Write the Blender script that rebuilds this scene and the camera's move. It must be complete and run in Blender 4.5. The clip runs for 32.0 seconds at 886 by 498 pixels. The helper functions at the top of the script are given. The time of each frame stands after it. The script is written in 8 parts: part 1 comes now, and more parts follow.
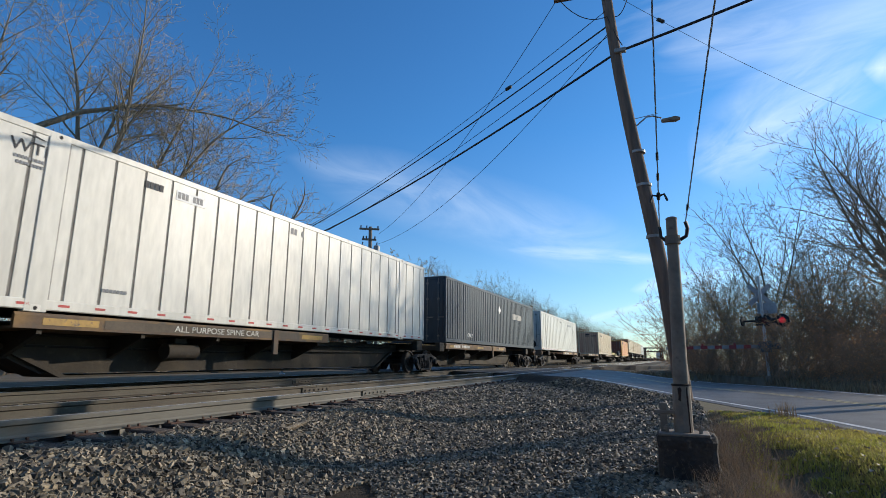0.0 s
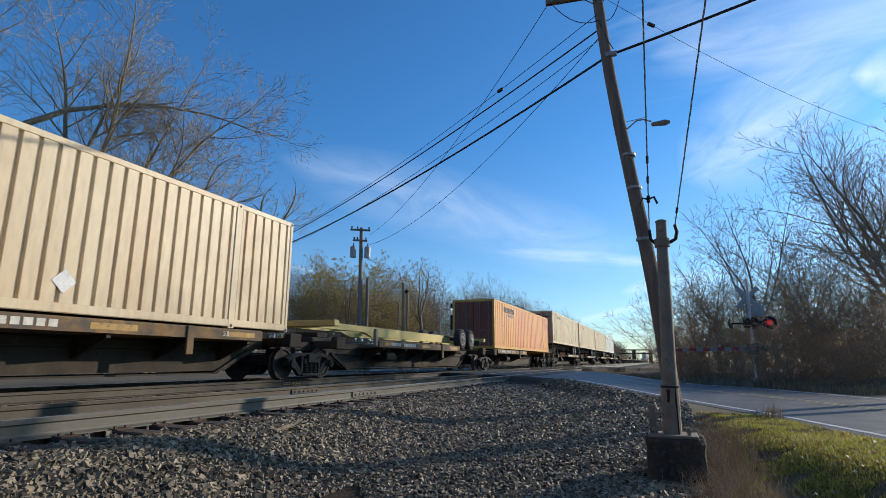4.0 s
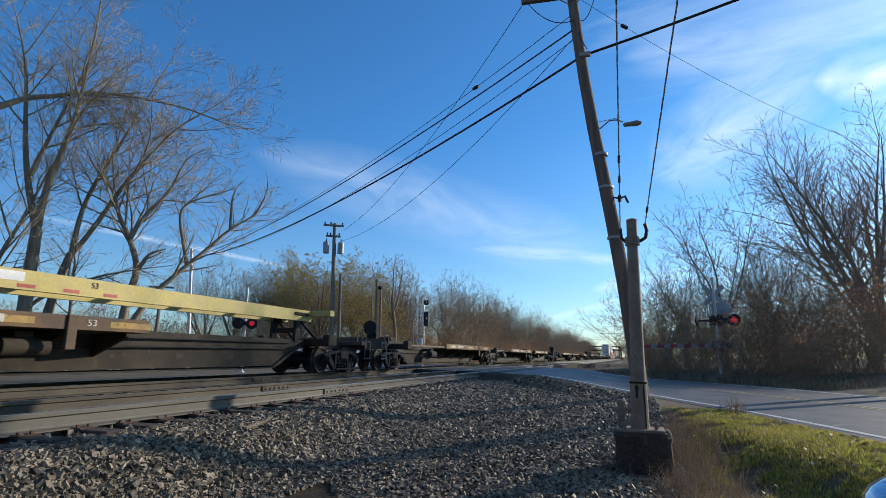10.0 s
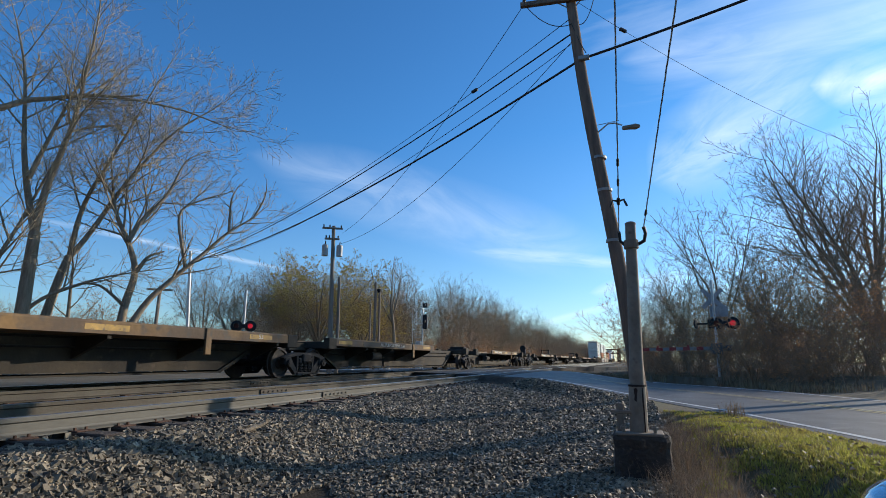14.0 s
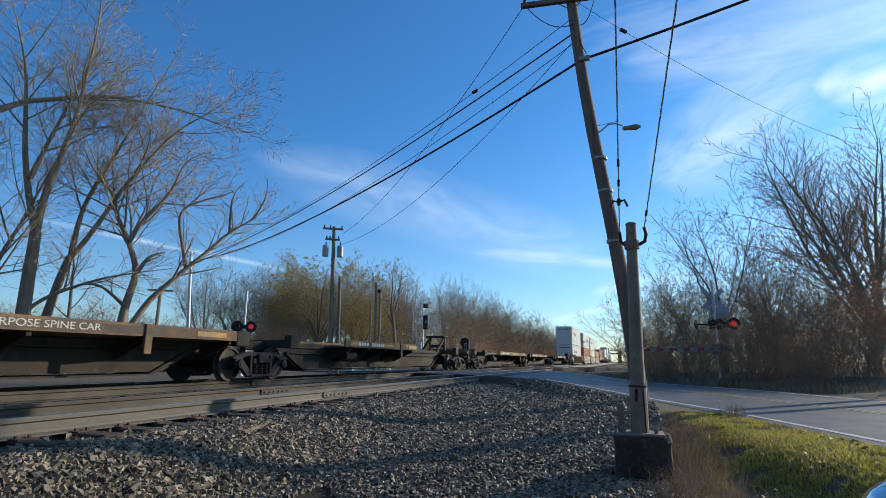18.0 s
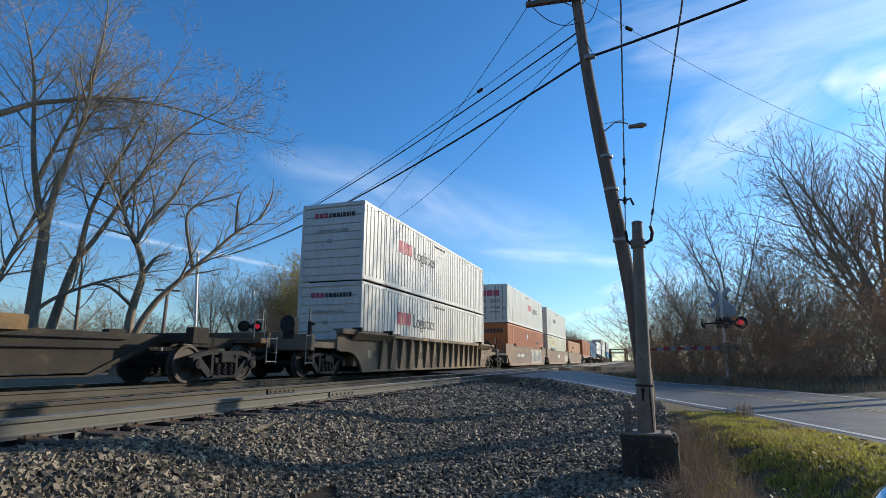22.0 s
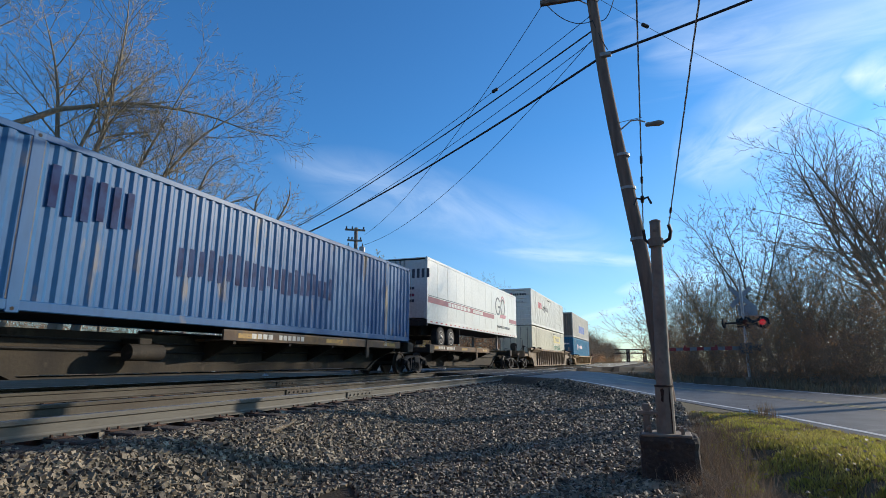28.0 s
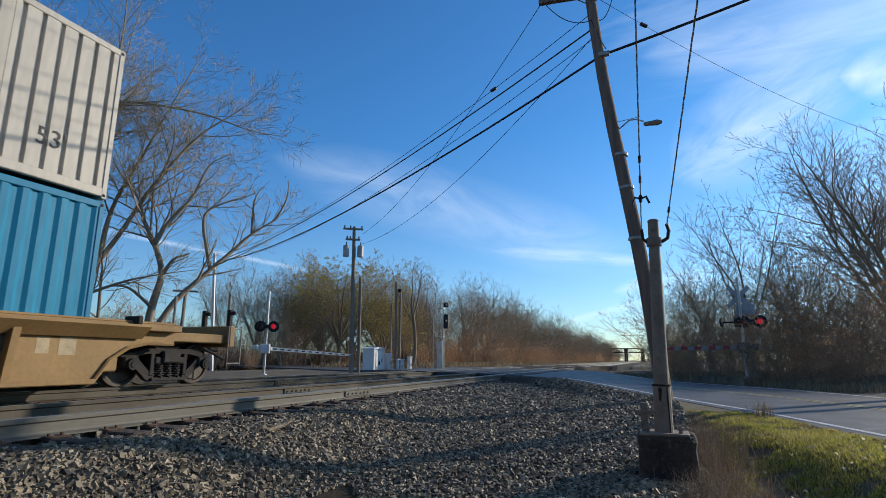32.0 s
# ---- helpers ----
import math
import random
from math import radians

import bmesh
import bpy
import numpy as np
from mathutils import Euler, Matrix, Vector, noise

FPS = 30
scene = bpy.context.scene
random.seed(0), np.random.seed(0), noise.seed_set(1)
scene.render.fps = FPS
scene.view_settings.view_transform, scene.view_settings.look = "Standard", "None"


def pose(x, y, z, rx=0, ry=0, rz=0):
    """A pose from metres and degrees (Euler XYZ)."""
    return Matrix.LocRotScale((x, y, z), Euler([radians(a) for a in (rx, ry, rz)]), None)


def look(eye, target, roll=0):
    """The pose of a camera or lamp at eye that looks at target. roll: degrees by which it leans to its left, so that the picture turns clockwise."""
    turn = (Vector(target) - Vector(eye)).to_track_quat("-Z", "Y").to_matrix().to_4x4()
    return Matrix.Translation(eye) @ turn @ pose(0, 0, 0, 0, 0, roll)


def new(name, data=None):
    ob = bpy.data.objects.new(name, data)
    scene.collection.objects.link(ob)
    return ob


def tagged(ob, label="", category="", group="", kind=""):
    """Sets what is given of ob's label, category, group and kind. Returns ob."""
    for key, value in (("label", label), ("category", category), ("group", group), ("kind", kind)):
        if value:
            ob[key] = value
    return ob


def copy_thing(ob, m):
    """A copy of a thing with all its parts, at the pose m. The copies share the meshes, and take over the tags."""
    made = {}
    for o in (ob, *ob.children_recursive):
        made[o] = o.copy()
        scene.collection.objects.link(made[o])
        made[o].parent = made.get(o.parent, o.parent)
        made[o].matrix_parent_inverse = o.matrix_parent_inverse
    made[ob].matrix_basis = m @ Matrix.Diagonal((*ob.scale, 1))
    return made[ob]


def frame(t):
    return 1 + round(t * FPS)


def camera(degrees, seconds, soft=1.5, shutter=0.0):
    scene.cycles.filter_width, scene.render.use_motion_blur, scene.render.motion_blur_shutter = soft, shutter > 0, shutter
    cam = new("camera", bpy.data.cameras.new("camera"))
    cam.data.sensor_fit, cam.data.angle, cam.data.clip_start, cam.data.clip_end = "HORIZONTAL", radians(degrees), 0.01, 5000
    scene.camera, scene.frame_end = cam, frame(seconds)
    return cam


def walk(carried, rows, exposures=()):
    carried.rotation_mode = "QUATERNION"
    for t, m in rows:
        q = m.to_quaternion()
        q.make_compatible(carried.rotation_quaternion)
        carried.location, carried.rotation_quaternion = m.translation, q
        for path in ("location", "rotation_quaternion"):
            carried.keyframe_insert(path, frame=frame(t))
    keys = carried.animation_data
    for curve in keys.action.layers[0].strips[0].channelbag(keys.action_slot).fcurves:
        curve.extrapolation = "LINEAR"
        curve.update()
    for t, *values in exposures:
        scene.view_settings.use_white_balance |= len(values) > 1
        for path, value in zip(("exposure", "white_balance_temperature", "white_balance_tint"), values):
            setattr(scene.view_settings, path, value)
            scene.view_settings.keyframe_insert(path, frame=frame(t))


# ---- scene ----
# The camera stands low beside the tracks and is turned by hand.
# x: across the tracks (train side negative), y: along them, z = 0: top of rail
EYE = (0.0, 0.0, 0.54)
AIM = (
    (0, 22.82, 11.52, 0.28), (0.5, 22.73, 11.58, 0.27), (1, 22.69, 11.59, 0.29),
    (1.5, 22.68, 11.7, 0.2), (2, 22.63, 11.76, 0.27), (2.5, 22.44, 11.83, 0.31),
    (3, 22.31, 11.91, 0.3), (3.5, 22.12, 11.81, 0.34), (5.5, 20.77, 11.42, 0.38),
    (6, 20.37, 11.37, 0.34), (6.5, 20, 11.3, 0.42), (7, 19.7, 11.31, 0.41),
    (7.5, 19.55, 11.29, 0.45), (8, 19.35, 11.35, 0.37), (8.5, 19.18, 11.38, 0.36),
    (9, 19.04, 11.37, 0.34), (9.5, 18.99, 11.36, 0.33), (10, 19.02, 11.34, 0.35),
    (10.5, 18.99, 11.38, 0.37), (11, 18.92, 11.38, 0.35), (11.5, 18.87, 11.37, 0.37),
    (12, 18.84, 11.4, 0.4), (12.5, 18.87, 11.4, 0.36), (13, 18.9, 11.49, 0.37),
    (13.5, 18.92, 11.57, 0.36), (14, 18.9, 11.64, 0.38), (14.5, 18.89, 11.7, 0.41),
    (16.5, 19.07, 11.74, 0.33), (17, 19.07, 11.72, 0.35), (17.5, 18.99, 11.67, 0.34),
    (18, 18.96, 11.7, 0.38), (18.5, 19.02, 11.72, 0.36), (19, 19.1, 11.72, 0.35),
    (19.5, 19.2, 11.73, 0.29), (20, 19.27, 11.73, 0.3), (20.5, 19.37, 11.73, 0.31),
    (21, 19.47, 11.73, 0.29), (21.5, 19.55, 11.7, 0.33), (22, 19.56, 11.63, 0.32),
    (22.5, 19.6, 11.62, 0.32), (23, 19.66, 11.65, 0.26), (23.5, 19.89, 11.63, 0.32),
    (24, 20.14, 11.62, 0.31), (24.5, 20.34, 11.64, 0.27), (25, 20.47, 11.64, 0.29),
    (25.5, 20.61, 11.66, 0.28), (27.5, 21.17, 11.67, 0.24), (28, 21.28, 11.68, 0.26),
    (28.5, 21.34, 11.67, 0.23), (29, 21.35, 11.63, 0.29), (29.5, 21.3, 11.6, 0.32),
    (30, 21.24, 11.6, 0.33), (30.5, 21.16, 11.61, 0.3), (31, 21.1, 11.6, 0.29),
    (31.5, 21.1, 11.59, 0.28), (32, 21.1, 11.59, 0.28),
)


def aim(yaw, pitch, roll):
    return (Matrix.Translation(EYE) @ pose(0, 0, 0, 0, 0, yaw) @ pose(0, 0, 0, 90 + pitch)
            @ pose(0, 0, 0, 0, 0, roll))


cam = camera(78.95, 32.0, soft=0.8, shutter=0.03)
walk(cam, [(t, aim(a, b, c)) for t, a, b, c in AIM], exposures=((0.0, 0.0), (9.0, 0.0), (10.5, 0.07), (22.2, 0.07), (23.0, -0.1), (25.5, -0.1), (27.5, 0.07), (28.2, 0.05), (29.0, -0.06), (31.0, -0.08), (31.8, 0.0), (32.0, 0.0)))

# ---- light ----
SUN_AZ, SUN_EL = 40.0, 19.0       # degrees from +y towards +x, and above the horizon
world = bpy.data.worlds.new("sky")
scene.world = world
world.use_nodes = True
wn, wl = world.node_tree.nodes, world.node_tree.links
bg = wn["Background"]
sky = wn.new("ShaderNodeTexSky")
sky.sky_type, sky.sun_disc = "NISHITA", False
sky.sun_elevation, sky.sun_rotation = radians(SUN_EL), radians(SUN_AZ)
sky.altitude, sky.air_density, sky.dust_density, sky.ozone_density = 100, 1.0, 0.5, 1.6
bg.inputs["Strength"].default_value = 0.135
# thin cirrus drawn out in streaks
tc = wn.new("ShaderNodeTexCoord")
mp = wn.new("ShaderNodeMapping")
mp.inputs["Rotation"].default_value = (radians(10), radians(-24), radians(35))
mp.inputs["Scale"].default_value = (0.9, 1.3, 5.5)
wl.new(tc.outputs["Generated"], mp.inputs["Vector"])
cn = wn.new("ShaderNodeTexNoise")
cn.inputs["Scale"].default_value, cn.inputs["Detail"].default_value = 1.25, 9.0
cn.inputs["Roughness"].default_value, cn.inputs["Distortion"].default_value = 0.55, 0.7
wl.new(mp.outputs["Vector"], cn.inputs["Vector"])
# more haze towards the sun
toward = wn.new("ShaderNodeVectorMath")
toward.operation = "DOT_PRODUCT"
toward.inputs[1].default_value = (math.sin(radians(SUN_AZ)) * math.cos(radians(SUN_EL)), math.cos(radians(SUN_AZ)) * math.cos(radians(SUN_EL)), math.sin(radians(SUN_EL)))
wl.new(tc.outputs["Generated"], toward.inputs[0])
haze = wn.new("ShaderNodeMapRange")
haze.inputs["From Min"].default_value, haze.inputs["From Max"].default_value = 0.72, 1.0
haze.inputs["To Min"].default_value, haze.inputs["To Max"].default_value = -0.10, 0.24
wl.new(toward.outputs["Value"], haze.inputs["Value"])
cs = wn.new("ShaderNodeMath")
cs.operation = "ADD"
wl.new(cn.outputs["Fac"], cs.inputs[0])
wl.new(haze.outputs[0], cs.inputs[1])
cr = wn.new("ShaderNodeValToRGB")
cr.color_ramp.elements[0].position, cr.color_ramp.elements[0].color = 0.60, (0, 0, 0, 1)
cr.color_ramp.elements[1].position, cr.color_ramp.elements[1].color = 1.0, (1, 1, 1, 1)
wl.new(cs.outputs[0], cr.inputs["Fac"])


def node(kind, op, *ins):
    q = wn.new(kind)
    q.operation = op
    for i, v in enumerate(ins):
        if isinstance(v, (int, float, tuple)):
            q.inputs[i].default_value = v
        else:
            wl.new(v, q.inputs[i])
    return q.outputs["Value"] if op in ("DOT_PRODUCT",) or kind == "ShaderNodeMath" else q.outputs[0]


def streak(p, q, width, seed, rough, cover, reach):
    """A drawn-out band of ice cloud along the great circle through two directions."""
    p, q = Vector(p).normalized(), Vector(q).normalized()
    mid = (p + q).normalized()
    across = p.cross(q).normalized()
    along = across.cross(mid)
    a = node("ShaderNodeVectorMath", "DOT_PRODUCT", tc.outputs["Generated"], tuple(across))
    b = node("ShaderNodeVectorMath", "DOT_PRODUCT", tc.outputs["Generated"], tuple(along))
    v = wn.new("ShaderNodeCombineXYZ")
    wl.new(node("ShaderNodeMath", "MULTIPLY", b, 3.2), v.inputs[0])
    wl.new(node("ShaderNodeMath", "MULTIPLY", a, rough), v.inputs[1])
    v.inputs[2].default_value = seed
    t = wn.new("ShaderNodeTexNoise")
    t.inputs["Scale"].default_value, t.inputs["Detail"].default_value = 1.6, 8.0
    t.inputs["Roughness"].default_value, t.inputs["Distortion"].default_value = 0.6, 0.9
    wl.new(v.outputs[0], t.inputs["Vector"])
    off = node("ShaderNodeMath", "ABSOLUTE", a)
    body = node("ShaderNodeMath", "SUBTRACT", 1.0, node("ShaderNodeMath", "MULTIPLY", off, 1.0 / width))
    ends = node("ShaderNodeMath", "MULTIPLY", node("ShaderNodeMath", "ABSOLUTE", b), 1.0 / reach)
    body = node("ShaderNodeMath", "MAXIMUM", node("ShaderNodeMath", "SUBTRACT", body, node("ShaderNodeMath", "POWER", ends, 4.0)), 0.0)
    grain = node("ShaderNodeMath", "MAXIMUM", node("ShaderNodeMath", "MULTIPLY_ADD", t.outputs["Fac"], 2.6, -0.75), 0.0)
    return node("ShaderNodeMath", "MULTIPLY", node("ShaderNodeMath", "MULTIPLY", body, grain), cover)


BANDS = (((-0.574, 0.745, 0.341), (-0.014, 0.986, 0.165), 0.075, 2.0, 9.0, 0.26, 0.36), ((-0.25, 0.95, 0.196), (0.0, 0.985, 0.168), 0.014, 11.0, 26.0, 0.42, 0.15),
         ((-0.842, 0.499, 0.204), (-0.553, 0.82, 0.152), 0.006, 5.0, 30.0, 0.5, 0.24), ((-0.15, 0.986, 0.064), (-0.01, 0.995, 0.1), 0.009, 14.0, 30.0, 0.5, 0.08),
         ((0.06, 0.95, 0.305), (0.29, 0.86, 0.42), 0.09, 8.0, 12.0, 0.5, 0.15), ((0.30, 0.866, 0.40), (0.44, 0.82, 0.37), 0.045, 17.0, 9.0, 1.1, 0.1),
         ((0.03, 0.87, 0.49), (0.42, 0.80, 0.44), 0.06, 21.0, 14.0, 0.3, 0.22), ((-0.05, 0.99, 0.12), (0.1, 0.985, 0.14), 0.02, 25.0, 20.0, 0.35, 0.09))
bands = streak(*BANDS[0])
for band in BANDS[1:]:
    bands = node("ShaderNodeMath", "ADD", bands, streak(*band))
cm = wn.new("ShaderNodeMix")
cm.data_type = "RGBA"
amt = wn.new("ShaderNodeMath")
amt.operation, amt.use_clamp = "MULTIPLY_ADD", True
amt.inputs[1].default_value = 0.55
wl.new(cr.outputs["Color"], amt.inputs[0])
wl.new(bands, amt.inputs[2])
wl.new(amt.outputs[0], cm.inputs["Factor"])
hs = wn.new("ShaderNodeMix")
hs.data_type, hs.blend_type = "RGBA", "MULTIPLY"
hs.inputs["Factor"].default_value = 1.0
# the blue deepens with height
rise = wn.new("ShaderNodeSeparateXYZ")
wl.new(tc.outputs["Generated"], rise.inputs[0])
deep = wn.new("ShaderNodeMapRange")
deep.inputs["From Min"].default_value, deep.inputs["From Max"].default_value = -0.02, 0.40
wl.new(rise.outputs["Z"], deep.inputs["Value"])
tint = wn.new("ShaderNodeMix")
tint.data_type = "RGBA"
tint.inputs["A"].default_value, tint.inputs["B"].default_value = (0.70, 0.92, 1.18, 1), (0.34, 0.84, 1.32, 1)
wl.new(deep.outputs[0], tint.inputs["Factor"])
# overhead it pales again
over = wn.new("ShaderNodeMapRange")
over.inputs["From Min"].default_value, over.inputs["From Max"].default_value = 0.60, 0.85
wl.new(rise.outputs["Z"], over.inputs["Value"])
pale = wn.new("ShaderNodeMix")
pale.data_type = "RGBA"
pale.inputs["B"].default_value = (0.95, 0.97, 1.0, 1)
wl.new(over.outputs[0], pale.inputs["Factor"])
wl.new(tint.outputs["Result"], pale.inputs["A"])
wl.new(pale.outputs["Result"], hs.inputs["B"])
wl.new(sky.outputs["Color"], hs.inputs["A"])
wl.new(hs.outputs["Result"], cm.inputs["A"])
cm.inputs["B"].default_value = (8.2, 9.2, 10.2, 1)
wl.new(cm.outputs["Result"], bg.inputs["Color"])

sun = new("sun", bpy.data.lights.new("sun", "SUN"))
sun.data.energy, sun.data.angle, sun.data.color = 4.1, radians(0.53), (1.0, 0.89, 0.74)
sd = Vector((math.sin(radians(SUN_AZ)) * math.cos(radians(SUN_EL)),
             math.cos(radians(SUN_AZ)) * math.cos(radians(SUN_EL)), math.sin(radians(SUN_EL))))
sun.matrix_world = look((0, 0, 60), Vector((0, 0, 60)) - sd)

# ---- materials ----
MATS = {}


def mat(name, color, rough=0.7, metal=0.0, other=None, fine=40.0, coarse=2.0, mix=0.5, bump=0.2, dirt=None,
        dirt_at=0.6, emit=None, coat=0.0, stretch=(1, 1, 1), perpiece=0.0, thin=0.0, spec=0.5):
    """A surface whose colour drifts at two scales, with grain, stains and fine relief."""
    if name in MATS:
        return MATS[name]
    m = bpy.data.materials.new(name)
    MATS[name] = m
    m.use_nodes = True
    n, l = m.node_tree.nodes, m.node_tree.links
    p = n["Principled BSDF"]
    p.inputs["Roughness"].default_value, p.inputs["Metallic"].default_value = rough, metal
    p.inputs["Coat Weight"].default_value, p.inputs["Specular IOR Level"].default_value = coat, spec
    t, mp, info = n.new("ShaderNodeTexCoord"), n.new("ShaderNodeMapping"), n.new("ShaderNodeObjectInfo")
    mp.inputs["Scale"].default_value = stretch
    shift = n.new("ShaderNodeVectorMath")
    shift.operation = "MULTIPLY_ADD"
    l.new(info.outputs["Random"], shift.inputs[0])
    shift.inputs[1].default_value = (31.0, 17.0, 23.0)
    l.new(t.outputs["Object"], shift.inputs[2])
    l.new(shift.outputs[0], mp.inputs["Vector"])

    def tex(scale, detail):
        x = n.new("ShaderNodeTexNoise")
        x.inputs["Scale"].default_value, x.inputs["Detail"].default_value = scale, detail
        l.new(mp.outputs["Vector"], x.inputs["Vector"])
        return x

    big, small = tex(coarse, 5), tex(fine, 4)
    other = other or tuple(c * 0.72 for c in color)
    a = n.new("ShaderNodeMix")
    a.data_type = "RGBA"
    a.inputs["A"].default_value, a.inputs["B"].default_value = (*color, 1), (*other, 1)
    ramp = n.new("ShaderNodeMapRange")
    ramp.inputs["From Min"].default_value, ramp.inputs["From Max"].default_value = 0.35, 0.7
    ramp.inputs["To Max"].default_value = mix * 2
    ramp.clamp = True
    l.new(big.outputs["Fac"], ramp.inputs["Value"])
    l.new(ramp.outputs[0], a.inputs["Factor"])
    b = n.new("ShaderNodeMix")
    b.data_type, b.blend_type = "RGBA", "MULTIPLY"
    b.inputs["Factor"].default_value = 0.6
    g = n.new("ShaderNodeMapRange")
    g.inputs["To Min"].default_value, g.inputs["To Max"].default_value = 0.6, 1.35
    l.new(small.outputs["Fac"], g.inputs["Value"])
    l.new(a.outputs["Result"], b.inputs["A"])
    l.new(g.outputs[0], b.inputs["B"])
    out = b.outputs["Result"]
    if dirt:
        d = tex(coarse * 3.1, 8)
        dr = n.new("ShaderNodeMapRange")
        dr.inputs["From Min"].default_value, dr.inputs["From Max"].default_value = dirt_at, dirt_at + 0.14
        l.new(d.outputs["Fac"], dr.inputs["Value"])
        c = n.new("ShaderNodeMix")
        c.data_type = "RGBA"
        l.new(dr.outputs[0], c.inputs["Factor"])
        l.new(out, c.inputs["A"])
        c.inputs["B"].default_value = (*dirt, 1)
        out = c.outputs["Result"]
    if perpiece:
        hv = n.new("ShaderNodeHueSaturation")
        geo = n.new("ShaderNodeNewGeometry")
        pr = n.new("ShaderNodeMapRange")
        pr.inputs["To Min"].default_value, pr.inputs["To Max"].default_value = 1 - perpiece, 1 + perpiece
        l.new(geo.outputs["Random Per Island"], pr.inputs["Value"])
        l.new(pr.outputs[0], hv.inputs["Value"])
        l.new(out, hv.inputs["Color"])
        out = hv.outputs["Color"]
    l.new(out, p.inputs["Base Color"])
    if thin:
        tl, ms = n.new("ShaderNodeBsdfTranslucent"), n.new("ShaderNodeMixShader")
        l.new(out, tl.inputs["Color"])
        ms.inputs["Fac"].default_value = thin
        l.new(p.outputs[0], ms.inputs[1])
        l.new(tl.outputs[0], ms.inputs[2])
        l.new(ms.outputs[0], n["Material Output"].inputs["Surface"])
    if bump:
        bp = n.new("ShaderNodeBump")
        bp.inputs["Strength"].default_value, bp.inputs["Distance"].default_value = bump, 0.02
        l.new(small.outputs["Fac"], bp.inputs["Height"])
        l.new(bp.outputs[0], p.inputs["Normal"])
    if emit:
        p.inputs["Emission Color"].default_value = (*emit[:3], 1)
        p.inputs["Emission Strength"].default_value = emit[3]
    return m


# ---- mesh tools ----
class Build:
    """Collects plain shapes into one mesh."""

    def __init__(self):
        self.v, self.f = [], []

    def add(self, v, f):
        k = len(self.v)
        self.v += [tuple(p) for p in v]
        self.f += [tuple(i + k for i in q) for q in f]
        return self

    def box(self, x0, x1, y0, y1, z0, z1, b=0.0):
        if b <= 0:
            v = [(x, y, z) for x in (x0, x1) for y in (y0, y1) for z in (z0, z1)]
            return self.add(v, ((0, 1, 3, 2), (4, 6, 7, 5), (0, 4, 5, 1), (2, 3, 7, 6), (0, 2, 6, 4), (1, 5, 7, 3)))
        v, f, at = [], [], {}
        for i, x in enumerate((x0, x1)):
            for j, y in enumerate((y0, y1)):
                for k, z in enumerate((z0, z1)):
                    ix, iy, iz = (b, -b)[i], (b, -b)[j], (b, -b)[k]
                    for ax, q in enumerate(((x, y + iy, z + iz), (x + ix, y, z + iz), (x + ix, y + iy, z))):
                        at[i, j, k, ax] = len(v)
                        v.append(q)
        for s in (0, 1):
            for ax in range(3):
                ring = []
                for p, q in ((0, 0), (1, 0), (1, 1), (0, 1)):
                    c = [p, q]
                    c.insert(ax, s)
                    ring.append(at[(*c, ax)])
                f.append(ring if s else ring[::-1])
        for ax in range(3):
            u, w = [a for a in range(3) if a != ax]
            for p in (0, 1):
                for q in (0, 1):
                    e = []
                    for s in (0, 1):
                        c = [0, 0, 0]
                        c[ax], c[u], c[w] = s, p, q
                        e.append((at[(*c, u)], at[(*c, w)]))
                    f.append((e[0][0], e[1][0], e[1][1], e[0][1]))
        for i in (0, 1):
            for j in (0, 1):
                for k in (0, 1):
                    f.append(tuple(at[i, j, k, a] for a in range(3)))
        return self.add(v, f)

    def prism(self, outline, axis, lo, hi, caps=True):
        """An outline in the two other axes, in order, drawn out along an axis from lo to hi."""
        def place(p, s):
            q = list(p)
            q.insert(axis, s)
            return q
        n = len(outline)
        v = [place(p, lo) for p in outline] + [place(p, hi) for p in outline]
        f = [(i, (i + 1) % n, (i + 1) % n + n, i + n) for i in range(n)]
        if caps:
            f += [tuple(range(n))[::-1], tuple(range(n, 2 * n))]
        return self.add(v, f)

    def tube(self, path, radii, sides=6, caps=True):
        path = [Vector(p) for p in path]
        radii = [radii] * len(path) if isinstance(radii, (int, float)) else radii
        v, f = [], []
        side = None
        for i, p in enumerate(path):
            d = (path[min(i + 1, len(path) - 1)] - path[max(i - 1, 0)]).normalized()
            if side is None:
                side = d.orthogonal().normalized()
            side = (side - d * side.dot(d))
            side = side.normalized() if side.length > 1e-6 else d.orthogonal().normalized()
            up = d.cross(side)
            for k in range(sides):
                a = 2 * math.pi * k / sides
                v.append(p + (side * math.cos(a) + up * math.sin(a)) * radii[i])
        for i in range(len(path) - 1):
            for k in range(sides):
                a, b = i * sides + k, i * sides + (k + 1) % sides
                f.append((a, b, b + sides, a + sides))
        if caps:
            f += [tuple(range(sides))[::-1], tuple(range(len(v) - sides, len(v)))]
        return self.add(v, f)

    def cyl(self, p, q, r, r2=None, sides=16):
        return self.tube([p, q], [r, r if r2 is None else r2], sides)

    def lathe(self, outline, at, axis, sides=20):
        """Turns (distance along the axis, radius) pairs about an axis through at."""
        path = []
        for s, _ in outline:
            q = list(at)
            q[axis] += s
            path.append(q)
        v, f, m = [], [], len(outline)
        u, w = [a for a in range(3) if a != axis]
        for q, (_, r) in zip(path, outline):
            for k in range(sides):
                a = 2 * math.pi * k / sides
                c = list(q)
                c[u] += r * math.cos(a)
                c[w] += r * math.sin(a)
                v.append(c)
        for i in range(m - 1):
            for k in range(sides):
                a, b = i * sides + k, i * sides + (k + 1) % sides
                f.append((a, b, b + sides, a + sides))
        f += [tuple(range(sides))[::-1], tuple(range(len(v) - sides, len(v)))]
        return self.add(v, f)

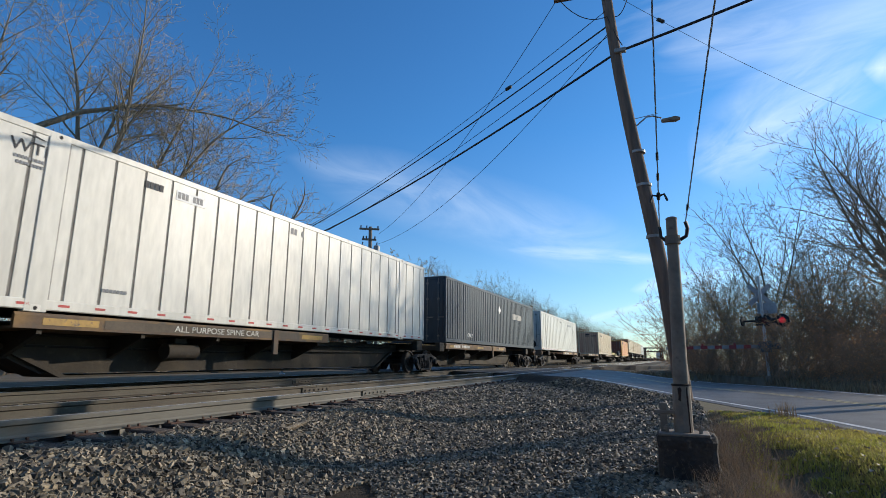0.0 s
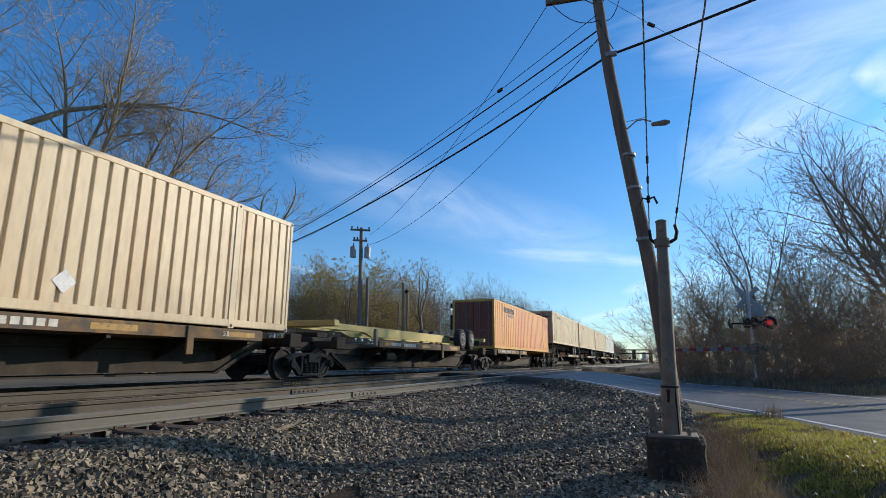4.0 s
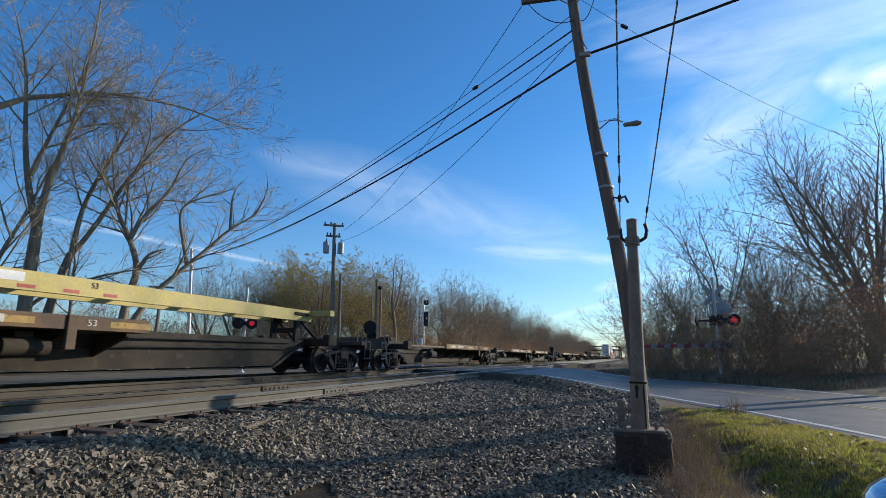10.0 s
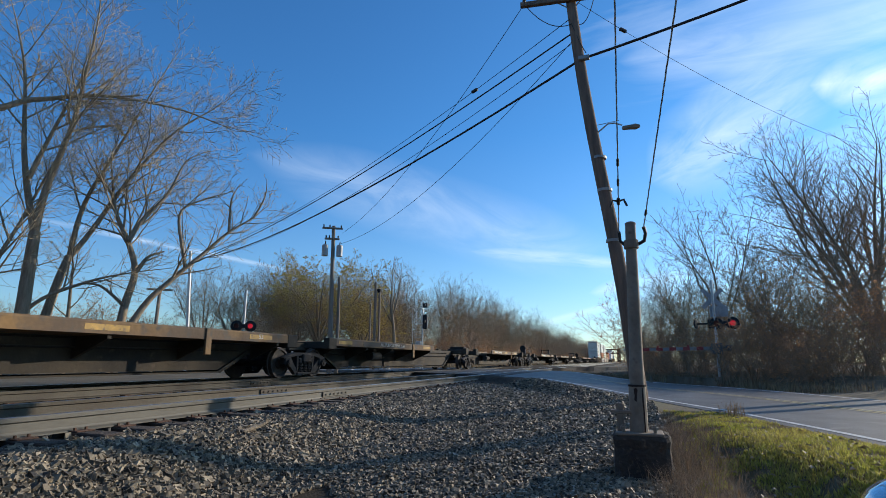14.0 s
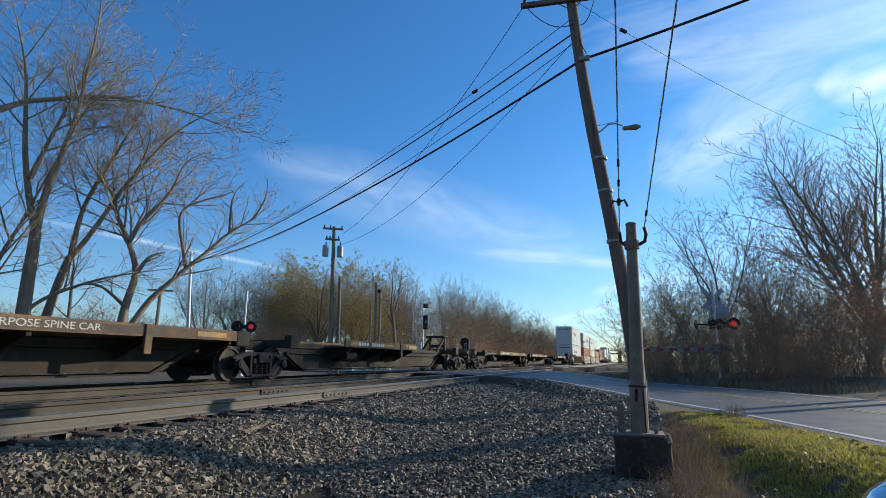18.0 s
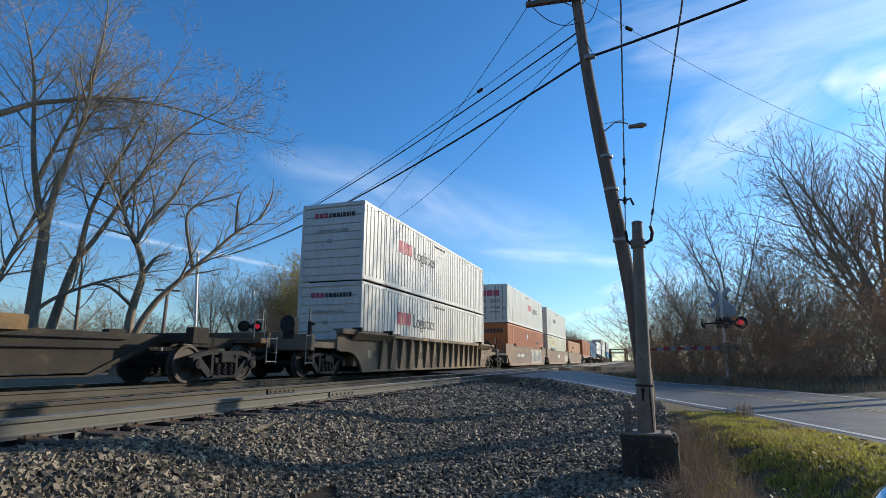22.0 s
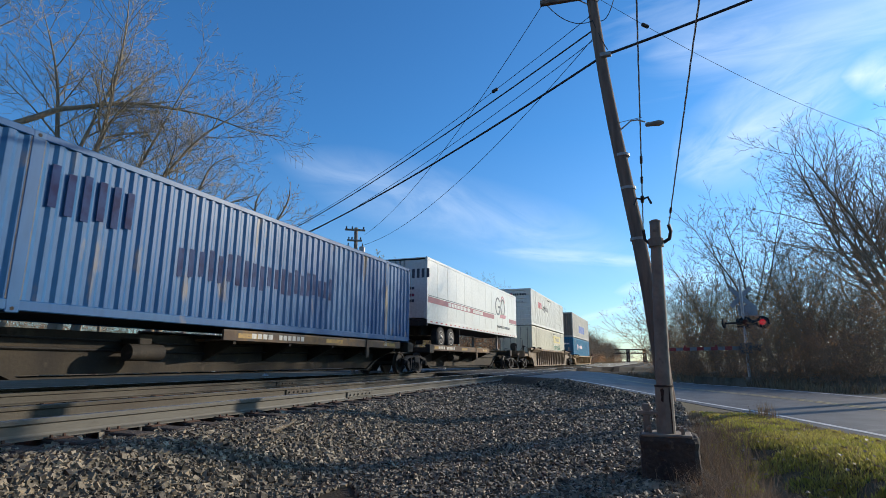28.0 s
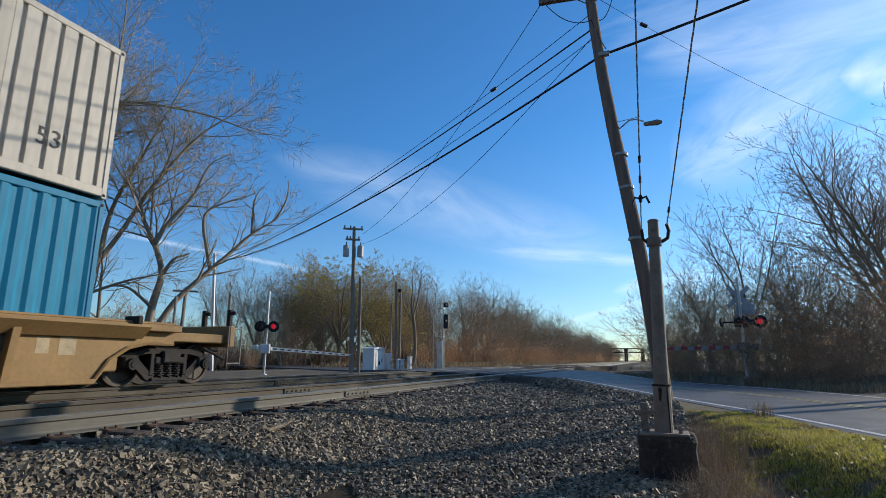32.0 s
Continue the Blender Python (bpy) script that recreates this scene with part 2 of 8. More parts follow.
    def mesh(self, name, material, smooth=False):
        me = bpy.data.meshes.new(name)
        me.from_pydata(self.v, [], self.f)
        if material:
            me.materials.append(material)
        bm = bmesh.new()
        bm.from_mesh(me)
        if len(bm.faces) < 30000:
            bmesh.ops.recalc_face_normals(bm, faces=bm.faces)
        if smooth:
            for q in bm.faces:
                q.smooth = True
            for e in bm.edges:
                if e.is_manifold and e.calc_face_angle(0) > 0.6:
                    e.smooth = False
        bm.to_mesh(me)
        bm.free()
        return me


def part(name, b, material, parent, label="", at=None, smooth=False):
    me = b if isinstance(b, bpy.types.Mesh) else b.mesh(name, material, smooth)
    ob = new(name, me)
    ob.parent = parent
    if at is not None:
        ob.matrix_basis = at
    return tagged(ob, label) if label else ob


def thing(name, label, category, group="", at=None, kind=""):
    ob = new(name)
    ob.empty_display_size = 0.2
    if at is not None:
        ob.matrix_basis = at
    return tagged(ob, label, category, group, kind)


def solo(name, b, material, label, category="", group="", kind="", at=None, smooth=False):
    ob = new(name, b.mesh(name, material, smooth))
    if at is not None:
        ob.matrix_basis = at
    return tagged(ob, label, category, group, kind)


def letters(name, text, size, material, parent, at, label="", thick=0.003, wide=1.0):
    cu = bpy.data.curves.new(name, "FONT")
    cu.body, cu.size, cu.extrude, cu.align_x, cu.align_y = text, size, thick, "CENTER", "CENTER"
    tmp = bpy.data.objects.new(name, cu)
    scene.collection.objects.link(tmp)
    me = bpy.data.meshes.new_from_object(tmp.evaluated_get(bpy.context.evaluated_depsgraph_get()))
    bpy.data.objects.remove(tmp)
    me.materials.clear()
    me.materials.append(material)
    for p in me.vertices:
        p.co.x *= wide
    return part(name, me, None, parent, label, at)


def rnd(a, b):
    return random.uniform(a, b)


# on a wall that faces +x, and on one that faces -y: writing upright, read from outside
def on_side(x, y, z):
    return Matrix.Translation((x, y, z)) @ pose(0, 0, 0, 90, 0, 90)


def on_end(x, y, z):
    return Matrix.Translation((x, y, z)) @ pose(0, 0, 0, 90, 0, 0)

# ---- ground, tracks, road ----
def ease(a, b, x):
    u = min(1.0, max(0.0, (x - a) / (b - a)))
    return u * u * (3 - 2 * u)


NEAR_EDGE = ((6.2, -30), (4.7, -6), (3.9, 1.5), (3.0, 5.9), (2.46, 8.0), (2.0, 9.6), (1.45, 11.4), (0.45, 13.7), (-1.1, 16.2),
             (-2.9, 18.6), (-4.9, 20.6), (-8, 23.2), (-13, 27), (-22, 33), (-60, 55))
FAR_EDGE = ((12.5, -30), (10.7, -6), (9.2, 3), (7.4, 9.5), (6.2, 13.2), (5.2, 16.1), (4.3, 18.5), (2.8, 21.6), (0.8, 24.6),
            (-1.6, 28), (-4.9, 32.5), (-8, 35.5), (-13, 39), (-22, 44), (-60, 64))


def road_z(x):
    return -0.03 - 0.29 * ease(-3.6, 1.2, x) - 0.12 * ease(-12.5, -19, x)


def lerp_at(line, y):
    for (x0, y0), (x1, y1) in zip(line, line[1:]):
        if y0 <= y <= y1:
            return x0 + (x1 - x0) * (y - y0) / (y1 - y0)
    return line[0][0] if y < line[0][1] else line[-1][0]


def land(x, y):
    """Height of the ground."""
    bed = -0.245
    right = -0.80 + 0.05 * noise.noise((x * 0.35, y * 0.35, 0)) + 0.015 * noise.noise((x * 2.2, y * 2.2, 3))
    right += 0.047 * (min(12.0, max(2.0, y)) - 2.0)         # up to the crossing
    edge = lerp_at(NEAR_EDGE, y)
    if y < 25:                                             # bank up to the road
        right += (road_z(edge) - 0.012 - right) * ease(edge - 2.1, edge - 0.6, x)
    far = lerp_at(FAR_EDGE, y)
    z = bed + (right - bed) * ease(-4.6, -3.1, x)
    if y < 22 and x > -5.3:
        z += (road_z(x) - 0.008 - z) * ease(edge - 2.0, edge - 0.85, x)
    if x > -4.6 and edge + 0.3 < x < far + 0.1 and y < 40:
        z = min(z, road_z(x) - 0.07)
    if x > far + 0.3 and y < 60:
        z = -0.36 + 0.35 * ease(far + 1, far + 9, x) + 0.1 * noise.noise((x * 0.3, y * 0.3, 5))
    if x > -4.6 and y > 36 and x < far + 30:
        z = -0.35 + 0.08 * noise.noise((x * 0.3, y * 0.3, 5)) + 0.1 * ease(-3.4, -4.6, x)
    if x < -12.0:
        z = bed + 0.03 * ease(-12.3, -14.5, x) - 0.35 * ease(-24, -34, x) + 0.05 * noise.noise((x * 0.4, y * 0.4, 9))
        if lerp_at(NEAR_EDGE, y) - 0.5 < x < -12 or (lerp_at(NEAR_EDGE, y) - 0.5 < x < lerp_at(FAR_EDGE, y) + 0.5):
            z = min(z, road_z(x) - 0.07)
    if -12.3 <= x <= -4.4 and lerp_at(NEAR_EDGE, y) < x < 0 and 20 < y < 40:
        z = min(z, -0.26)
    return z


def steps(*runs):
    out = []
    for a, b, n in runs:
        out += [a + (b - a) * i / n for i in range(n)]
    return out + [runs[-1][1]]


GX = steps((-2500, -300, 8), (-300, -60, 12), (-60, -14, 30), (-14, -6, 24), (-6, 4, 84), (4, 14, 30), (14, 60, 20), (60, 300, 12), (300, 2500, 8))
GY = steps((-2500, -200, 8), (-200, -20, 12), (-20, 1, 24), (1, 14, 100), (14, 24, 40), (24, 60, 40), (60, 200, 28), (200, 600, 16), (600, 2600, 8))
gv = [(x, y, land(x, y)) for y in GY for x in GX]
nx = len(GX)
gf = [(j * nx + i, j * nx + i + 1, (j + 1) * nx + i + 1, (j + 1) * nx + i) for j in range(len(GY) - 1) for i in range(nx - 1)]
gm = bpy.data.meshes.new("ground")
gm.from_pydata(gv, [], gf)
M_GRAVEL = mat("gravel", (0.06, 0.045, 0.029), 0.95, other=(0.033, 0.025, 0.017), fine=38, coarse=3.0, bump=0.9, spec=0.2, dirt=(0.03, 0.028, 0.024))
M_SOIL = mat("dry soil and leaf litter", (0.16, 0.12, 0.075), 0.95, other=(0.09, 0.075, 0.04), fine=25, coarse=1.1, bump=0.8, dirt=(0.22, 0.17, 0.10))
M_TURF = mat("turf soil", (0.105, 0.092, 0.042), 0.95, other=(0.10, 0.075, 0.045), fine=30, coarse=1.5, bump=0.8)
for m in (M_GRAVEL, M_SOIL, M_TURF):
    gm.materials.append(m)
for p in gm.polygons:
    x, y, _ = p.center
    edge = lerp_at(NEAR_EDGE, y)
    wob = 0.5 * noise.noise((x * 0.7, y * 0.7, 1))
    if -12.8 < x < -3.0 + wob:
        p.material_index = 0
    elif x <= -12.8 or x > edge + 3 or y > 36:
        p.material_index = 1
    elif x > edge - 2.4 + wob and y < 14 and x > 0.45 - 0.1 * max(0, y - 9) + 0.5 * wob:
        p.material_index = 2
    elif y > 22 or x > edge - 0.9 + wob:
        p.material_index = 1
    p.use_smooth = True
ground = tagged(new("ground", gm), "grey gravel beside the tracks, dry soil and turf beyond", "ground", kind="structure")

# road: one worn asphalt ribbon that bends over the tracks
# mottled shade is put into the colour: other darkens, dirt lightens patches
M_ROAD = mat("worn asphalt with mottled shade", (0.10, 0.098, 0.098), 0.58, other=(0.06, 0.058, 0.058), fine=60, coarse=0.9, bump=0.2, spec=0.45, dirt=(0.15, 0.148, 0.145), dirt_at=0.58, mix=0.8)
M_WHITE_LINE = mat("road paint white", (0.68, 0.68, 0.66), 0.6, other=(0.42, 0.42, 0.41), fine=50, coarse=4, bump=0.1)
M_YELLOW_LINE = mat("road paint yellow", (0.45, 0.36, 0.14), 0.6, other=(0.25, 0.23, 0.17), fine=50, coarse=4, bump=0.1)


def dense(line, n=6):
    out = []
    for (a, b), (c, d) in zip(line, line[1:]):
        out += [(a + (c - a) * i / n, b + (d - b) * i / n) for i in range(n)]
    return out + [line[-1]]


def smoothed(line, times=10):
    line = [Vector(p) for p in line]
    for _ in range(times):
        line = [line[0]] + [(line[i - 1] + 2 * line[i] + line[i + 1]) / 4 for i in range(1, len(line) - 1)] + [line[-1]]
    return line


NE, FE = smoothed(dense(NEAR_EDGE)), smoothed(dense(FAR_EDGE))


def ribbon(a0, a1, lift, under=0.0):
    """A strip of the road between two shares of its width."""
    b = Build()
    rows = []
    for i, (p, q) in enumerate(zip(NE, FE)):
        w = (q - p)
        rows.append((p + w * a0, p + w * a1))
    for (p, q), (r, s) in zip(rows, rows[1:]):
        cut = 4
        v = []
        for k in range(cut + 1):
            for m, n in ((p, q), (r, s)):
                g = m + (n - m) * k / cut
                v.append((g.x, g.y, road_z(g.x) + lift))
        b.add(v, [(2 * k, 2 * k + 2, 2 * k + 3, 2 * k + 1) for k in range(cut)])
        if under:
            for m, n in ((p, r), (q, s)):
                b.add([(m.x, m.y, road_z(m.x) + lift), (n.x, n.y, road_z(n.x) + lift),
                       (n.x, n.y, road_z(n.x) - under), (m.x, m.y, road_z(m.x) - under)], [(0, 1, 2, 3)])
    return b


road = solo("road", ribbon(-0.05, 1.05, 0.0, 0.12), M_ROAD, "worn grey asphalt road that crosses the tracks", "road", kind="structure")


def stripe(width_share, a, lo, hi, material, label):
    b = Build()
    for i in range(len(NE) - 1):
        if not lo <= NE[i].y <= hi:
            continue
        c = []
        for k in (i, i + 1):
            w = FE[k] - NE[k]
            for s in (a, a + width_share):
                g = NE[k] + w * s
                c.append((g.x, g.y, road_z(g.x) + 0.005))
        b.add(c, [(0, 1, 3, 2)])
    return part("road_marking", b, material, road, label)


stripe(0.022, 0.0, -20, 18.5, M_WHITE_LINE, "worn white edge line")
stripe(0.018, 0.50, -20, 17.5, M_YELLOW_LINE, "faded yellow centre line")
stripe(0.018, 0.54, -20, 17.5, M_YELLOW_LINE, "faded yellow centre line")
stripe(0.022, 0.97, -20, 19, M_WHITE_LINE, "worn white edge line")

# rails
M_RAIL = mat("rusted rail steel", (0.095, 0.082, 0.058), 0.62, 0.2, spec=0.4, other=(0.06, 0.047, 0.033), fine=30, coarse=1.2, bump=0.15)
M_RAILGREY = mat("dull grey rail steel", (0.16, 0.15, 0.125), 0.6, 0.1, spec=0.3, other=(0.11, 0.10, 0.08), fine=40, coarse=1.6, bump=0.1, dirt=(0.13, 0.10, 0.07), dirt_at=0.66, stretch=(1, 0.2, 1))
M_RAILHEAD = mat("polished rail head", (0.55, 0.54, 0.52), 0.28, 0.9, other=(0.40, 0.39, 0.37), fine=60, coarse=2, bump=0.05)
M_TIE = mat("weathered timber tie", (0.085, 0.062, 0.048), 0.9, other=(0.05, 0.04, 0.034), fine=35, coarse=5, bump=0.6, stretch=(1, 8, 1))
M_PLATE = mat("rusty plate", (0.12, 0.058, 0.036), 0.85, 0.2, other=(0.10, 0.06, 0.04), fine=40, coarse=9, bump=0.4)
RAIL = ((-0.075, -0.185), (0.075, -0.185), (0.075, -0.172), (0.022, -0.155), (0.0095, -0.135), (0.0095, -0.06), (0.035, -0.045),
        (0.0365, -0.012), (0.028, -0.002), (-0.028, -0.002), (-0.0365, -0.012), (-0.035, -0.045), (-0.0095, -0.06), (-0.0095, -0.135),
        (-0.022, -0.155), (-0.075, -0.172))
TRACK_NEAR, TRACK_FAR, HALF = -6.12, -10.24, 0.7525
JOINTS = {TRACK_NEAR + HALF: 9.35, TRACK_NEAR - HALF: 9.55, TRACK_FAR + HALF: 12.6, TRACK_FAR - HALF: 18.0}


def rail_at(x, joint):
    steel = M_RAILGREY if x > -5.5 else M_RAIL
    r = thing("rail", "rust-brown steel rail with a polished head", "rail", "rails of the two tracks", kind="structure")
    r.matrix_basis = pose(x, 0, 0)
    ends = [-60.0] + [joint + 11.89 * k for k in range(-1, 4)] + [700.0]
    for a, b in zip(ends, ends[1:]):
        part("rail_length", Build().prism(RAIL, 1, a + 0.004, b - 0.004), steel, r)
        part("rail_head", Build().prism(((-0.027, -0.0021), (0.027, -0.0021), (0.022, 0.0), (-0.022, 0.0)), 1, a + 0.004, b - 0.004), M_RAILHEAD, r, "polished running surface")
    for k in range(-1, 4):
        y = joint + 11.89 * k
        for s in (-1, 1):
            bar = Build()
            bar.box(s * 0.024 - 0.012, s * 0.024 + 0.012, y - 0.46, y + 0.46, -0.142, -0.052, 0.005)
            for q in (-0.37, -0.22, -0.08, 0.08, 0.22, 0.37):
                bar.cyl((s * 0.036, y + q, -0.098), (s * 0.058, y + q, -0.098), 0.017, sides=6)
            part("joint_bar", bar, steel, r)
    return r


for x, j in JOINTS.items():
    rail_at(x, j)

# ties with their plates; those past the stretch before the camera are one piece
tie_mesh = Build().box(-1.3, 1.3, -0.115, 0.115, -0.36, -0.190, 0.012).mesh("tie", M_TIE)
plate_mesh = Build().box(-0.18, 0.18, -0.1, 0.1, -0.1901, -0.178, 0.004).mesh("tie_plate", M_PLATE)
spike = Build()
for sx, sy in ((-0.095, 0.06), (0.095, -0.06), (-0.095, -0.06), (0.095, 0.06)):
    spike.box(sx - 0.012, sx + 0.012, sy - 0.012, sy + 0.012, -0.18, -0.152, 0.003)
spike_mesh = spike.mesh("spike", M_PLATE)
for tx in (TRACK_NEAR, TRACK_FAR):
    bed = thing("track_ties", "weathered timber ties sunk in grey ballast under the rails", "track ties", kind="structure")
    bed.matrix_basis = pose(tx, 0, 0)
    rest = Build()
    for k in range(-40, 400):
        y = k * 0.52 + rnd(-0.03, 0.03)
        if (4 if tx == TRACK_NEAR else 12) <= k <= 55:
            t = part("tie", tie_mesh, None, bed, at=pose(rnd(-0.06, 0.06), y, rnd(-0.012, 0.006), 0, 0, rnd(-1.2, 1.2)))
            for s in (-HALF, HALF):
                part("tie_plate", plate_mesh, None, t, at=pose(s, 0, 0))
                if tx == TRACK_NEAR:
                    part("spike", spike_mesh, None, t, at=pose(s, 0, 0))
        else:
            rest.box(-1.3, 1.3, y - 0.115, y + 0.115, -0.36, -0.192)
    tagged(part("ties_beyond", rest, M_TIE, bed), kind="stuff")

# crossing surface between the rails
M_PANEL = mat("crossing asphalt", (0.085, 0.083, 0.08), 0.85, other=(0.06, 0.058, 0.055), fine=45, coarse=1.5, bump=0.5)
pan = thing("crossing_panel", "dark asphalt and timber crossing surface between the rails", "crossing surface", kind="structure")
for x0, x1 in ((-5.30, -4.55), (-6.78, -5.46), (-9.40, -6.96), (-10.90, -9.58), (-12.2, -11.08)):
    y0, y1 = 20.2 - 0.75 * (x1 + 5.0), 32.6 - 0.8 * (x1 + 5.0)
    part("panel", Build().prism(((x0, y0 + 0.75 * (x1 - x0)), (x1, y0), (x1, y1), (x0, y1 + 0.8 * (x1 - x0))), 2, -0.2, -0.012), M_PANEL, pan)

# ---- the train: cars and loads keyed with one travel ----
ROLLING = []


def gone(t):
    """How far the train has come since the start: it slows a little over the first twelve seconds."""
    return 18.75 * t + (1.15 * (t - t * t / 24) if t < 12 else 6.9)


M_FRAME = mat("car frame paint, grimed brown", (0.056, 0.042, 0.025), 0.85, other=(0.026, 0.021, 0.016), fine=18, coarse=1.3, bump=0.25, dirt=(0.085, 0.064, 0.044))
M_BLACK = mat("brake-dust black steel", (0.03, 0.026, 0.023), 0.85, other=(0.02, 0.017, 0.015), fine=25, coarse=4, bump=0.3, dirt=(0.075, 0.058, 0.042))
M_WHEEL = mat("wheel steel", (0.085, 0.066, 0.052), 0.6, 0.3, other=(0.05, 0.039, 0.031), fine=25, coarse=6, bump=0.2)
M_DECKEDGE = mat("yellow-brown deck edge", (0.25, 0.145, 0.055), 0.8, other=(0.125, 0.082, 0.05), fine=14, coarse=1.1, bump=0.2, dirt=(0.10, 0.08, 0.06), dirt_at=0.52, mix=0.8)
M_WELL = mat("tan well car paint", (0.26, 0.18, 0.10), 0.75, other=(0.17, 0.125, 0.08), fine=14, coarse=0.9, bump=0.15, dirt=(0.20, 0.15, 0.11), dirt_at=0.62)
M_WELLPINK = mat("faded pinkish tan car paint", (0.27, 0.175, 0.105), 0.75, other=(0.165, 0.11, 0.07), fine=14, coarse=0.8, bump=0.15, dirt=(0.15, 0.105, 0.075), dirt_at=0.58, stretch=(1, 0.5, 1.2))
M_WELLYEL = mat("yellow well car paint", (0.33, 0.20, 0.07), 0.7, other=(0.25, 0.15, 0.06), fine=14, coarse=0.9, bump=0.15, dirt=(0.28, 0.20, 0.12), dirt_at=0.66)
M_TYRE = mat("tyre rubber", (0.03, 0.03, 0.03), 0.9, other=(0.05, 0.047, 0.043), fine=30, coarse=5, bump=0.3)
M_RIM = mat("grey wheel rim", (0.42, 0.41, 0.39), 0.5, 0.4, other=(0.28, 0.26, 0.24), fine=30, coarse=5, bump=0.1)
M_STENCIL = mat("stencil paint", (0.72, 0.69, 0.60), 0.7, other=(0.5, 0.47, 0.4), fine=30, coarse=6, bump=0.05)
M_DARKMARK = mat("dark lettering", (0.035, 0.035, 0.04), 0.7, other=(0.06, 0.06, 0.06), fine=30, coarse=6, bump=0.05)
M_PANELTAN = mat("pale data panel", (0.46, 0.36, 0.22), 0.7, other=(0.36, 0.27, 0.16), fine=30, coarse=6, bump=0.05)
M_PATCH = mat("dark stencil panel", (0.13, 0.10, 0.07), 0.8, fine=20, coarse=3, bump=0.1)

# truck (bogie) pieces, shared by all cars; x across, y along
def side_frame_mesh():
    b = Build()
    # top chord, two diagonal legs, spring seat and the axle boxes
    b.prism(((-1.02, 0.52), (-0.52, 0.62), (0.52, 0.62), (1.02, 0.52), (1.12, 0.58), (0.56, 0.72), (-0.56, 0.72), (-1.12, 0.58)), 0, -0.07, 0.07)
    for s in (-1, 1):
        b.prism([(s * p, q) for p, q in ((1.05, 0.60), (0.80, 0.60), (0.36, 0.20), (0.36, 0.09), (0.50, 0.12))], 0, -0.06, 0.06)
        b.box(-0.075, 0.075, s * 0.40 - 0.05, s * 0.40 + 0.05, 0.2, 0.66, 0.012)
        b.box(-0.1, 0.1, s * 0.89 - 0.16, s * 0.89 + 0.16, 0.36, 0.58, 0.03)
        b.cyl((0.10, s * 0.89, 0.42), (0.17, s * 0.89, 0.42), 0.115, 0.105, 14)
        b.cyl((0.17, s * 0.89, 0.42), (0.185, s * 0.89, 0.42), 0.06, sides=8)
    b.box(-0.11, 0.11, -0.42, 0.42, 0.09, 0.16, 0.015)
    b.box(-0.1, 0.1, -0.36, 0.36, 0.43, 0.56, 0.02)
    return b.mesh("side_frame", M_BLACK)


def spring_mesh():
    b = Build()
    for y in (-0.21, 0, 0.21):
        path = [(0.03 + 0.07 * math.cos(a), y + 0.07 * math.sin(a), 0.16 + 0.27 * i / 40) for i in range(41) for a in (i * 2 * math.pi * 6 / 40,)]
        b.tube(path, 0.017, 5)
    return b.mesh("spring", M_BLACK)


WHEEL = ((-0.07, 0.15), (-0.07, 0.42), (-0.035, 0.425), (0.04, 0.416), (0.062, 0.41), (0.062, 0.36), (0.025, 0.34), (0.02, 0.16), (0.075, 0.14), (0.075, 0.08))
WHEEL = tuple((s, max(r, 0.08)) for s, r in WHEEL)
wheel_r = Build().lathe(((-0.075, 0.46),) + ((-0.045, 0.46),) + WHEEL[2:], (0, 0, 0), 0, 28).mesh("wheel", M_WHEEL, True)
side_m, spring_m = side_frame_mesh(), spring_mesh()
axle_m = Build().cyl((-0.72, 0, 0), (0.72, 0, 0), 0.085, sides=12).mesh("axle", M_BLACK)
bolster_m = Build().box(-1.15, 1.15, -0.22, 0.22, 0.44, 0.68, 0.03).box(-0.3, 0.3, -0.3, 0.3, 0.6, 0.84, 0.02).mesh("bolster", M_BLACK)


def truck(parent, y):
    t = part("truck", bolster_m, None, parent, "cast steel truck black with brake dust", pose(0, y, 0))
    for s in (1, -1):
        turn = pose(s * 1.0, 0, 0, 0, 0, 0 if s > 0 else 180)
        part("side_frame", side_m, None, t, at=turn)
        part("spring", spring_m, None, t, at=turn)
        for e in (-0.89, 0.89):
            part("wheel", wheel_r, None, t, at=pose(s * 0.755, e, 0.42, 0, 0, 0 if s > 0 else 180))
    for e in (-0.89, 0.89):
        part("axle", axle_m, None, t, at=pose(0, e, 0.42))
    return t


def rolling(ob, s0):
    """Notes a thing that rides with the train, whose origin lies at s0 along the train."""
    ROLLING.append((ob, s0))
    return ob


def ladder(parent, x, y, z0, z1, wide=0.4, name="ladder"):
    b = Build()
    for e in (0, wide):
        b.cyl((x, y + e, z0), (x, y + e, z1), 0.016, sides=6)
    n = max(2, int((z1 - z0) / 0.33))
    for k in range(n):
        z = z0 + 0.05 + (z1 - z0 - 0.1) * k / (n - 1)
        b.cyl((x, y, z), (x, y + wide, z), 0.013, sides=6)
    return part(name, b, M_STEP, parent)


M_STEP = mat("grey-white step iron", (0.35, 0.32, 0.28), 0.7, 0.2, other=(0.2, 0.17, 0.14), fine=30, coarse=6, bump=0.1)


def coupler(parent, y, s):
    b = Build()
    b.box(-0.12, 0.12, min(y, y + s * 0.75), max(y, y + s * 0.75), 0.72, 0.98, 0.02)
    b.box(-0.2, 0.2, y + s * 0.75 - 0.18, y + s * 0.75 + 0.18, 0.68, 1.02, 0.05)
    b.cyl((0.22, y + s * 0.3, 0.8), (0.3, y + s * 0.95, 0.52), 0.035, sides=8)
    return part("coupler", b, M_BLACK, parent)


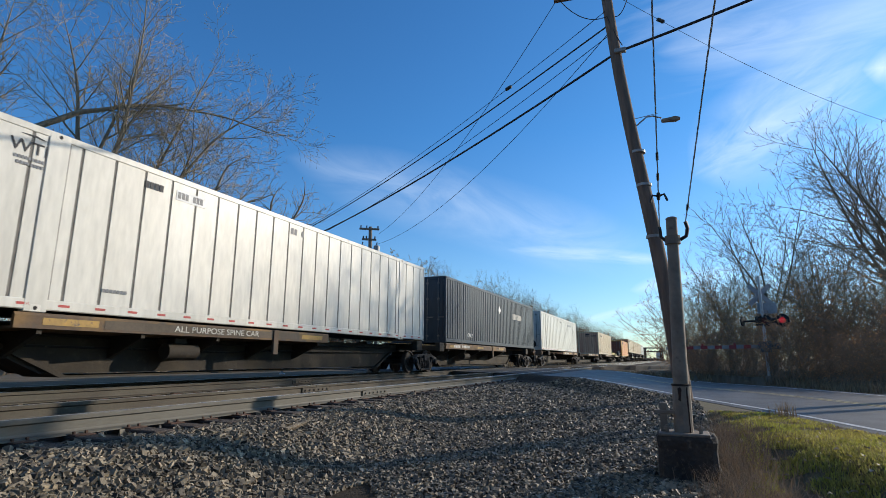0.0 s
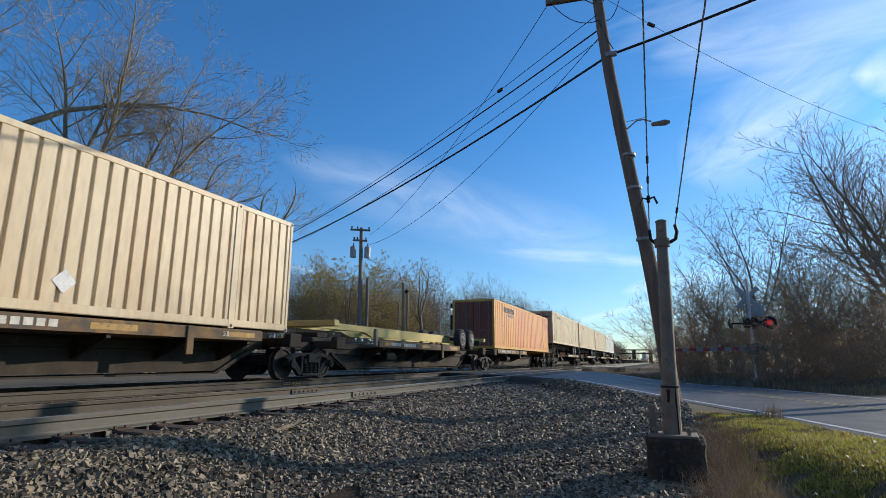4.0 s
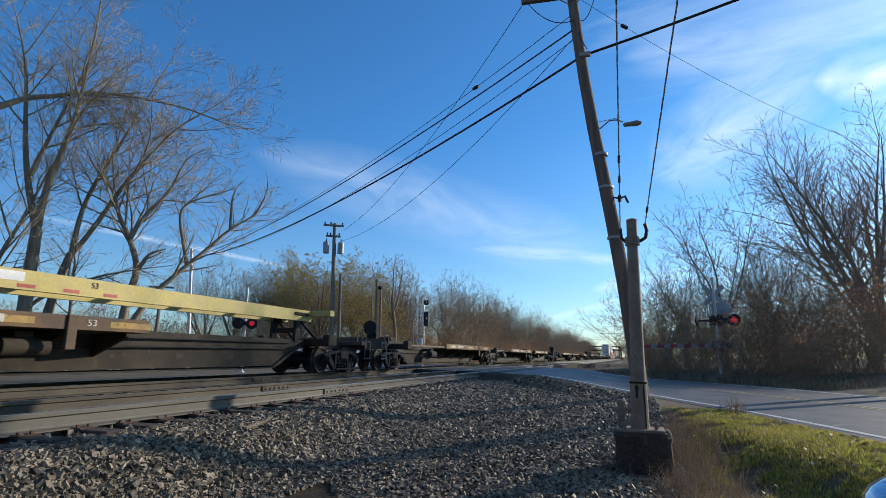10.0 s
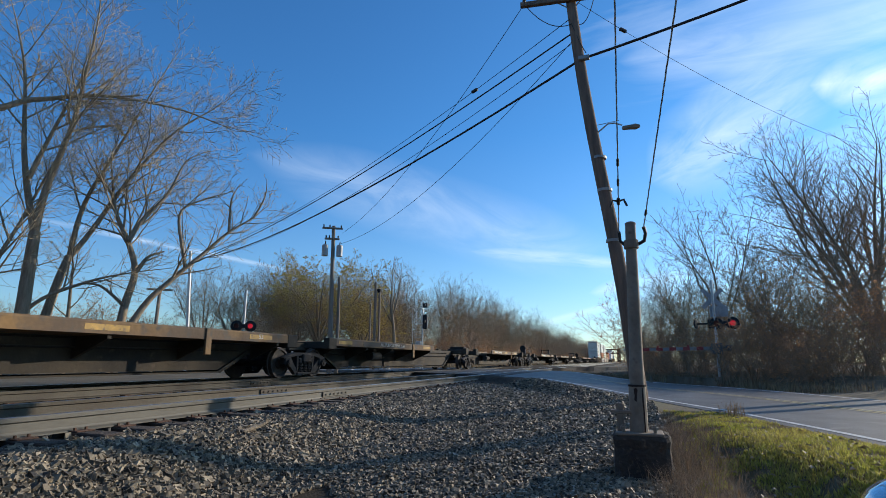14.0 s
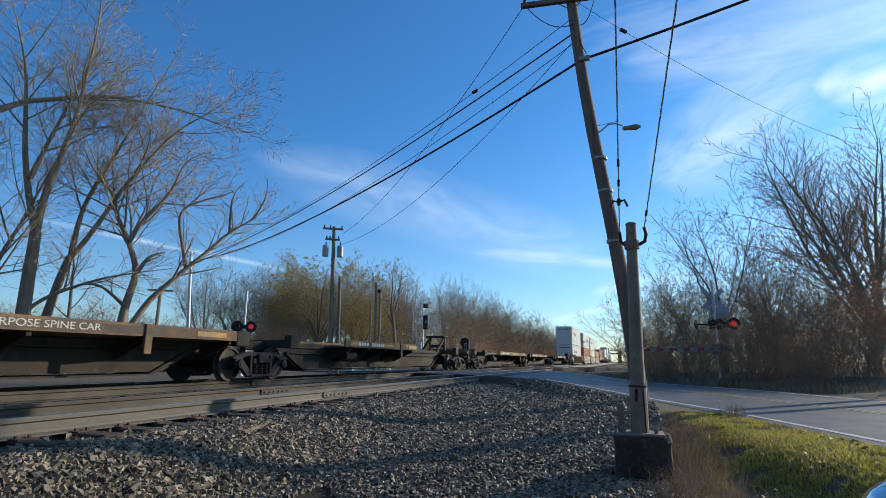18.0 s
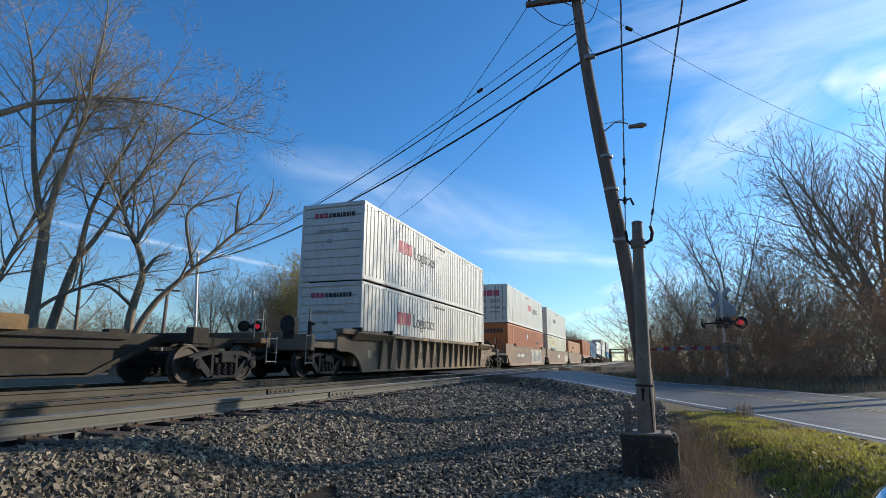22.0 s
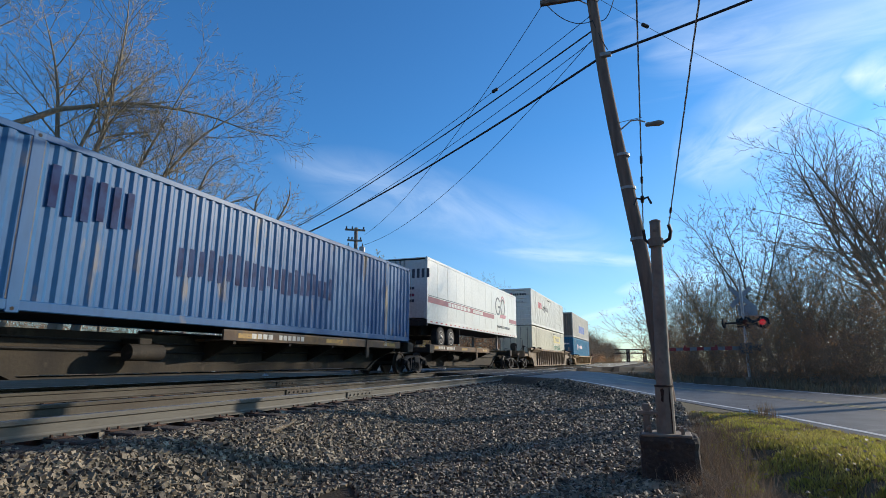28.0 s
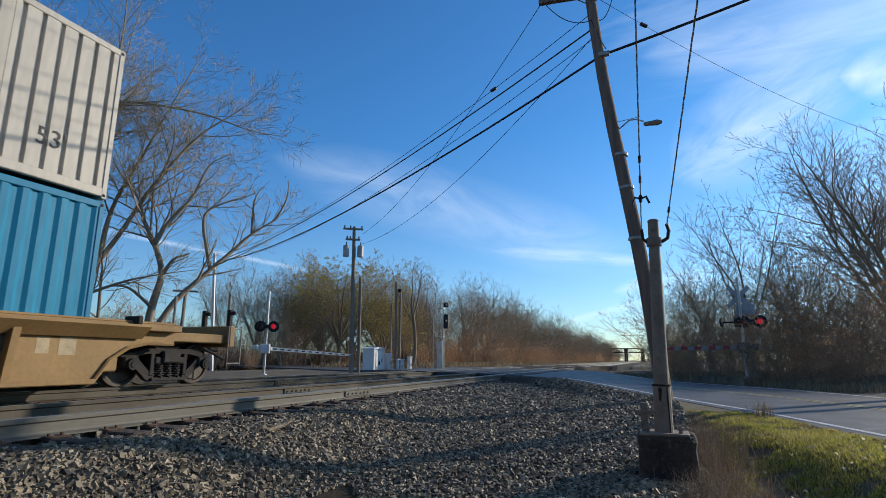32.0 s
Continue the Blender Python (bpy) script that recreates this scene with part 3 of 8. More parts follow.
def hitch(parent, y, up=True):
    """The trestle that holds a trailer's kingpin."""
    b = Build()
    if up:
        for s in (-0.42, 0.42):
            b.prism(((y, 1.0), (y + 0.22, 1.0), (y + 0.3, 1.78), (y + 0.05, 1.78)), 0, s - 0.05, s + 0.05)
            b.prism(((y + 0.3, 1.62), (y + 0.36, 1.74), (y + 1.5, 1.06), (y + 1.42, 0.98)), 0, s - 0.04, s + 0.04)
        b.box(-0.55, 0.55, y - 0.15, y + 0.6, 1.78, 1.88, 0.02)
        b.box(-0.46, 0.46, y + 0.05, y + 0.15, 1.25, 1.4, 0.01)
    else:
        b.box(-0.5, 0.5, y - 0.2, y + 1.3, 1.02, 1.2, 0.03)
        b.box(-0.45, 0.45, y + 0.1, y + 0.7, 1.18, 1.36, 0.04)
    if up == 2:                                   # the other way round
        b.v = [(x, 2 * y + 0.4 - q, z) for x, q, z in b.v]
    return part("trailer_hitch", b, M_BLACK, parent, "black steel trailer hitch trestle")


bracket_m = Build().prism(((0.42, 0.5), (0.42, 0.93), (1.28, 0.95), (1.28, 0.88)), 1, -0.04, 0.04).mesh("deck_bracket", M_FRAME)

M_REFL = mat("yellow reflective sheet", (0.50, 0.29, 0.05), 0.6, other=(0.30, 0.18, 0.05), fine=20, coarse=4, bump=0.05, dirt=(0.14, 0.10, 0.06), dirt_at=0.58)
reflector_m = Build().box(1.3305, 1.334, 0, 0.9, 1.02, 1.13).mesh("reflector", M_REFL)


def spine_car(trucks, decks, hitches=(), words=()):
    """An articulated spine car: trucks at these places along the train, a side deck for each platform."""
    s0 = trucks[0]
    car = thing("spine_car", "articulated all-purpose spine car, grimed brown with yellow deck edges", "rail car", "cars of the train")
    for s in trucks:
        truck(car, s - s0)
    for n, (a, b) in enumerate(zip(trucks, trucks[1:])):
        a, b = a - s0, b - s0
        first, last = n == 0, n == len(trucks) - 2
        body = Build()
        lo, hi = a - (1.3 if first else -0.1), b + (1.3 if last else -0.1)
        body.prism(((lo, 0.80), (a + 1.5, 0.80), (a + 2.6, 0.26), (b - 2.6, 0.26), (b - 1.5, 0.80), (hi, 0.80), (hi, 1.04), (lo, 1.04)), 0, -0.42, 0.42)
        body.prism(((a + 1.9, 0.76), (a + 3.0, 0.22), (b - 3.0, 0.22), (b - 1.9, 0.76), (b - 1.9, 0.68), (b - 2.9, 0.19), (a + 2.9, 0.19), (a + 1.9, 0.68)), 0, -0.5, 0.5)
        p = part("spine", body, M_FRAME, car)
        for y in (a + 1.1, b - 1.1):
            part("bolster_arm", Build().box(-1.32, 1.32, y - 0.2, y + 0.2, 0.86, 1.08, 0.02).box(1.12, 1.34, y - 0.24, y + 0.24, 0.84, 1.2, 0.02)
                 .box(-1.34, -1.12, y - 0.24, y + 0.24, 0.84, 1.2, 0.02), M_FRAME, p, "container support arm")
        d = decks[n]
        if d:
            d0, d1 = a + d[0], a + d[1]
            for s in (1, -1):
                dk = Build()
                dk.prism([(s * u, w) for u, w in ((0.5, 0.99), (1.26, 0.99), (1.26, 1.16), (1.30, 1.20), (1.33, 1.16), (1.33, 0.96), (0.5, 0.93))], 1, d0, d1)
                deck = part("side_deck", dk, M_DECKEDGE, p, "yellow-brown trailer deck with a turned-up edge")
            mid = d0 + (d1 - d0) * 0.72
            part("deck_post", Build().box(1.31, 1.37, mid - 0.09, mid + 0.09, 0.62, 1.2, 0.01), M_DECKEDGE, p)
            for k in range(5):
                y = d0 + 0.4 + (d1 - d0 - 0.8) * k / 4
                for s in (1, -1):
                    part("deck_bracket", bracket_m, None, p, at=pose(0, y, 0, 0, 0, 0 if s > 0 else 180))
            for k in range(3):
                y = d0 + (d1 - d0) * (0.05 + 0.4 * k)
                part("reflector", reflector_m, None, p, at=pose(0, y, 0))
            wy = (d0 + d1) / 2
            if n < len(words) and words[n]:
                part("mark", Build().box(1.331, 1.335, wy - 2.6, wy + 2.6, 1.0, 1.15), M_PATCH, p)
                letters("writing", words[n], 0.17, M_STENCIL, p, on_side(1.337, wy, 1.075), wide=1.25)
            else:
                bars = Build()
                y = d0 + 0.9
                for w in (0.16, 0.14, 0.15, 0.16, 0, 0.13, 0.14, 0.13, 0.14, 0.13, 0.14):
                    if w:
                        bars.box(1.331, 1.336, y, y + w, 1.02, 1.14)
                    y += (w or 0.15) + 0.05
                tagged(part("mark", bars, M_STENCIL, p, "worn white stencil marks"), kind="stuff")
                letters("writing", "53", 0.16, M_STENCIL, p, on_side(1.337, d1 - 1.2, 1.08), wide=1.2)
        pipe = Build()
        for z, x in ((0.72, 0.46), (0.9, 0.46)):
            pipe.tube([(x, a + 2.2, z), (x, (a + b) / 2 - 1.5, z - 0.06), (x + 0.05, (a + b) / 2, z), (x, b - 2.2, z + 0.02)], 0.022, 6)
        part("brake_pipe", pipe, M_BLACK, p)
        part("brake_cylinder", Build().cyl((0.9, a + 4.6, 0.66), (0.9, a + 5.35, 0.66), 0.16).box(0.42, 0.95, a + 4.8, a + 5.1, 0.8, 0.93, 0.02), M_FRAME, p, smooth=True)
    end = trucks[-1] - s0
    for y, s in ((-1.3, -1), (end + 1.3, 1)):
        coupler(car, y, s)
        part("end_platform", Build().box(-1.3, 1.3, min(y, y - s * 0.35), max(y, y - s * 0.35), 0.92, 1.06, 0.02).box(-1.3, 1.3, y - 0.04, y + 0.04, 0.82, 1.22, 0.015), M_DECKEDGE, car)
        ladder(car, 1.30, y - (0.1 if s > 0 else 0.3), 0.42, 1.1)
    brake = Build().cyl((0.7, -1.25, 1.06), (0.7, -1.25, 1.9), 0.03, sides=8)
    brake.cyl((0.62, -1.32, 1.65), (0.62, -1.26, 1.65), 0.28, sides=18)
    brake.box(0.45, 0.85, -1.22, -0.95, 1.06, 1.75, 0.03)
    part("hand_brake", brake, M_BLACK, car)
    rail = Build().tube([(1.2, -1.2, 1.06), (1.2, -1.2, 1.62), (1.2, -0.8, 1.62), (1.2, -0.8, 1.06)], 0.017, 6).tube([(1.2, -1.2, 1.36), (1.2, -0.8, 1.36)], 0.014, 6)
    part("hand_rail", rail, M_STEP, car)
    rail = Build().tube([(1.2, end + 1.2, 1.06), (1.2, end + 1.2, 1.52), (1.2, end + 0.8, 1.52), (1.2, end + 0.8, 1.06)], 0.017, 6)
    part("hand_rail", rail, M_STEP, car)
    for s, up in hitches:
        hitch(car, s - s0, up)
    car.matrix_basis = pose(TRACK_FAR, s0, 0)
    return rolling(car, s0)


def well_car(trucks, wells, paint, ribbed, label, low=0.0):
    """A double-stack car: wells between trucks; ribbed sides with posts, or smooth plate sides."""
    s0 = trucks[0]
    car = thing("well_car", label, "rail car", "cars of the train")
    for s in trucks:
        truck(car, s - s0)
    end = trucks[-1] - s0
    for n, (w0, w1) in enumerate(wells):
        a, b = w0 - s0, w1 - s0
        top = 1.36 - low if ribbed else 1.60
        sides = []
        for s in (1, -1):
            sd = Build()
            x0, x1 = s * 1.34, s * (1.49 if ribbed else 1.40)
            if ribbed:
                sd.prism(((a + 0.1, 0.13), (b - 0.1, 0.13), (b + 0.15, 0.5), (b + 0.5, 0.72), (b + 0.85, 0.80), (b + 1.5, 0.80), (b + 1.5, top), (a - 1.5, top), (a - 1.5, 0.80), (a - 0.85, 0.80), (a - 0.5, 0.72), (a - 0.15, 0.5)), 0, x0 - 0.02 * s, x0 + 0.02 * s)
            else:
                sd.prism(((a + 0.6, 0.13), (b - 0.6, 0.13), (b + 0.3, 0.88), (b + 0.75, 0.88), (b + 0.75, 1.72), (b - 1.6, 1.72), (b - 1.75, top), (a + 1.75, top), (a + 1.6, 1.72), (a - 0.75, 1.72), (a - 0.75, 0.88), (a - 0.3, 0.88)), 0, x0 - 0.03 * s, x0 + 0.03 * s)
            sides.append(part("side_plate", sd, paint, car))
            if ribbed:
                part("top_chord", Build().box(min(x0 - .05 * s, x1 + 0.06 * s), max(x0 - .05 * s, x1 + 0.06 * s), a - 1.5, b + 1.5, top - 0.03, top + 0.10, 0.015), paint, sides[-1])
                part("bottom_chord", Build().box(min(x0, x1), max(x0, x1 - 0.06 * s), a + 0.1, b - 0.1, 0.10, 0.19, 0.015), paint, sides[-1])
                m = 16
                rib = Build().prism(((s * 1.36, 0.17), (s * 1.43, 0.17), (s * 1.55, top - 0.03), (s * 1.36, top - 0.03)), 1, -0.055, 0.055).mesh("side_post", paint)
                for k in range(m):
                    part("side_post", rib, None, sides[-1], at=pose(0, a + 1.5 + (b - a - 3.0) * k / (m - 1), 0))
                # stiffener that sweeps up over the truck
                for y0, d in ((a, 1), (b, -1)):
                    part("end_sweep", Build().tube([(s * 1.39, y0 + d * 0.12, 0.14), (s * 1.39, y0 - d * 0.13, 0.5), (s * 1.39, y0 - d * 0.48, 0.72), (s * 1.39, y0 - d * 0.85, 0.80), (s * 1.39, y0 - d * 1.45, 0.80)], 0.035, 6), paint, sides[-1])
            else:
                part("top_chord", Build().box(min(x0 - .04 * s, x1), max(x0 - .04 * s, x1), a + 1.72, b - 1.72, top - 0.01, top + 0.05, 0.012), paint, sides[-1])
                part("bottom_chord", Build().prism(((s * 1.30, 0.10), (s * 1.42, 0.13), (s * 1.375, 0.30), (s * 1.30, 0.30)), 1, a + 0.7, b - 0.7), paint, sides[-1])
        part("well_floor", Build().box(-1.3, 1.3, a + 0.3, b - 0.3, 0.12, 0.26, 0.01), M_BLACK, car)
        for y in (a - 0.2, b + 0.2):
            part("bulkhead", Build().box(-1.32, 1.32, y - 0.15, y + 0.15, 0.3, 1.2, 0.02), paint, car)
        clamp = Build()
        for y in (a + 2.1, b - 2.1):
            clamp.box(1.36, 1.50, y - 0.12, y + 0.12, top + 0.05, top + 0.2, 0.02).cyl((1.5, y, top + 0.08), (1.5, y, top - 0.06), 0.035, sides=8)
        part("lock", clamp, M_BLACK, car)
        if ribbed:
            wk = Build().box(1.12, 1.52, a - 1.4, a + 3.0, top + 0.1, top + 0.14, 0.01)
            part("walkway", wk, paint, car)
            part("walkway", Build().box(1.12, 1.52, b - 3.0, b + 1.4, top + 0.1, top + 0.14, 0.01), paint, car)
            for y0, y1 in ((a - 0.7, a + 2.2), (b - 2.2, b + 0.7)):
                part("shelf", Build().prism(((1.40, top - 0.16), (1.44, top - 0.18), (1.66, top + 0.03), (1.66, top + 0.07), (1.40, top + 0.09)), 1, y0, y1), paint, car, "sloping side shelf")
                part("frame", Build().box(1.30, 1.66, y0 + 0.2, y0 + 0.3, top + 0.07, top + 0.22, 0.015).box(1.30, 1.66, y1 - 0.3, y1 - 0.2, top + 0.07, top + 0.22, 0.015), M_BLACK, car)
            for y, w, z, h, m in ((b - 1.9, 0.5, 0.62, 0.34, M_PATCH), (b - 1.1, 0.2, 0.6, 0.26, M_PANELTAN), (b - 0.75, 0.28, 0.58, 0.3, M_PANELTAN), (a + 0.6, 0.25, 0.6, 0.25, M_PANELTAN), (a + 1.0, 0.3, 0.62, 0.22, M_PATCH)):
                part("data_panel", Build().box(1.3605, 1.364, y, y + w, z, z + h), m, car)
            for k in range(5):
                part("reflector", Build().box(1.5505, 1.553, a + 2.6 + k * 2.8, a + 3.1 + k * 2.8, top - 0.005, top + 0.075), M_REFL, car)
            pl = Build().box(1.3605, 1.363, a + 5.3, a + 5.95, 0.55, 0.85)
            part("mark", pl, M_PATCH, car)
    if not ribbed:
        for y in [0.0] + [t - s0 for t in trucks[1:]]:
            part("end_deck", Build().box(-1.36, 1.36, y - 1.1, y + 1.1, 0.86, 1.02, 0.02), M_BLACK, car)
            ladder(car, 1.34, y - 0.2, 0.4, 1.9)
    else:
        for y in (0.0, end):
            part("end_deck", Build().box(-1.3, 1.3, y - 1.3, y + 1.3, 0.86, 1.05, 0.02), paint, car)
    for y, s in ((-1.35, -1), (end + 1.35, 1)):
        coupler(car, y, s)
        part("end_sill", Build().box(-1.4, 1.4, y - 0.08, y + 0.08, 0.78, 1.25, 0.02), paint, car)
        ladder(car, 1.38, y - (0.1 if s > 0 else 0.3), 0.38, 1.25)
        if ribbed:
            for q in (0.55, 1.28):
                part("end_post", Build().box(q - 0.05, q + 0.05, y - 0.05, y + 0.05, 1.0, 1.62, 0.012).box(q - 0.06, q + 0.16, y - 0.03, y + 0.03, 1.5, 1.58, 0.01), M_BLACK, car)
        post = Build().tube([(1.25, y, 1.2), (1.25, y, 2.0)], 0.03, 8).tube([(-0.4, y, 1.2), (-0.4, y, 2.0)], 0.03, 8)
        part("hand_rail", post, M_STEP if ribbed else M_BLACK, car)
    wheel = Build().cyl((0.6, -1.5, 1.55), (0.6, -1.45, 1.55), 0.26, sides=18).box(0.4, 0.8, -1.44, -1.2, 1.1, 1.75, 0.03)
    part("hand_brake", wheel, M_BLACK, car)
    car.matrix_basis = pose(TRACK_FAR, s0, 0)
    return rolling(car, s0)


# ---- containers ----
M_CASTING = mat("corner casting steel", (0.28, 0.25, 0.22), 0.7, 0.3, other=(0.17, 0.12, 0.09), fine=30, coarse=8, bump=0.2)
M_HINGE = mat("lock rod steel", (0.22, 0.21, 0.2), 0.6, 0.4, fine=30, coarse=8, bump=0.1)
DOMESTIC = dict(pitch=0.298, groove=0.045, slope=0.018, depth=0.044)
PANELLED = dict(pitch=0.605, groove=0.034, slope=0.010, depth=0.04)
M_SEAM = mat("grimy seam", (0.13, 0.12, 0.105), 0.8, other=(0.22, 0.20, 0.17), fine=30, coarse=6, bump=0.1)
CORRUGATED = dict(pitch=0.278, groove=0.072, slope=0.068, depth=0.036)


def wall_profile(y0, y1, x, pitch, groove, slope, depth, s=1):
    n = max(1, round((y1 - y0) / pitch))
    w = (y1 - y0) / n
    pts = [(s * x, y0)]
    for k in range(n):
        c = y0 + w * (k + 0.5)
        pts += [(s * x, c - groove / 2 - slope), (s * (x - depth), c - groove / 2), (s * (x - depth), c + groove / 2), (s * x, c + groove / 2 + slope)]
    return pts + [(s * x, y1)]


def curtain(pts, axis_z0, axis_z1):
    b = Build()
    v = [(x, y, axis_z0) for x, y in pts] + [(x, y, axis_z1) for x, y in pts]
    n = len(pts)
    return b.add(v, [(i, i + 1, i + 1 + n, i + n) for i in range(n - 1)])


post_seam = Build().box(1.27, 1.287, -0.007, 0.007, 0.2, 2.78).mesh("seam", M_SEAM)
slot_m = Build().lathe(((0, 0.032), (0.004, 0.03)), (1.3005, 0, 0), 0, 10).mesh("slot", M_BLACK)
lock_m = Build().box(1.17, 1.315, -0.07, 0.07, -0.055, 0.05, 0.012).mesh("stack_lock", M_PLATE)


def container(paint, label, s0, z0, style=DOMESTIC, front="ribs", length=16.15, high=2.9, wide=2.59, posts=True, end_paint=None, rail_paint=None, redmarks=False):
    c = thing("container", label, "container", "containers on the train")
    hw = wide / 2
    end_paint, rail_paint = end_paint or paint, rail_paint or paint
    L, H = length, high
    ps = [0.0, L] if not posts else [0.0, 1.98, L - 1.98, L]
    for s in (1, -1):
        for a, b in zip(ps, ps[1:]):
            part("side_wall", curtain(wall_profile(a + 0.09, b - 0.09, hw - 0.012, s=s, **style), 0.16, H - 0.1), paint, c)
        part("top_rail", Build().box(min(s * (hw - 0.07), s * hw), max(s * (hw - 0.07), s * hw), 0.02, L - 0.02, H - 0.12, H, 0.012), rail_paint, c)
        for a, b in zip(ps, ps[1:]):
            part("bottom_rail", Build().box(min(s * (hw - 0.09), s * hw), max(s * (hw - 0.09), s * hw), a + 0.06, b - 0.06, 0.035, 0.20, 0.015), rail_paint, c)
        for y in ps:
            inner = 0 < y < L
            w = 0.17 if inner and style is PANELLED else 0.1
            part("post", Build().box(min(s * (hw - 0.12), s * (hw + 0.004)), max(s * (hw - 0.12), s * (hw + 0.004)), y - (w if y > 0 else 0), y + (w if y < L else 0), 0.0, H, 0.012), rail_paint, c)
            if inner and s > 0:
                for e in (-1, 1):
                    part("seam", post_seam, None, c, at=pose(0, y + e * (w + 0.006), 0))
            for z in (0.0, H - 0.13):
                cast = Build().box(min(s * (hw - 0.16), s * (hw + 0.006)), max(s * (hw - 0.16), s * (hw + 0.006)), y - (0.09 if y > 0 else 0.004), y + (0.09 if y < L else 0.004), z - 0.002, z + 0.122, 0.012)
                cast_ob = part("corner_casting", cast, rail_paint, c)
                if s > 0:
                    part("slot", slot_m, None, cast_ob, at=pose(0, y + (0.0 if inner else 0.055 if y == 0 else -0.055), z + 0.06))
    if style is PANELLED:
        seam = Build().box(hw - 0.052, hw - 0.022, -0.022, 0.022, 0.19, H - 0.12).mesh("seam", M_SEAM)
        for a, b in zip(ps, ps[1:]):
            n = max(1, round((b - a - 0.18) / 0.605))
            for k in range(n):
                part("seam", seam, None, c, at=pose(0, a + 0.09 + (b - a - 0.18) / n * (k + 0.5), 0))
    part("roof", Build().box(-hw + 0.03, hw - 0.03, 0.03, L - 0.03, H - 0.06, H - 0.012, 0.01), rail_paint, c)
    part("floor", Build().box(-hw + 0.02, hw - 0.02, 0.03, L - 0.03, 0.06, 0.17), M_BLACK, c)
    for y, d in ((0.012, 1), (L - 0.012, -1)):
        e = Build()
        inner = y + d * 0.045
        if front == "ribs" and d > 0:            # level swages
            pts = [(0.1, inner)]
            for k in range(8):
                za, zb = 0.2 + (H - 0.4) * k / 8, 0.2 + (H - 0.4) * (k + 1) / 8
                pts += [(za + 0.012, inner), (za + 0.03, y), (zb - 0.03, y), (zb - 0.012, inner)]
            pts.append((H - 0.1, inner))
            n = len(pts)
            e.add([(-hw + 0.1, q, z) for z, q in pts] + [(hw - 0.1, q, z) for z, q in pts], [(i, i + 1, i + 1 + n, i + n) for i in range(n - 1)])
        else:                                     # upright corrugation, or two doors
            n = 2 if front == "doors" and d > 0 else 9
            w = (2 * hw - 0.26) / n
            pts = [(-hw + 0.1, inner)]
            g = 0.012 if n == 2 else 0.03
            for k in range(n):
                x = -hw + 0.13 + w * k
                pts += [(x + g, inner), (x + 2 * g, y), (x + w - 2 * g, y), (x + w - g, inner)]
            pts.append((hw - 0.1, inner))
            e = curtain(pts, 0.1, H - 0.08)
        part("end_wall", e, end_paint, c)
        for z0e, z1e in ((0.0, 0.17), (H - 0.15, H)):
            part("end_rail", Build().box(-hw + 0.1, hw - 0.1, min(y - 0.008, y + d * 0.07), max(y - 0.008, y + d * 0.07), z0e, z1e, 0.012), rail_paint, c)
    if front == "doors":
        rods = Build()
        for x in (-0.95, -0.42, 0.42, 0.95):
            rods.cyl((x, -0.025, 0.12), (x, -0.025, H - 0.1), 0.018, sides=8)
            for z in (0.3, 1.0, 1.9, H - 0.3):
                rods.box(x - 0.05, x + 0.05, -0.04, 0.014, z - 0.03, z + 0.03)
            rods.box(x - 0.02, x + 0.28, -0.045, -0.02, 1.08, 1.12)
        part("lock_rod", rods, M_HINGE, c)
    if redmarks:
        m = Build()
        for k in range(int(L / 0.605)):
            m.box(hw + 0.001, hw + 0.004, 0.5 + k * 0.605, 0.68 + k * 0.605, 0.10, 0.14)
        part("marker", m, M_RED, c, "red marker lights along the sill")
    if z0 > 3.0:                                  # stacked: locks to the box below
        for y in ps[1:-1]:
            part("stack_lock", lock_m, None, c, "rusty stacking lock", pose(0, y, 0))
    c.matrix_basis = pose(TRACK_FAR, s0, z0)
    return rolling(c, s0)


M_RED = mat("red marker", (0.5, 0.05, 0.04), 0.5, fine=20, coarse=3, bump=0.05)
M_PINKRED = mat("pinkish red lettering", (0.55, 0.07, 0.10), 0.6, other=(0.45, 0.08, 0.1), fine=20, coarse=3, bump=0.05)


def bars(c, x, y, z, widths, high, material, gap=0.3, name="mark", label=""):
    """Writing that cannot be read: upright bars on the side that faces +x."""
    b, first = Build(), None
    for w in widths:
        if w > 0:
            if high >= 0.3:
                o = part("letter_bar", Build().box(x, x + 0.004, y, y + w, z, z + high), material, c, label)
                first = first or o
            else:
                b.box(x, x + 0.004, y, y + w, z, z + high)
        y += abs(w) + high * gap
    return first or tagged(part(name, b, material, c, label), kind="stuff")


def end_bars(c, x, z, widths, high, material, gap=0.25, name="mark", label=""):
    b = Build()
    for w in widths:
        if w > 0:
            b.box(x, x + w, -0.006, -0.002, z, z + high)
        x += abs(w) + high * gap
    return tagged(part(name, b, material, c, label), kind="stuff")


def diamond(c, y, z, r=0.22):
    b = Build().prism(((y - r, z), (y, z - r), (y + r, z), (y, z + r)), 0, 1.288, 1.293)
    return part("placard_holder", b, M_PLACARD, c, "white diamond placard")


M_PLACARD = mat("white placard", (0.8, 0.8, 0.78), 0.5, fine=20, coarse=3, bump=0.05)

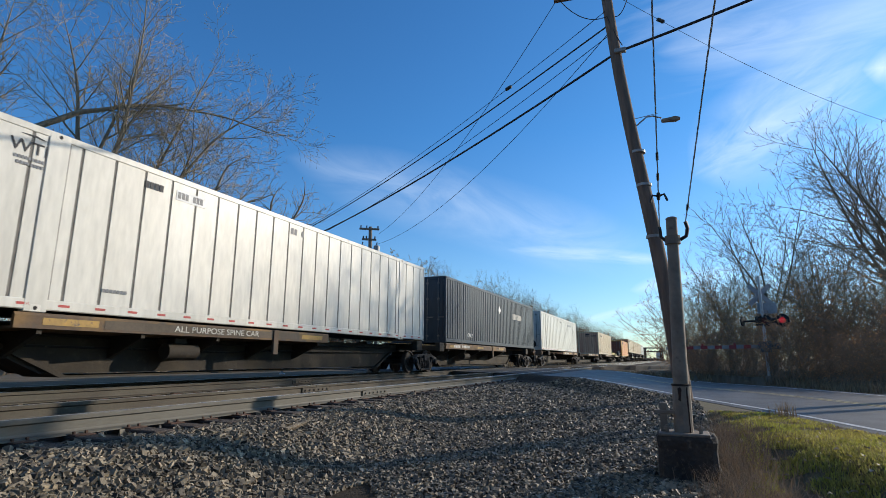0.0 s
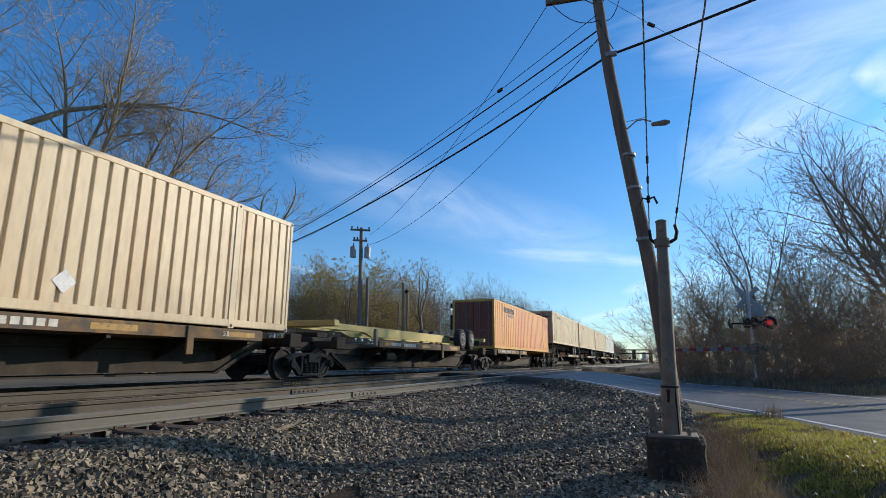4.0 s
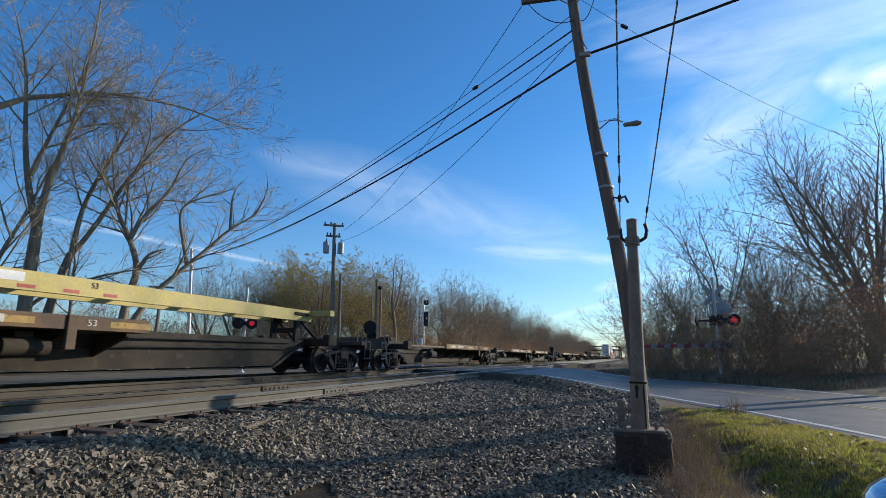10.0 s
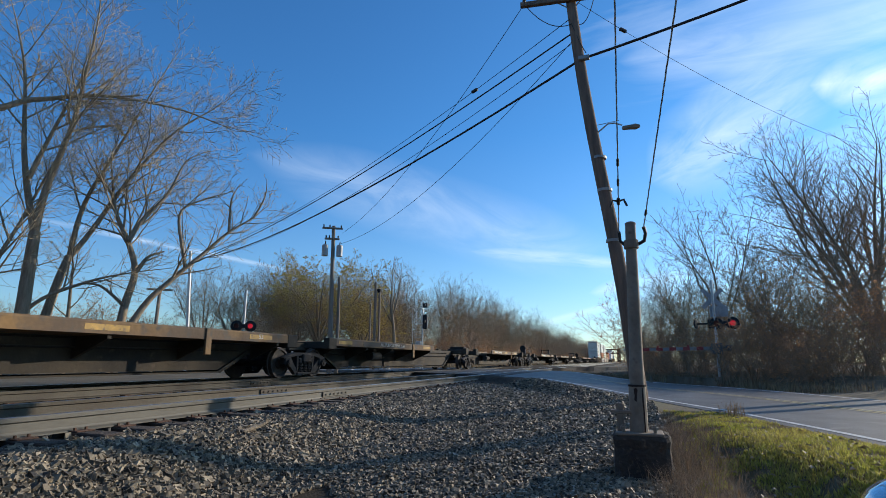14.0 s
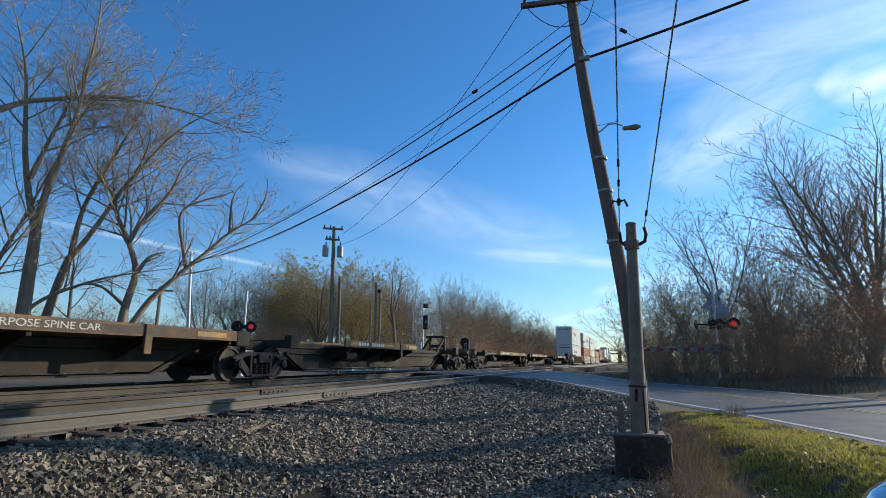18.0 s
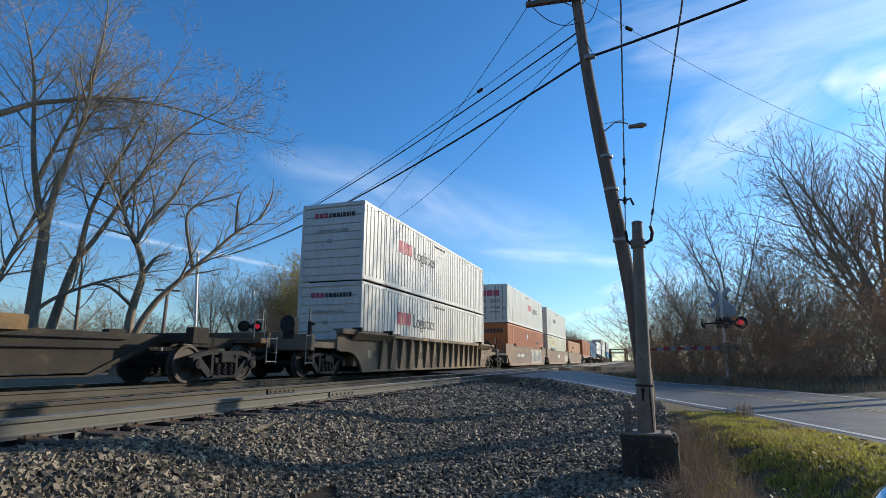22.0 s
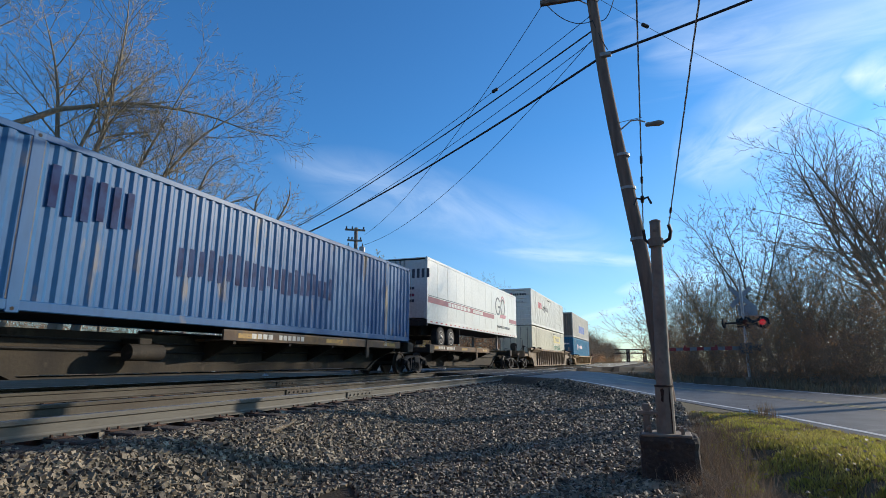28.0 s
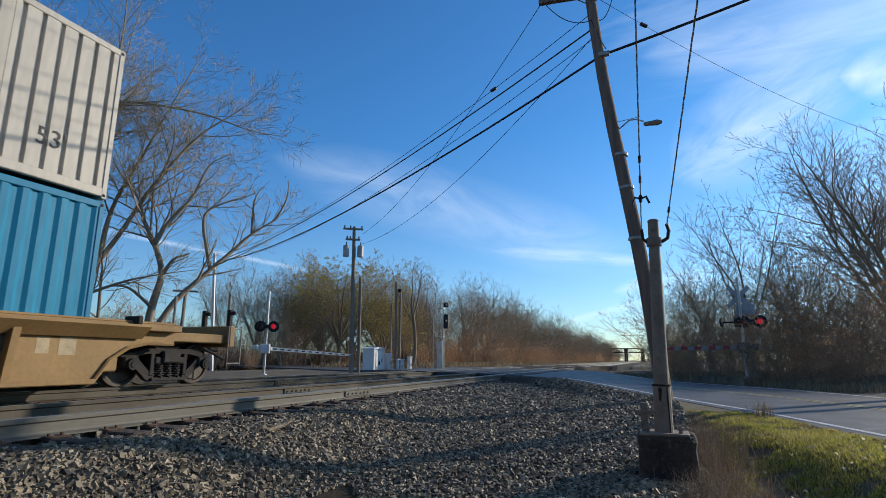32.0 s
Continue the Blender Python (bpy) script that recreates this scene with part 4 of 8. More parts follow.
# ---- the consist ----
PURPOSE = "ALL PURPOSE SPINE CAR"
spine_car((-13.2, 3.3, 20.0, 36.6), ((6.4, 15.0), (1.6, 9.6), (1.6, 10.6)), words=(None, PURPOSE, None))
spine_car((41.5, 57.4, 74.4, 91.8, 108.2, 124.4), ((7.0, 14.7), (6.8, 15.4), (7.2, 15.0), (3.5, 11.5), (1.6, 9.0)),
          hitches=((58.6, True), (92.8, False)))
spine_car((128.9, 144.4, 161.6, 178.4, 195.4, 210.5), ((6.6, 14.2), (6.8, 15.0), (6.6, 15.2), (6.6, 15.2), (1.4, 7.0)),
          hitches=((129.2, True), (145.0, True), (162.2, True), (179.0, True), (208.6, True)))
spine_car((214.7, 230.8, 247.0, 262.4), ((6.0, 14.8), (6.0, 14.8), (1.5, 9.5)), hitches=((215.6, False), (248.2, False)))
spine_car((266.4, 283.6, 301.0, 318.3), ((5.0, 15.9), (1.0, 10.6), (5.0, 13.8)), hitches=((302.0, False),), words=(None, PURPOSE, None))
spine_car((322.4, 339.2, 356.5, 373.9), ((5.6, 15.4), (6.2, 16.2), (4.0, 10.4)), hitches=((339.9, True), (373.1, 2)), words=(None, PURPOSE, None))
spine_car((377.9, 394.7, 412.8, 429.9), ((5.4, 15.6), (2.2, 12.0), (3.4, 12.4)), hitches=())
well_car((434.4, 454.0), ((436.0, 452.4),), M_WELL, True, "ribbed tan double-stack well car")
trio = well_car((457.1, 476.7, 495.7, 513.9), ((458.8, 475.3), (478.0, 494.5), (497.0, 513.5)), M_WELLPINK, False,
                "smooth-sided articulated well car in faded pinkish tan with graffiti")
spine_car((517.7, 534.8, 552.4, 568.3), ((1.6, 10.4), (6.6, 15.6), (1.0, 9.8)))
well_car((572.4, 592.2), ((574.0, 590.4),), M_WELL, True, "ribbed tan double-stack well car")
tail = well_car((595.8, 615.3), ((597.3, 613.6),), M_WELLYEL, True, "ribbed yellow well car at the end of the train", low=0.30)

M_WHITE = mat("white container paint", (0.70, 0.67, 0.59), 0.42, other=(0.60, 0.57, 0.49), fine=10, coarse=0.7, bump=0.05, dirt=(0.50, 0.48, 0.44), dirt_at=0.68, stretch=(1, 1, 0.25))
M_OFFWHITE = mat("yellowed white container paint", (0.66, 0.61, 0.46), 0.45, other=(0.55, 0.50, 0.37), fine=10, coarse=0.7, bump=0.05, dirt=(0.44, 0.40, 0.32), dirt_at=0.64, stretch=(1, 1, 0.25))
M_CREAM = mat("cream container paint", (0.68, 0.56, 0.36), 0.5, other=(0.60, 0.43, 0.25), fine=10, coarse=0.7, bump=0.05, dirt=(0.42, 0.33, 0.24), dirt_at=0.66, stretch=(1, 1, 0.25))
# rust streaks are real; the cream is brightened for light bounced onto shaded ends
M_CREAMEND = mat("rust-streaked cream end", (0.62, 0.40, 0.25), 0.6, other=(0.48, 0.20, 0.11), fine=10, coarse=0.9, bump=0.05, dirt=(0.28, 0.09, 0.05), dirt_at=0.58, stretch=(1, 1, 0.2))
M_ORANGE = mat("faded orange container paint", (0.74, 0.32, 0.05), 0.45, other=(0.68, 0.20, 0.07), fine=10, coarse=0.35, bump=0.05, dirt=(0.50, 0.20, 0.11), dirt_at=0.66, stretch=(1, 1, 0.6))
M_REDOR = mat("red orange container paint", (0.54, 0.145, 0.025), 0.5, other=(0.46, 0.11, 0.022), fine=10, coarse=0.7, bump=0.05, dirt=(0.40, 0.10, 0.05), dirt_at=0.7, stretch=(1, 1, 0.25))
M_TANOR = mat("sun-bleached orange container paint", (0.66, 0.33, 0.13), 0.5, other=(0.58, 0.25, 0.09), fine=10, coarse=0.7, bump=0.05, dirt=(0.45, 0.22, 0.11), dirt_at=0.66, stretch=(1, 1, 0.25))
M_SLATE = mat("slate blue container paint", (0.034, 0.053, 0.072), 0.5, spec=0.3, other=(0.025, 0.037, 0.05), fine=10, coarse=0.7, bump=0.05, dirt=(0.10, 0.10, 0.10), dirt_at=0.7, stretch=(1, 1, 0.25))
M_SKYBLUE = mat("weathered blue container paint", (0.014, 0.085, 0.23), 0.42, 0.0, spec=0.22, other=(0.04, 0.135, 0.28), fine=10, coarse=0.6, bump=0.05, dirt=(0.36, 0.25, 0.10), dirt_at=0.63, stretch=(1, 1, 0.3))
M_TEAL = mat("teal blue container paint", (0.012, 0.18, 0.32), 0.5, spec=0.2, other=(0.018, 0.21, 0.35), fine=10, coarse=0.7, bump=0.05, dirt=(0.08, 0.17, 0.24), dirt_at=0.7, stretch=(1, 1, 0.25))
M_GREYWHITE = mat("greyish container paint", (0.48, 0.44, 0.37), 0.5, other=(0.38, 0.34, 0.28), fine=10, coarse=0.7, bump=0.05, dirt=(0.36, 0.33, 0.28), dirt_at=0.64, stretch=(1, 1, 0.25))
M_BLUEMARK = mat("blue lettering", (0.05, 0.12, 0.45), 0.6, fine=20, coarse=3, bump=0.05)
M_FADEBLUE = mat("flaking dark blue paint", (0.003, 0.008, 0.06), 0.5, spec=0.08, other=(0.012, 0.04, 0.13), fine=14, coarse=3, bump=0.05, mix=0.8)
M_GREEN = mat("green lettering", (0.03, 0.25, 0.13), 0.6, fine=20, coarse=3, bump=0.05)
M_YELLOW = mat("yellow panel", (0.60, 0.48, 0.13), 0.6, other=(0.52, 0.42, 0.16), fine=20, coarse=3, bump=0.05)
M_GREYMARK = mat("grey lettering", (0.25, 0.25, 0.25), 0.6, fine=20, coarse=3, bump=0.05)
S = 1.289                       # just outside the ribs of a side wall
LOW, SPINE = 0.35, 1.21         # where a box stands in a well, and on a spine car

# first stretch: three boxes, an empty platform, a box, a bare chassis, a box
a = container(M_WHITE, "white panelled container with red marker lights on a spine car", 3.2, SPINE, PANELLED, "upright", redmarks=True)
letters("writing", "WTP", 0.27, M_DARKMARK, a, on_side(S, 1.6, 2.5), wide=1.1)
part("mark", Build().prism(((1.4, 2.70), (1.62, 2.72), (1.80, 2.68), (1.62, 2.69)), 0, S, S + 0.003), M_DARKMARK, a, "swept line over the letters")
bars(a, S, 1.36, 2.30, (0.035,) * 9, 0.05, M_GREYMARK)
bars(a, S, 1.4, 2.21, (0.035,) * 8, 0.05, M_GREYMARK)
bars(a, S, 3.57, 2.48, (0.085, 0.085, 0.085, 0.085), 0.13, M_DARKMARK, 0.15)
part("mark", Build().box(S, S + 0.002, 4.28, 5.02, 2.43, 2.64), M_PLACARD, a, "whiter repainted patch")
bars(a, S + 0.002, 4.32, 2.47, (0.07, 0.07, 0.07, -0.08, 0.07, 0.07, 0.07), 0.13, M_GREYMARK, 0.15)
bars(a, S, 7.85, 2.5, (0.1, 0.1, -0.1, 0.1), 0.16, M_GREYMARK)
bars(a, S, 3.0, 0.42, (0.05,) * 7, 0.06, M_GREYMARK)
b = container(M_SLATE, "dark slate blue corrugated container on a spine car", 21.6, SPINE, DOMESTIC, "doors")
diamond(b, 8.06, 2.05)
letters("writing", "ONLY", 0.26, M_PLACARD, b, on_side(S, 3.1, 0.42))
bars(b, S, 10.8, 1.72, (0.2, 0.22, 0.2, 0.2, 0.22, 0.2, 0.2), 0.34, M_GREYWHITE)
end_bars(b, -1.0, 2.3, (0.1, 0.1, 0.1, 0.1), 0.16, M_PLACARD)
end_bars(b, -1.0, 2.0, (0.1, 0.1, 0.1, 0.1, 0.1, 0.1), 0.16, M_PLACARD)
c = container(M_WHITE, "white panelled container with red marker lights on a spine car", 40.2, SPINE, PANELLED, "doors", redmarks=True)
letters("writing", "53/102", 0.17, M_DARKMARK, c, on_side(S, 7.85, 2.5))
bars(c, S, 11.4, 2.35, (0.12, 0.12, 0.12, 0.12, -0.3, 0.1, 0.1, 0.1, 0.1), 0.16, M_GREYMARK)
end_bars(c, -0.2, 1.6, (0.1, 0.1, 0.1, 0.1), 0.15, M_DARKMARK)


def parcel_box(s0, z0, front="upright", paint=None, label="cream corrugated container streaked with rust at its end"):
    k = container(paint or M_CREAM, label, s0, z0, DOMESTIC, front, end_paint=M_CREAMEND)
    letters("writing", "53", 0.3, M_DARKMARK, k, on_side(S, 0.8, 0.42))
    bars(k, S, 2.6, 2.35, (0.13, 0.13, 0.13, -0.2, 0.11, 0.11, 0.11, 0.11, 0.11), 0.2, M_DARKMARK)
    end_bars(k, -0.35, 2.3, (0.1, 0.1, 0.1, 0.1, -0.1, 0.1, 0.1, 0.1, 0.1, 0.1), 0.15, M_DARKMARK)
    part("vent_plate", Build().box(-0.35, 0.2, -0.02, 0.0, 2.52, 2.64, 0.005), M_BLACK, k)
    diamond(k, 10.4, 0.55, 0.2)
    part("decal", Build().box(S, S + 0.004, 1.62, 1.78, 0.3, 0.5), M_YELLOW, k)
    return k


parcel_box(74.2, SPINE)
# the end's colour is darkened to red-brown for the shade it stands in
e = container(M_ORANGE, "faded orange panelled container on a spine car", 109.25, SPINE, dict(PANELLED, pitch=0.45), "doors", rail_paint=mat("yellowed orange rail paint", (0.72, 0.42, 0.07), 0.5, other=(0.66, 0.30, 0.06), fine=12, coarse=1.2, bump=0.06, dirt=(0.38, 0.22, 0.10), dirt_at=0.6), end_paint=mat("shade-darkened red-brown end", (0.26, 0.075, 0.04), 0.6, other=(0.18, 0.06, 0.035), fine=10, coarse=1.0, bump=0.05, stretch=(1, 1, 0.3)))
bars(e, S, 1.9, 2.28, (0.24, 0.24, 0.24, 0.24, 0.24, 0.24, 0.24, 0.24, 0.24), 0.34, M_DARKMARK, 0.2)
bars(e, S, 3.0, 2.05, (0.14,) * 8, 0.16, M_GREYMARK)
part("decal", Build().box(S, S + 0.004, 14.9, 15.2, 1.9, 2.25), M_GREYMARK, e)


# trailers: a box on a road chassis with two axles and landing legs
def tyre_pair(parent, x, y, z):
    b = Build().lathe(((-0.16, 0.30), (-0.17, 0.44), (-0.12, 0.5), (0.12, 0.5), (0.17, 0.44), (0.16, 0.30)), (x, y, z), 0, 24)
    t = part("tyre", b, M_TYRE, parent, smooth=True)
    s = 1 if x > 0 else -1
    part("dish", Build().lathe(((s * 0.161, 0.29), (s * 0.166, 0.28), (s * 0.164, 0.02)), (x, y, z), 0, 24), M_BLACK, t, "dark wheel dish")
    part("rim", Build().lathe(((s * 0.158, 0.305), (s * 0.178, 0.30), (s * 0.178, 0.275), (s * 0.158, 0.265)), (x, y, z), 0, 28), M_RIM, t, "bright rim ring", smooth=True)
    part("hub", Build().lathe(((s * 0.16, 0.11), (s * 0.19, 0.10), (s * 0.2, 0.06), (s * 0.23, 0.055), (s * 0.235, 0.01)), (x, y, z), 0, 14), M_RIM, t, smooth=True)
    nuts = Build()
    for k in range(8):
        q = k * math.pi / 4
        nuts.cyl((x + s * 0.164, y + 0.165 * math.cos(q), z + 0.165 * math.sin(q)), (x + s * 0.18, y + 0.165 * math.cos(q), z + 0.165 * math.sin(q)), 0.03, sides=6)
    tagged(part("wheel_nut", nuts, M_RIM, t), kind="stuff")


def running_gear(parent, axle_y, z, top):
    for y in axle_y:
        for x in (-1.0, 1.0):
            tyre_pair(parent, x, y, z)
        part("axle", Build().cyl((-0.95, y, z), (0.95, y, z), 0.07, sides=10), M_BLACK, parent)
    y0, y1 = min(axle_y) - 0.9, max(axle_y) + 0.9
    part("axle_frame", Build().box(-0.55, -0.42, y0, y1, z + 0.1, top, 0.02).box(0.42, 0.55, y0, y1, z + 0.1, top, 0.02), M_BLACK, parent)
    part("mud_flap", Build().box(0.72, 1.25, y1 + 0.05, y1 + 0.08, z - 0.25, top - 0.1).box(-1.25, -0.72, y1 + 0.05, y1 + 0.08, z - 0.25, top - 0.1), M_BLACK, parent)


def chassis(label, s0, z_top, paint, length=16.15, bare=False, axles=(12.9, 14.2)):
    c = thing("trailer_chassis", label, "chassis", "trailer chassis on the train")
    zt = z_top
    for x in (-0.45, 0.45):
        part("beam", Build().prism(((0.2, zt - 0.22), (3.0, zt - 0.22), (3.6, zt - 0.36), (length - 0.2, zt - 0.36), (length - 0.2, zt - 0.02), (0.2, zt - 0.02)), 0, x - 0.06, x + 0.06), paint, c)
    cross = Build()
    for k in range(8):
        y = 0.6 + (length - 1.2) * k / 7
        cross.box(-0.5, 0.5, y - 0.05, y + 0.05, zt - 0.2, zt - 0.06)
    part("cross_member", cross, paint, c)
    for y in (0.15, length - 0.15):
        part("bolster", Build().box(-1.25, 1.25, y - 0.14, y + 0.14, zt - 0.2, zt - 0.01, 0.02), paint, c)
    running_gear(c, axles, 1.56 - 0.0, zt - 0.05)
    legs = Build()
    for x in (-0.75, 0.75):
        legs.box(x - 0.06, x + 0.06, 3.4, 3.54, zt - 0.95, zt - 0.1, 0.01).box(x - 0.14, x + 0.14, 3.32, 3.62, zt - 1.0, zt - 0.94, 0.01)
    legs.cyl((-0.75, 3.47, zt - 0.55), (0.75, 3.47, zt - 0.55), 0.03, sides=8)
    part("landing_leg", legs, M_STEP, c)
    crank = Build().tube([(0.84, 3.47, zt - 0.45), (1.05, 3.47, zt - 0.45), (1.05, 3.47, zt - 0.75), (1.12, 3.5, zt - 0.78)], 0.015, 6)
    part("crank", crank, M_STEP, c)
    c.matrix_basis = pose(TRACK_FAR, s0, 0)
    return rolling(c, s0)


for s0 in (127.7, 144.65, 161.3, 177.9):
    chassis("dark road chassis with two tyred axles under a container", s0, 2.10, M_BLACK)
    if s0 > 170:
        parcel_box(s0, 2.10, paint=M_WHITE, label="white corrugated container on a dark road chassis")
    else:
        parcel_box(s0, 2.10)
for s0, tag in ((92.6, 0), (194.6, 1)):
    k = chassis("bare yellow container chassis with landing legs", s0, 1.98 if tag else 1.72, M_YELLOW, 15.0, True, axles=(2.2, 3.5) if tag else (11.6, 12.9))
    if tag:
        m = Build()
        for q in range(9):
            m.box(0.512, 0.516, 1.0 + q * 0.8, 1.3 + q * 0.8, 1.66, 1.72)
        part("marker", m, M_RED, k, "red reflective tape")
        part("mark", Build().box(0.511, 0.515, 4.3, 5.9, 1.76, 1.92), M_PLACARD, k, "white stencil panel")
        letters("writing", "53", 0.16, M_DARKMARK, k, on_side(0.517, 7.2, 1.84))

# stacks


def logistics(s0, z0, label="white ribbed container with red and black lettering", front="ribs", red=True, y=3.1):
    k = container(M_WHITE, label, s0, z0, DOMESTIC, front)
    h = 0.5
    if red:
        bars(k, S, y, 1.58, (0.4, 0.38, 0.4), h, M_PINKRED, 0.2, label="red block lettering")
    letters("writing", "Logistics", 0.78, M_DARKMARK, k, on_side(S, y + 2.95, 1.78), "black block lettering", wide=1.0)
    diamond(k, 14.2, 1.9, 0.2)
    if front == "ribs":
        end_bars(k, -0.75, 2.35, (0.15, 0.15, 0.15), 0.18, M_PINKRED)
        end_bars(k, -0.15, 2.35, (0.1, 0.13, 0.13, 0.05, 0.11, 0.09, 0.05, 0.11), 0.16, M_DARKMARK)
        letters("writing", "WARNING HIGH CUBE", 0.13, M_GREYMARK, k, on_end(0.0, -0.006, 1.85))
        letters("writing", "53", 0.2, M_DARKMARK, k, on_end(-0.1, -0.006, 1.45))
    else:
        end_bars(k, -0.75, 2.0, (0.42, 0.42, 0.45), 0.45, M_PINKRED, 0.18)
        for z in (1.65, 1.5, 1.1, 0.75):
            end_bars(k, -0.95, z, (0.1,) * 5 + (-0.3,) + (0.1,) * 6, 0.1, M_GREYMARK)
    letters("writing", "WARNING HIGH CUBE", 0.14, M_DARKMARK, k, on_side(S, 8.0, 2.62), wide=1.1)
    return k


logistics(436.1, LOW)
logistics(436.1, LOW + 2.95)
k = container(M_REDOR, "red orange corrugated container in a well", 459.0, LOW, CORRUGATED, "ribs")
diamond(k, 7.77, 2.2, 0.24)
end_bars(k, -0.8, 2.2, (0.18,) * 7, 0.3, M_DARKMARK)
bars(k, S, 12.0, 1.65, (0.12,) * 7, 0.26, M_DARKMARK)
logistics(459.0, LOW + 2.95, front="doors", y=8.6)
k = container(M_OFFWHITE, "cream-white ribbed container with a yellow panel and green lettering", 478.2, LOW, DOMESTIC, "doors")
logistics(478.2, LOW + 2.95, red=False, y=2.9)


def hauler_marks(k, y, w=3.7):
    part("decal", Build().box(S, S + 0.003, y, y + w, 1.86, 2.5), M_YELLOW, k, "yellow sign panel")
    bars(k, S + 0.003, y + 1.1, 1.98, (0.14, 0.16, -0.06, 0.22, 0.22, 0.22, 0.22), 0.34, M_GREYMARK, 0.25)
    letters("writing", "Intermodal", 0.72, M_GREEN, k, on_side(S, y + w / 2 - 0.1, 1.46), "green lettering", wide=1.1)
    letters("writing", "STACK LIMIT 3 HIGH", 0.15, M_GREYMARK, k, on_side(S, y + 0.4, 2.66), wide=1.1)


hauler_marks(k, 2.45)
letters("writing", "STACK LIMIT 3 HIGH", 0.14, M_GREYMARK, k, on_side(S, 13.2, 2.5), wide=1.1)
end_bars(k, -0.6, 2.3, (0.12, 0.12, -0.08, 0.15, 0.15, 0.15, 0.15), 0.18, M_DARKMARK)
k = container(M_TANOR, "sun-bleached orange corrugated container low in a well", 497.2, LOW, CORRUGATED, "ribs", end_paint=M_REDOR)
end_bars(k, -0.9, 2.0, (0.2,) * 7, 0.36, M_DARKMARK)
bars(k, S, 4.6, 1.85, (0.2,) * 8, 0.3, M_DARKMARK)
diamond(k, 9.6, 1.7, 0.18)
k = container(M_REDOR, "red orange corrugated container on a spine car", 517.9, SPINE, CORRUGATED, "upright")
bars(k, S, 8.0, 0.42, (0.1,) * 10, 0.12, M_GREYMARK)
part("decal", Build().box(S, S + 0.004, 10.9, 11.1, 2.2, 2.42), M_PLACARD, k)
m = Build()
for q in range(14):
    m.box(1.297, 1.301, 0.5 + q * 1.1, 0.95 + q * 1.1, 0.06, 0.12)
part("marker", m, M_PLACARD, k, "white reflective tape")
k = container(M_SKYBLUE, "weathered pale blue corrugated container with rust stains", 535.1, SPINE, CORRUGATED, "doors", end_paint=mat("dark red door paint", (0.20, 0.03, 0.03), 0.5, other=(0.12, 0.02, 0.02), fine=10, coarse=1, bump=0.05))
random.seed(77)
for y0, n, zc, hh in ((2.25, 6, 2.05, 0.9), (4.9, 21, 1.35, 0.75)):
    for q in range(n):
        z0q, z1q = zc - hh / 2 + rnd(0, 0.16), zc + hh / 2 - rnd(0, 0.16)
        part("letter_bar", Build().box(S - 0.004, S, y0 + q * 0.277, y0 + q * 0.277 + 0.135, z0q, z1q), M_FADEBLUE, k, "flaking dark blue lettering")
for z in (2.2, 2.0, 1.4, 0.7):
    end_bars(k, 0.2, z, (0.1,) * 5, 0.12, M_PLACARD)

# white road trailer, its doors towards the front of the train
M_VAN = mat("white trailer skin", (0.72, 0.71, 0.65), 0.38, other=(0.64, 0.63, 0.57), fine=10, coarse=0.6, bump=0.03, dirt=(0.52, 0.51, 0.48), dirt_at=0.7)
M_MAROON = mat("maroon stripe", (0.30, 0.045, 0.075), 0.5, other=(0.24, 0.045, 0.065), fine=20, coarse=3, bump=0.03)
M_ROSE = mat("pale red paint", (0.50, 0.14, 0.19), 0.5, fine=20, coarse=3, bump=0.03)
M_NAVY = mat("dark slate lettering", (0.05, 0.06, 0.08), 0.5, fine=20, coarse=3, bump=0.03)


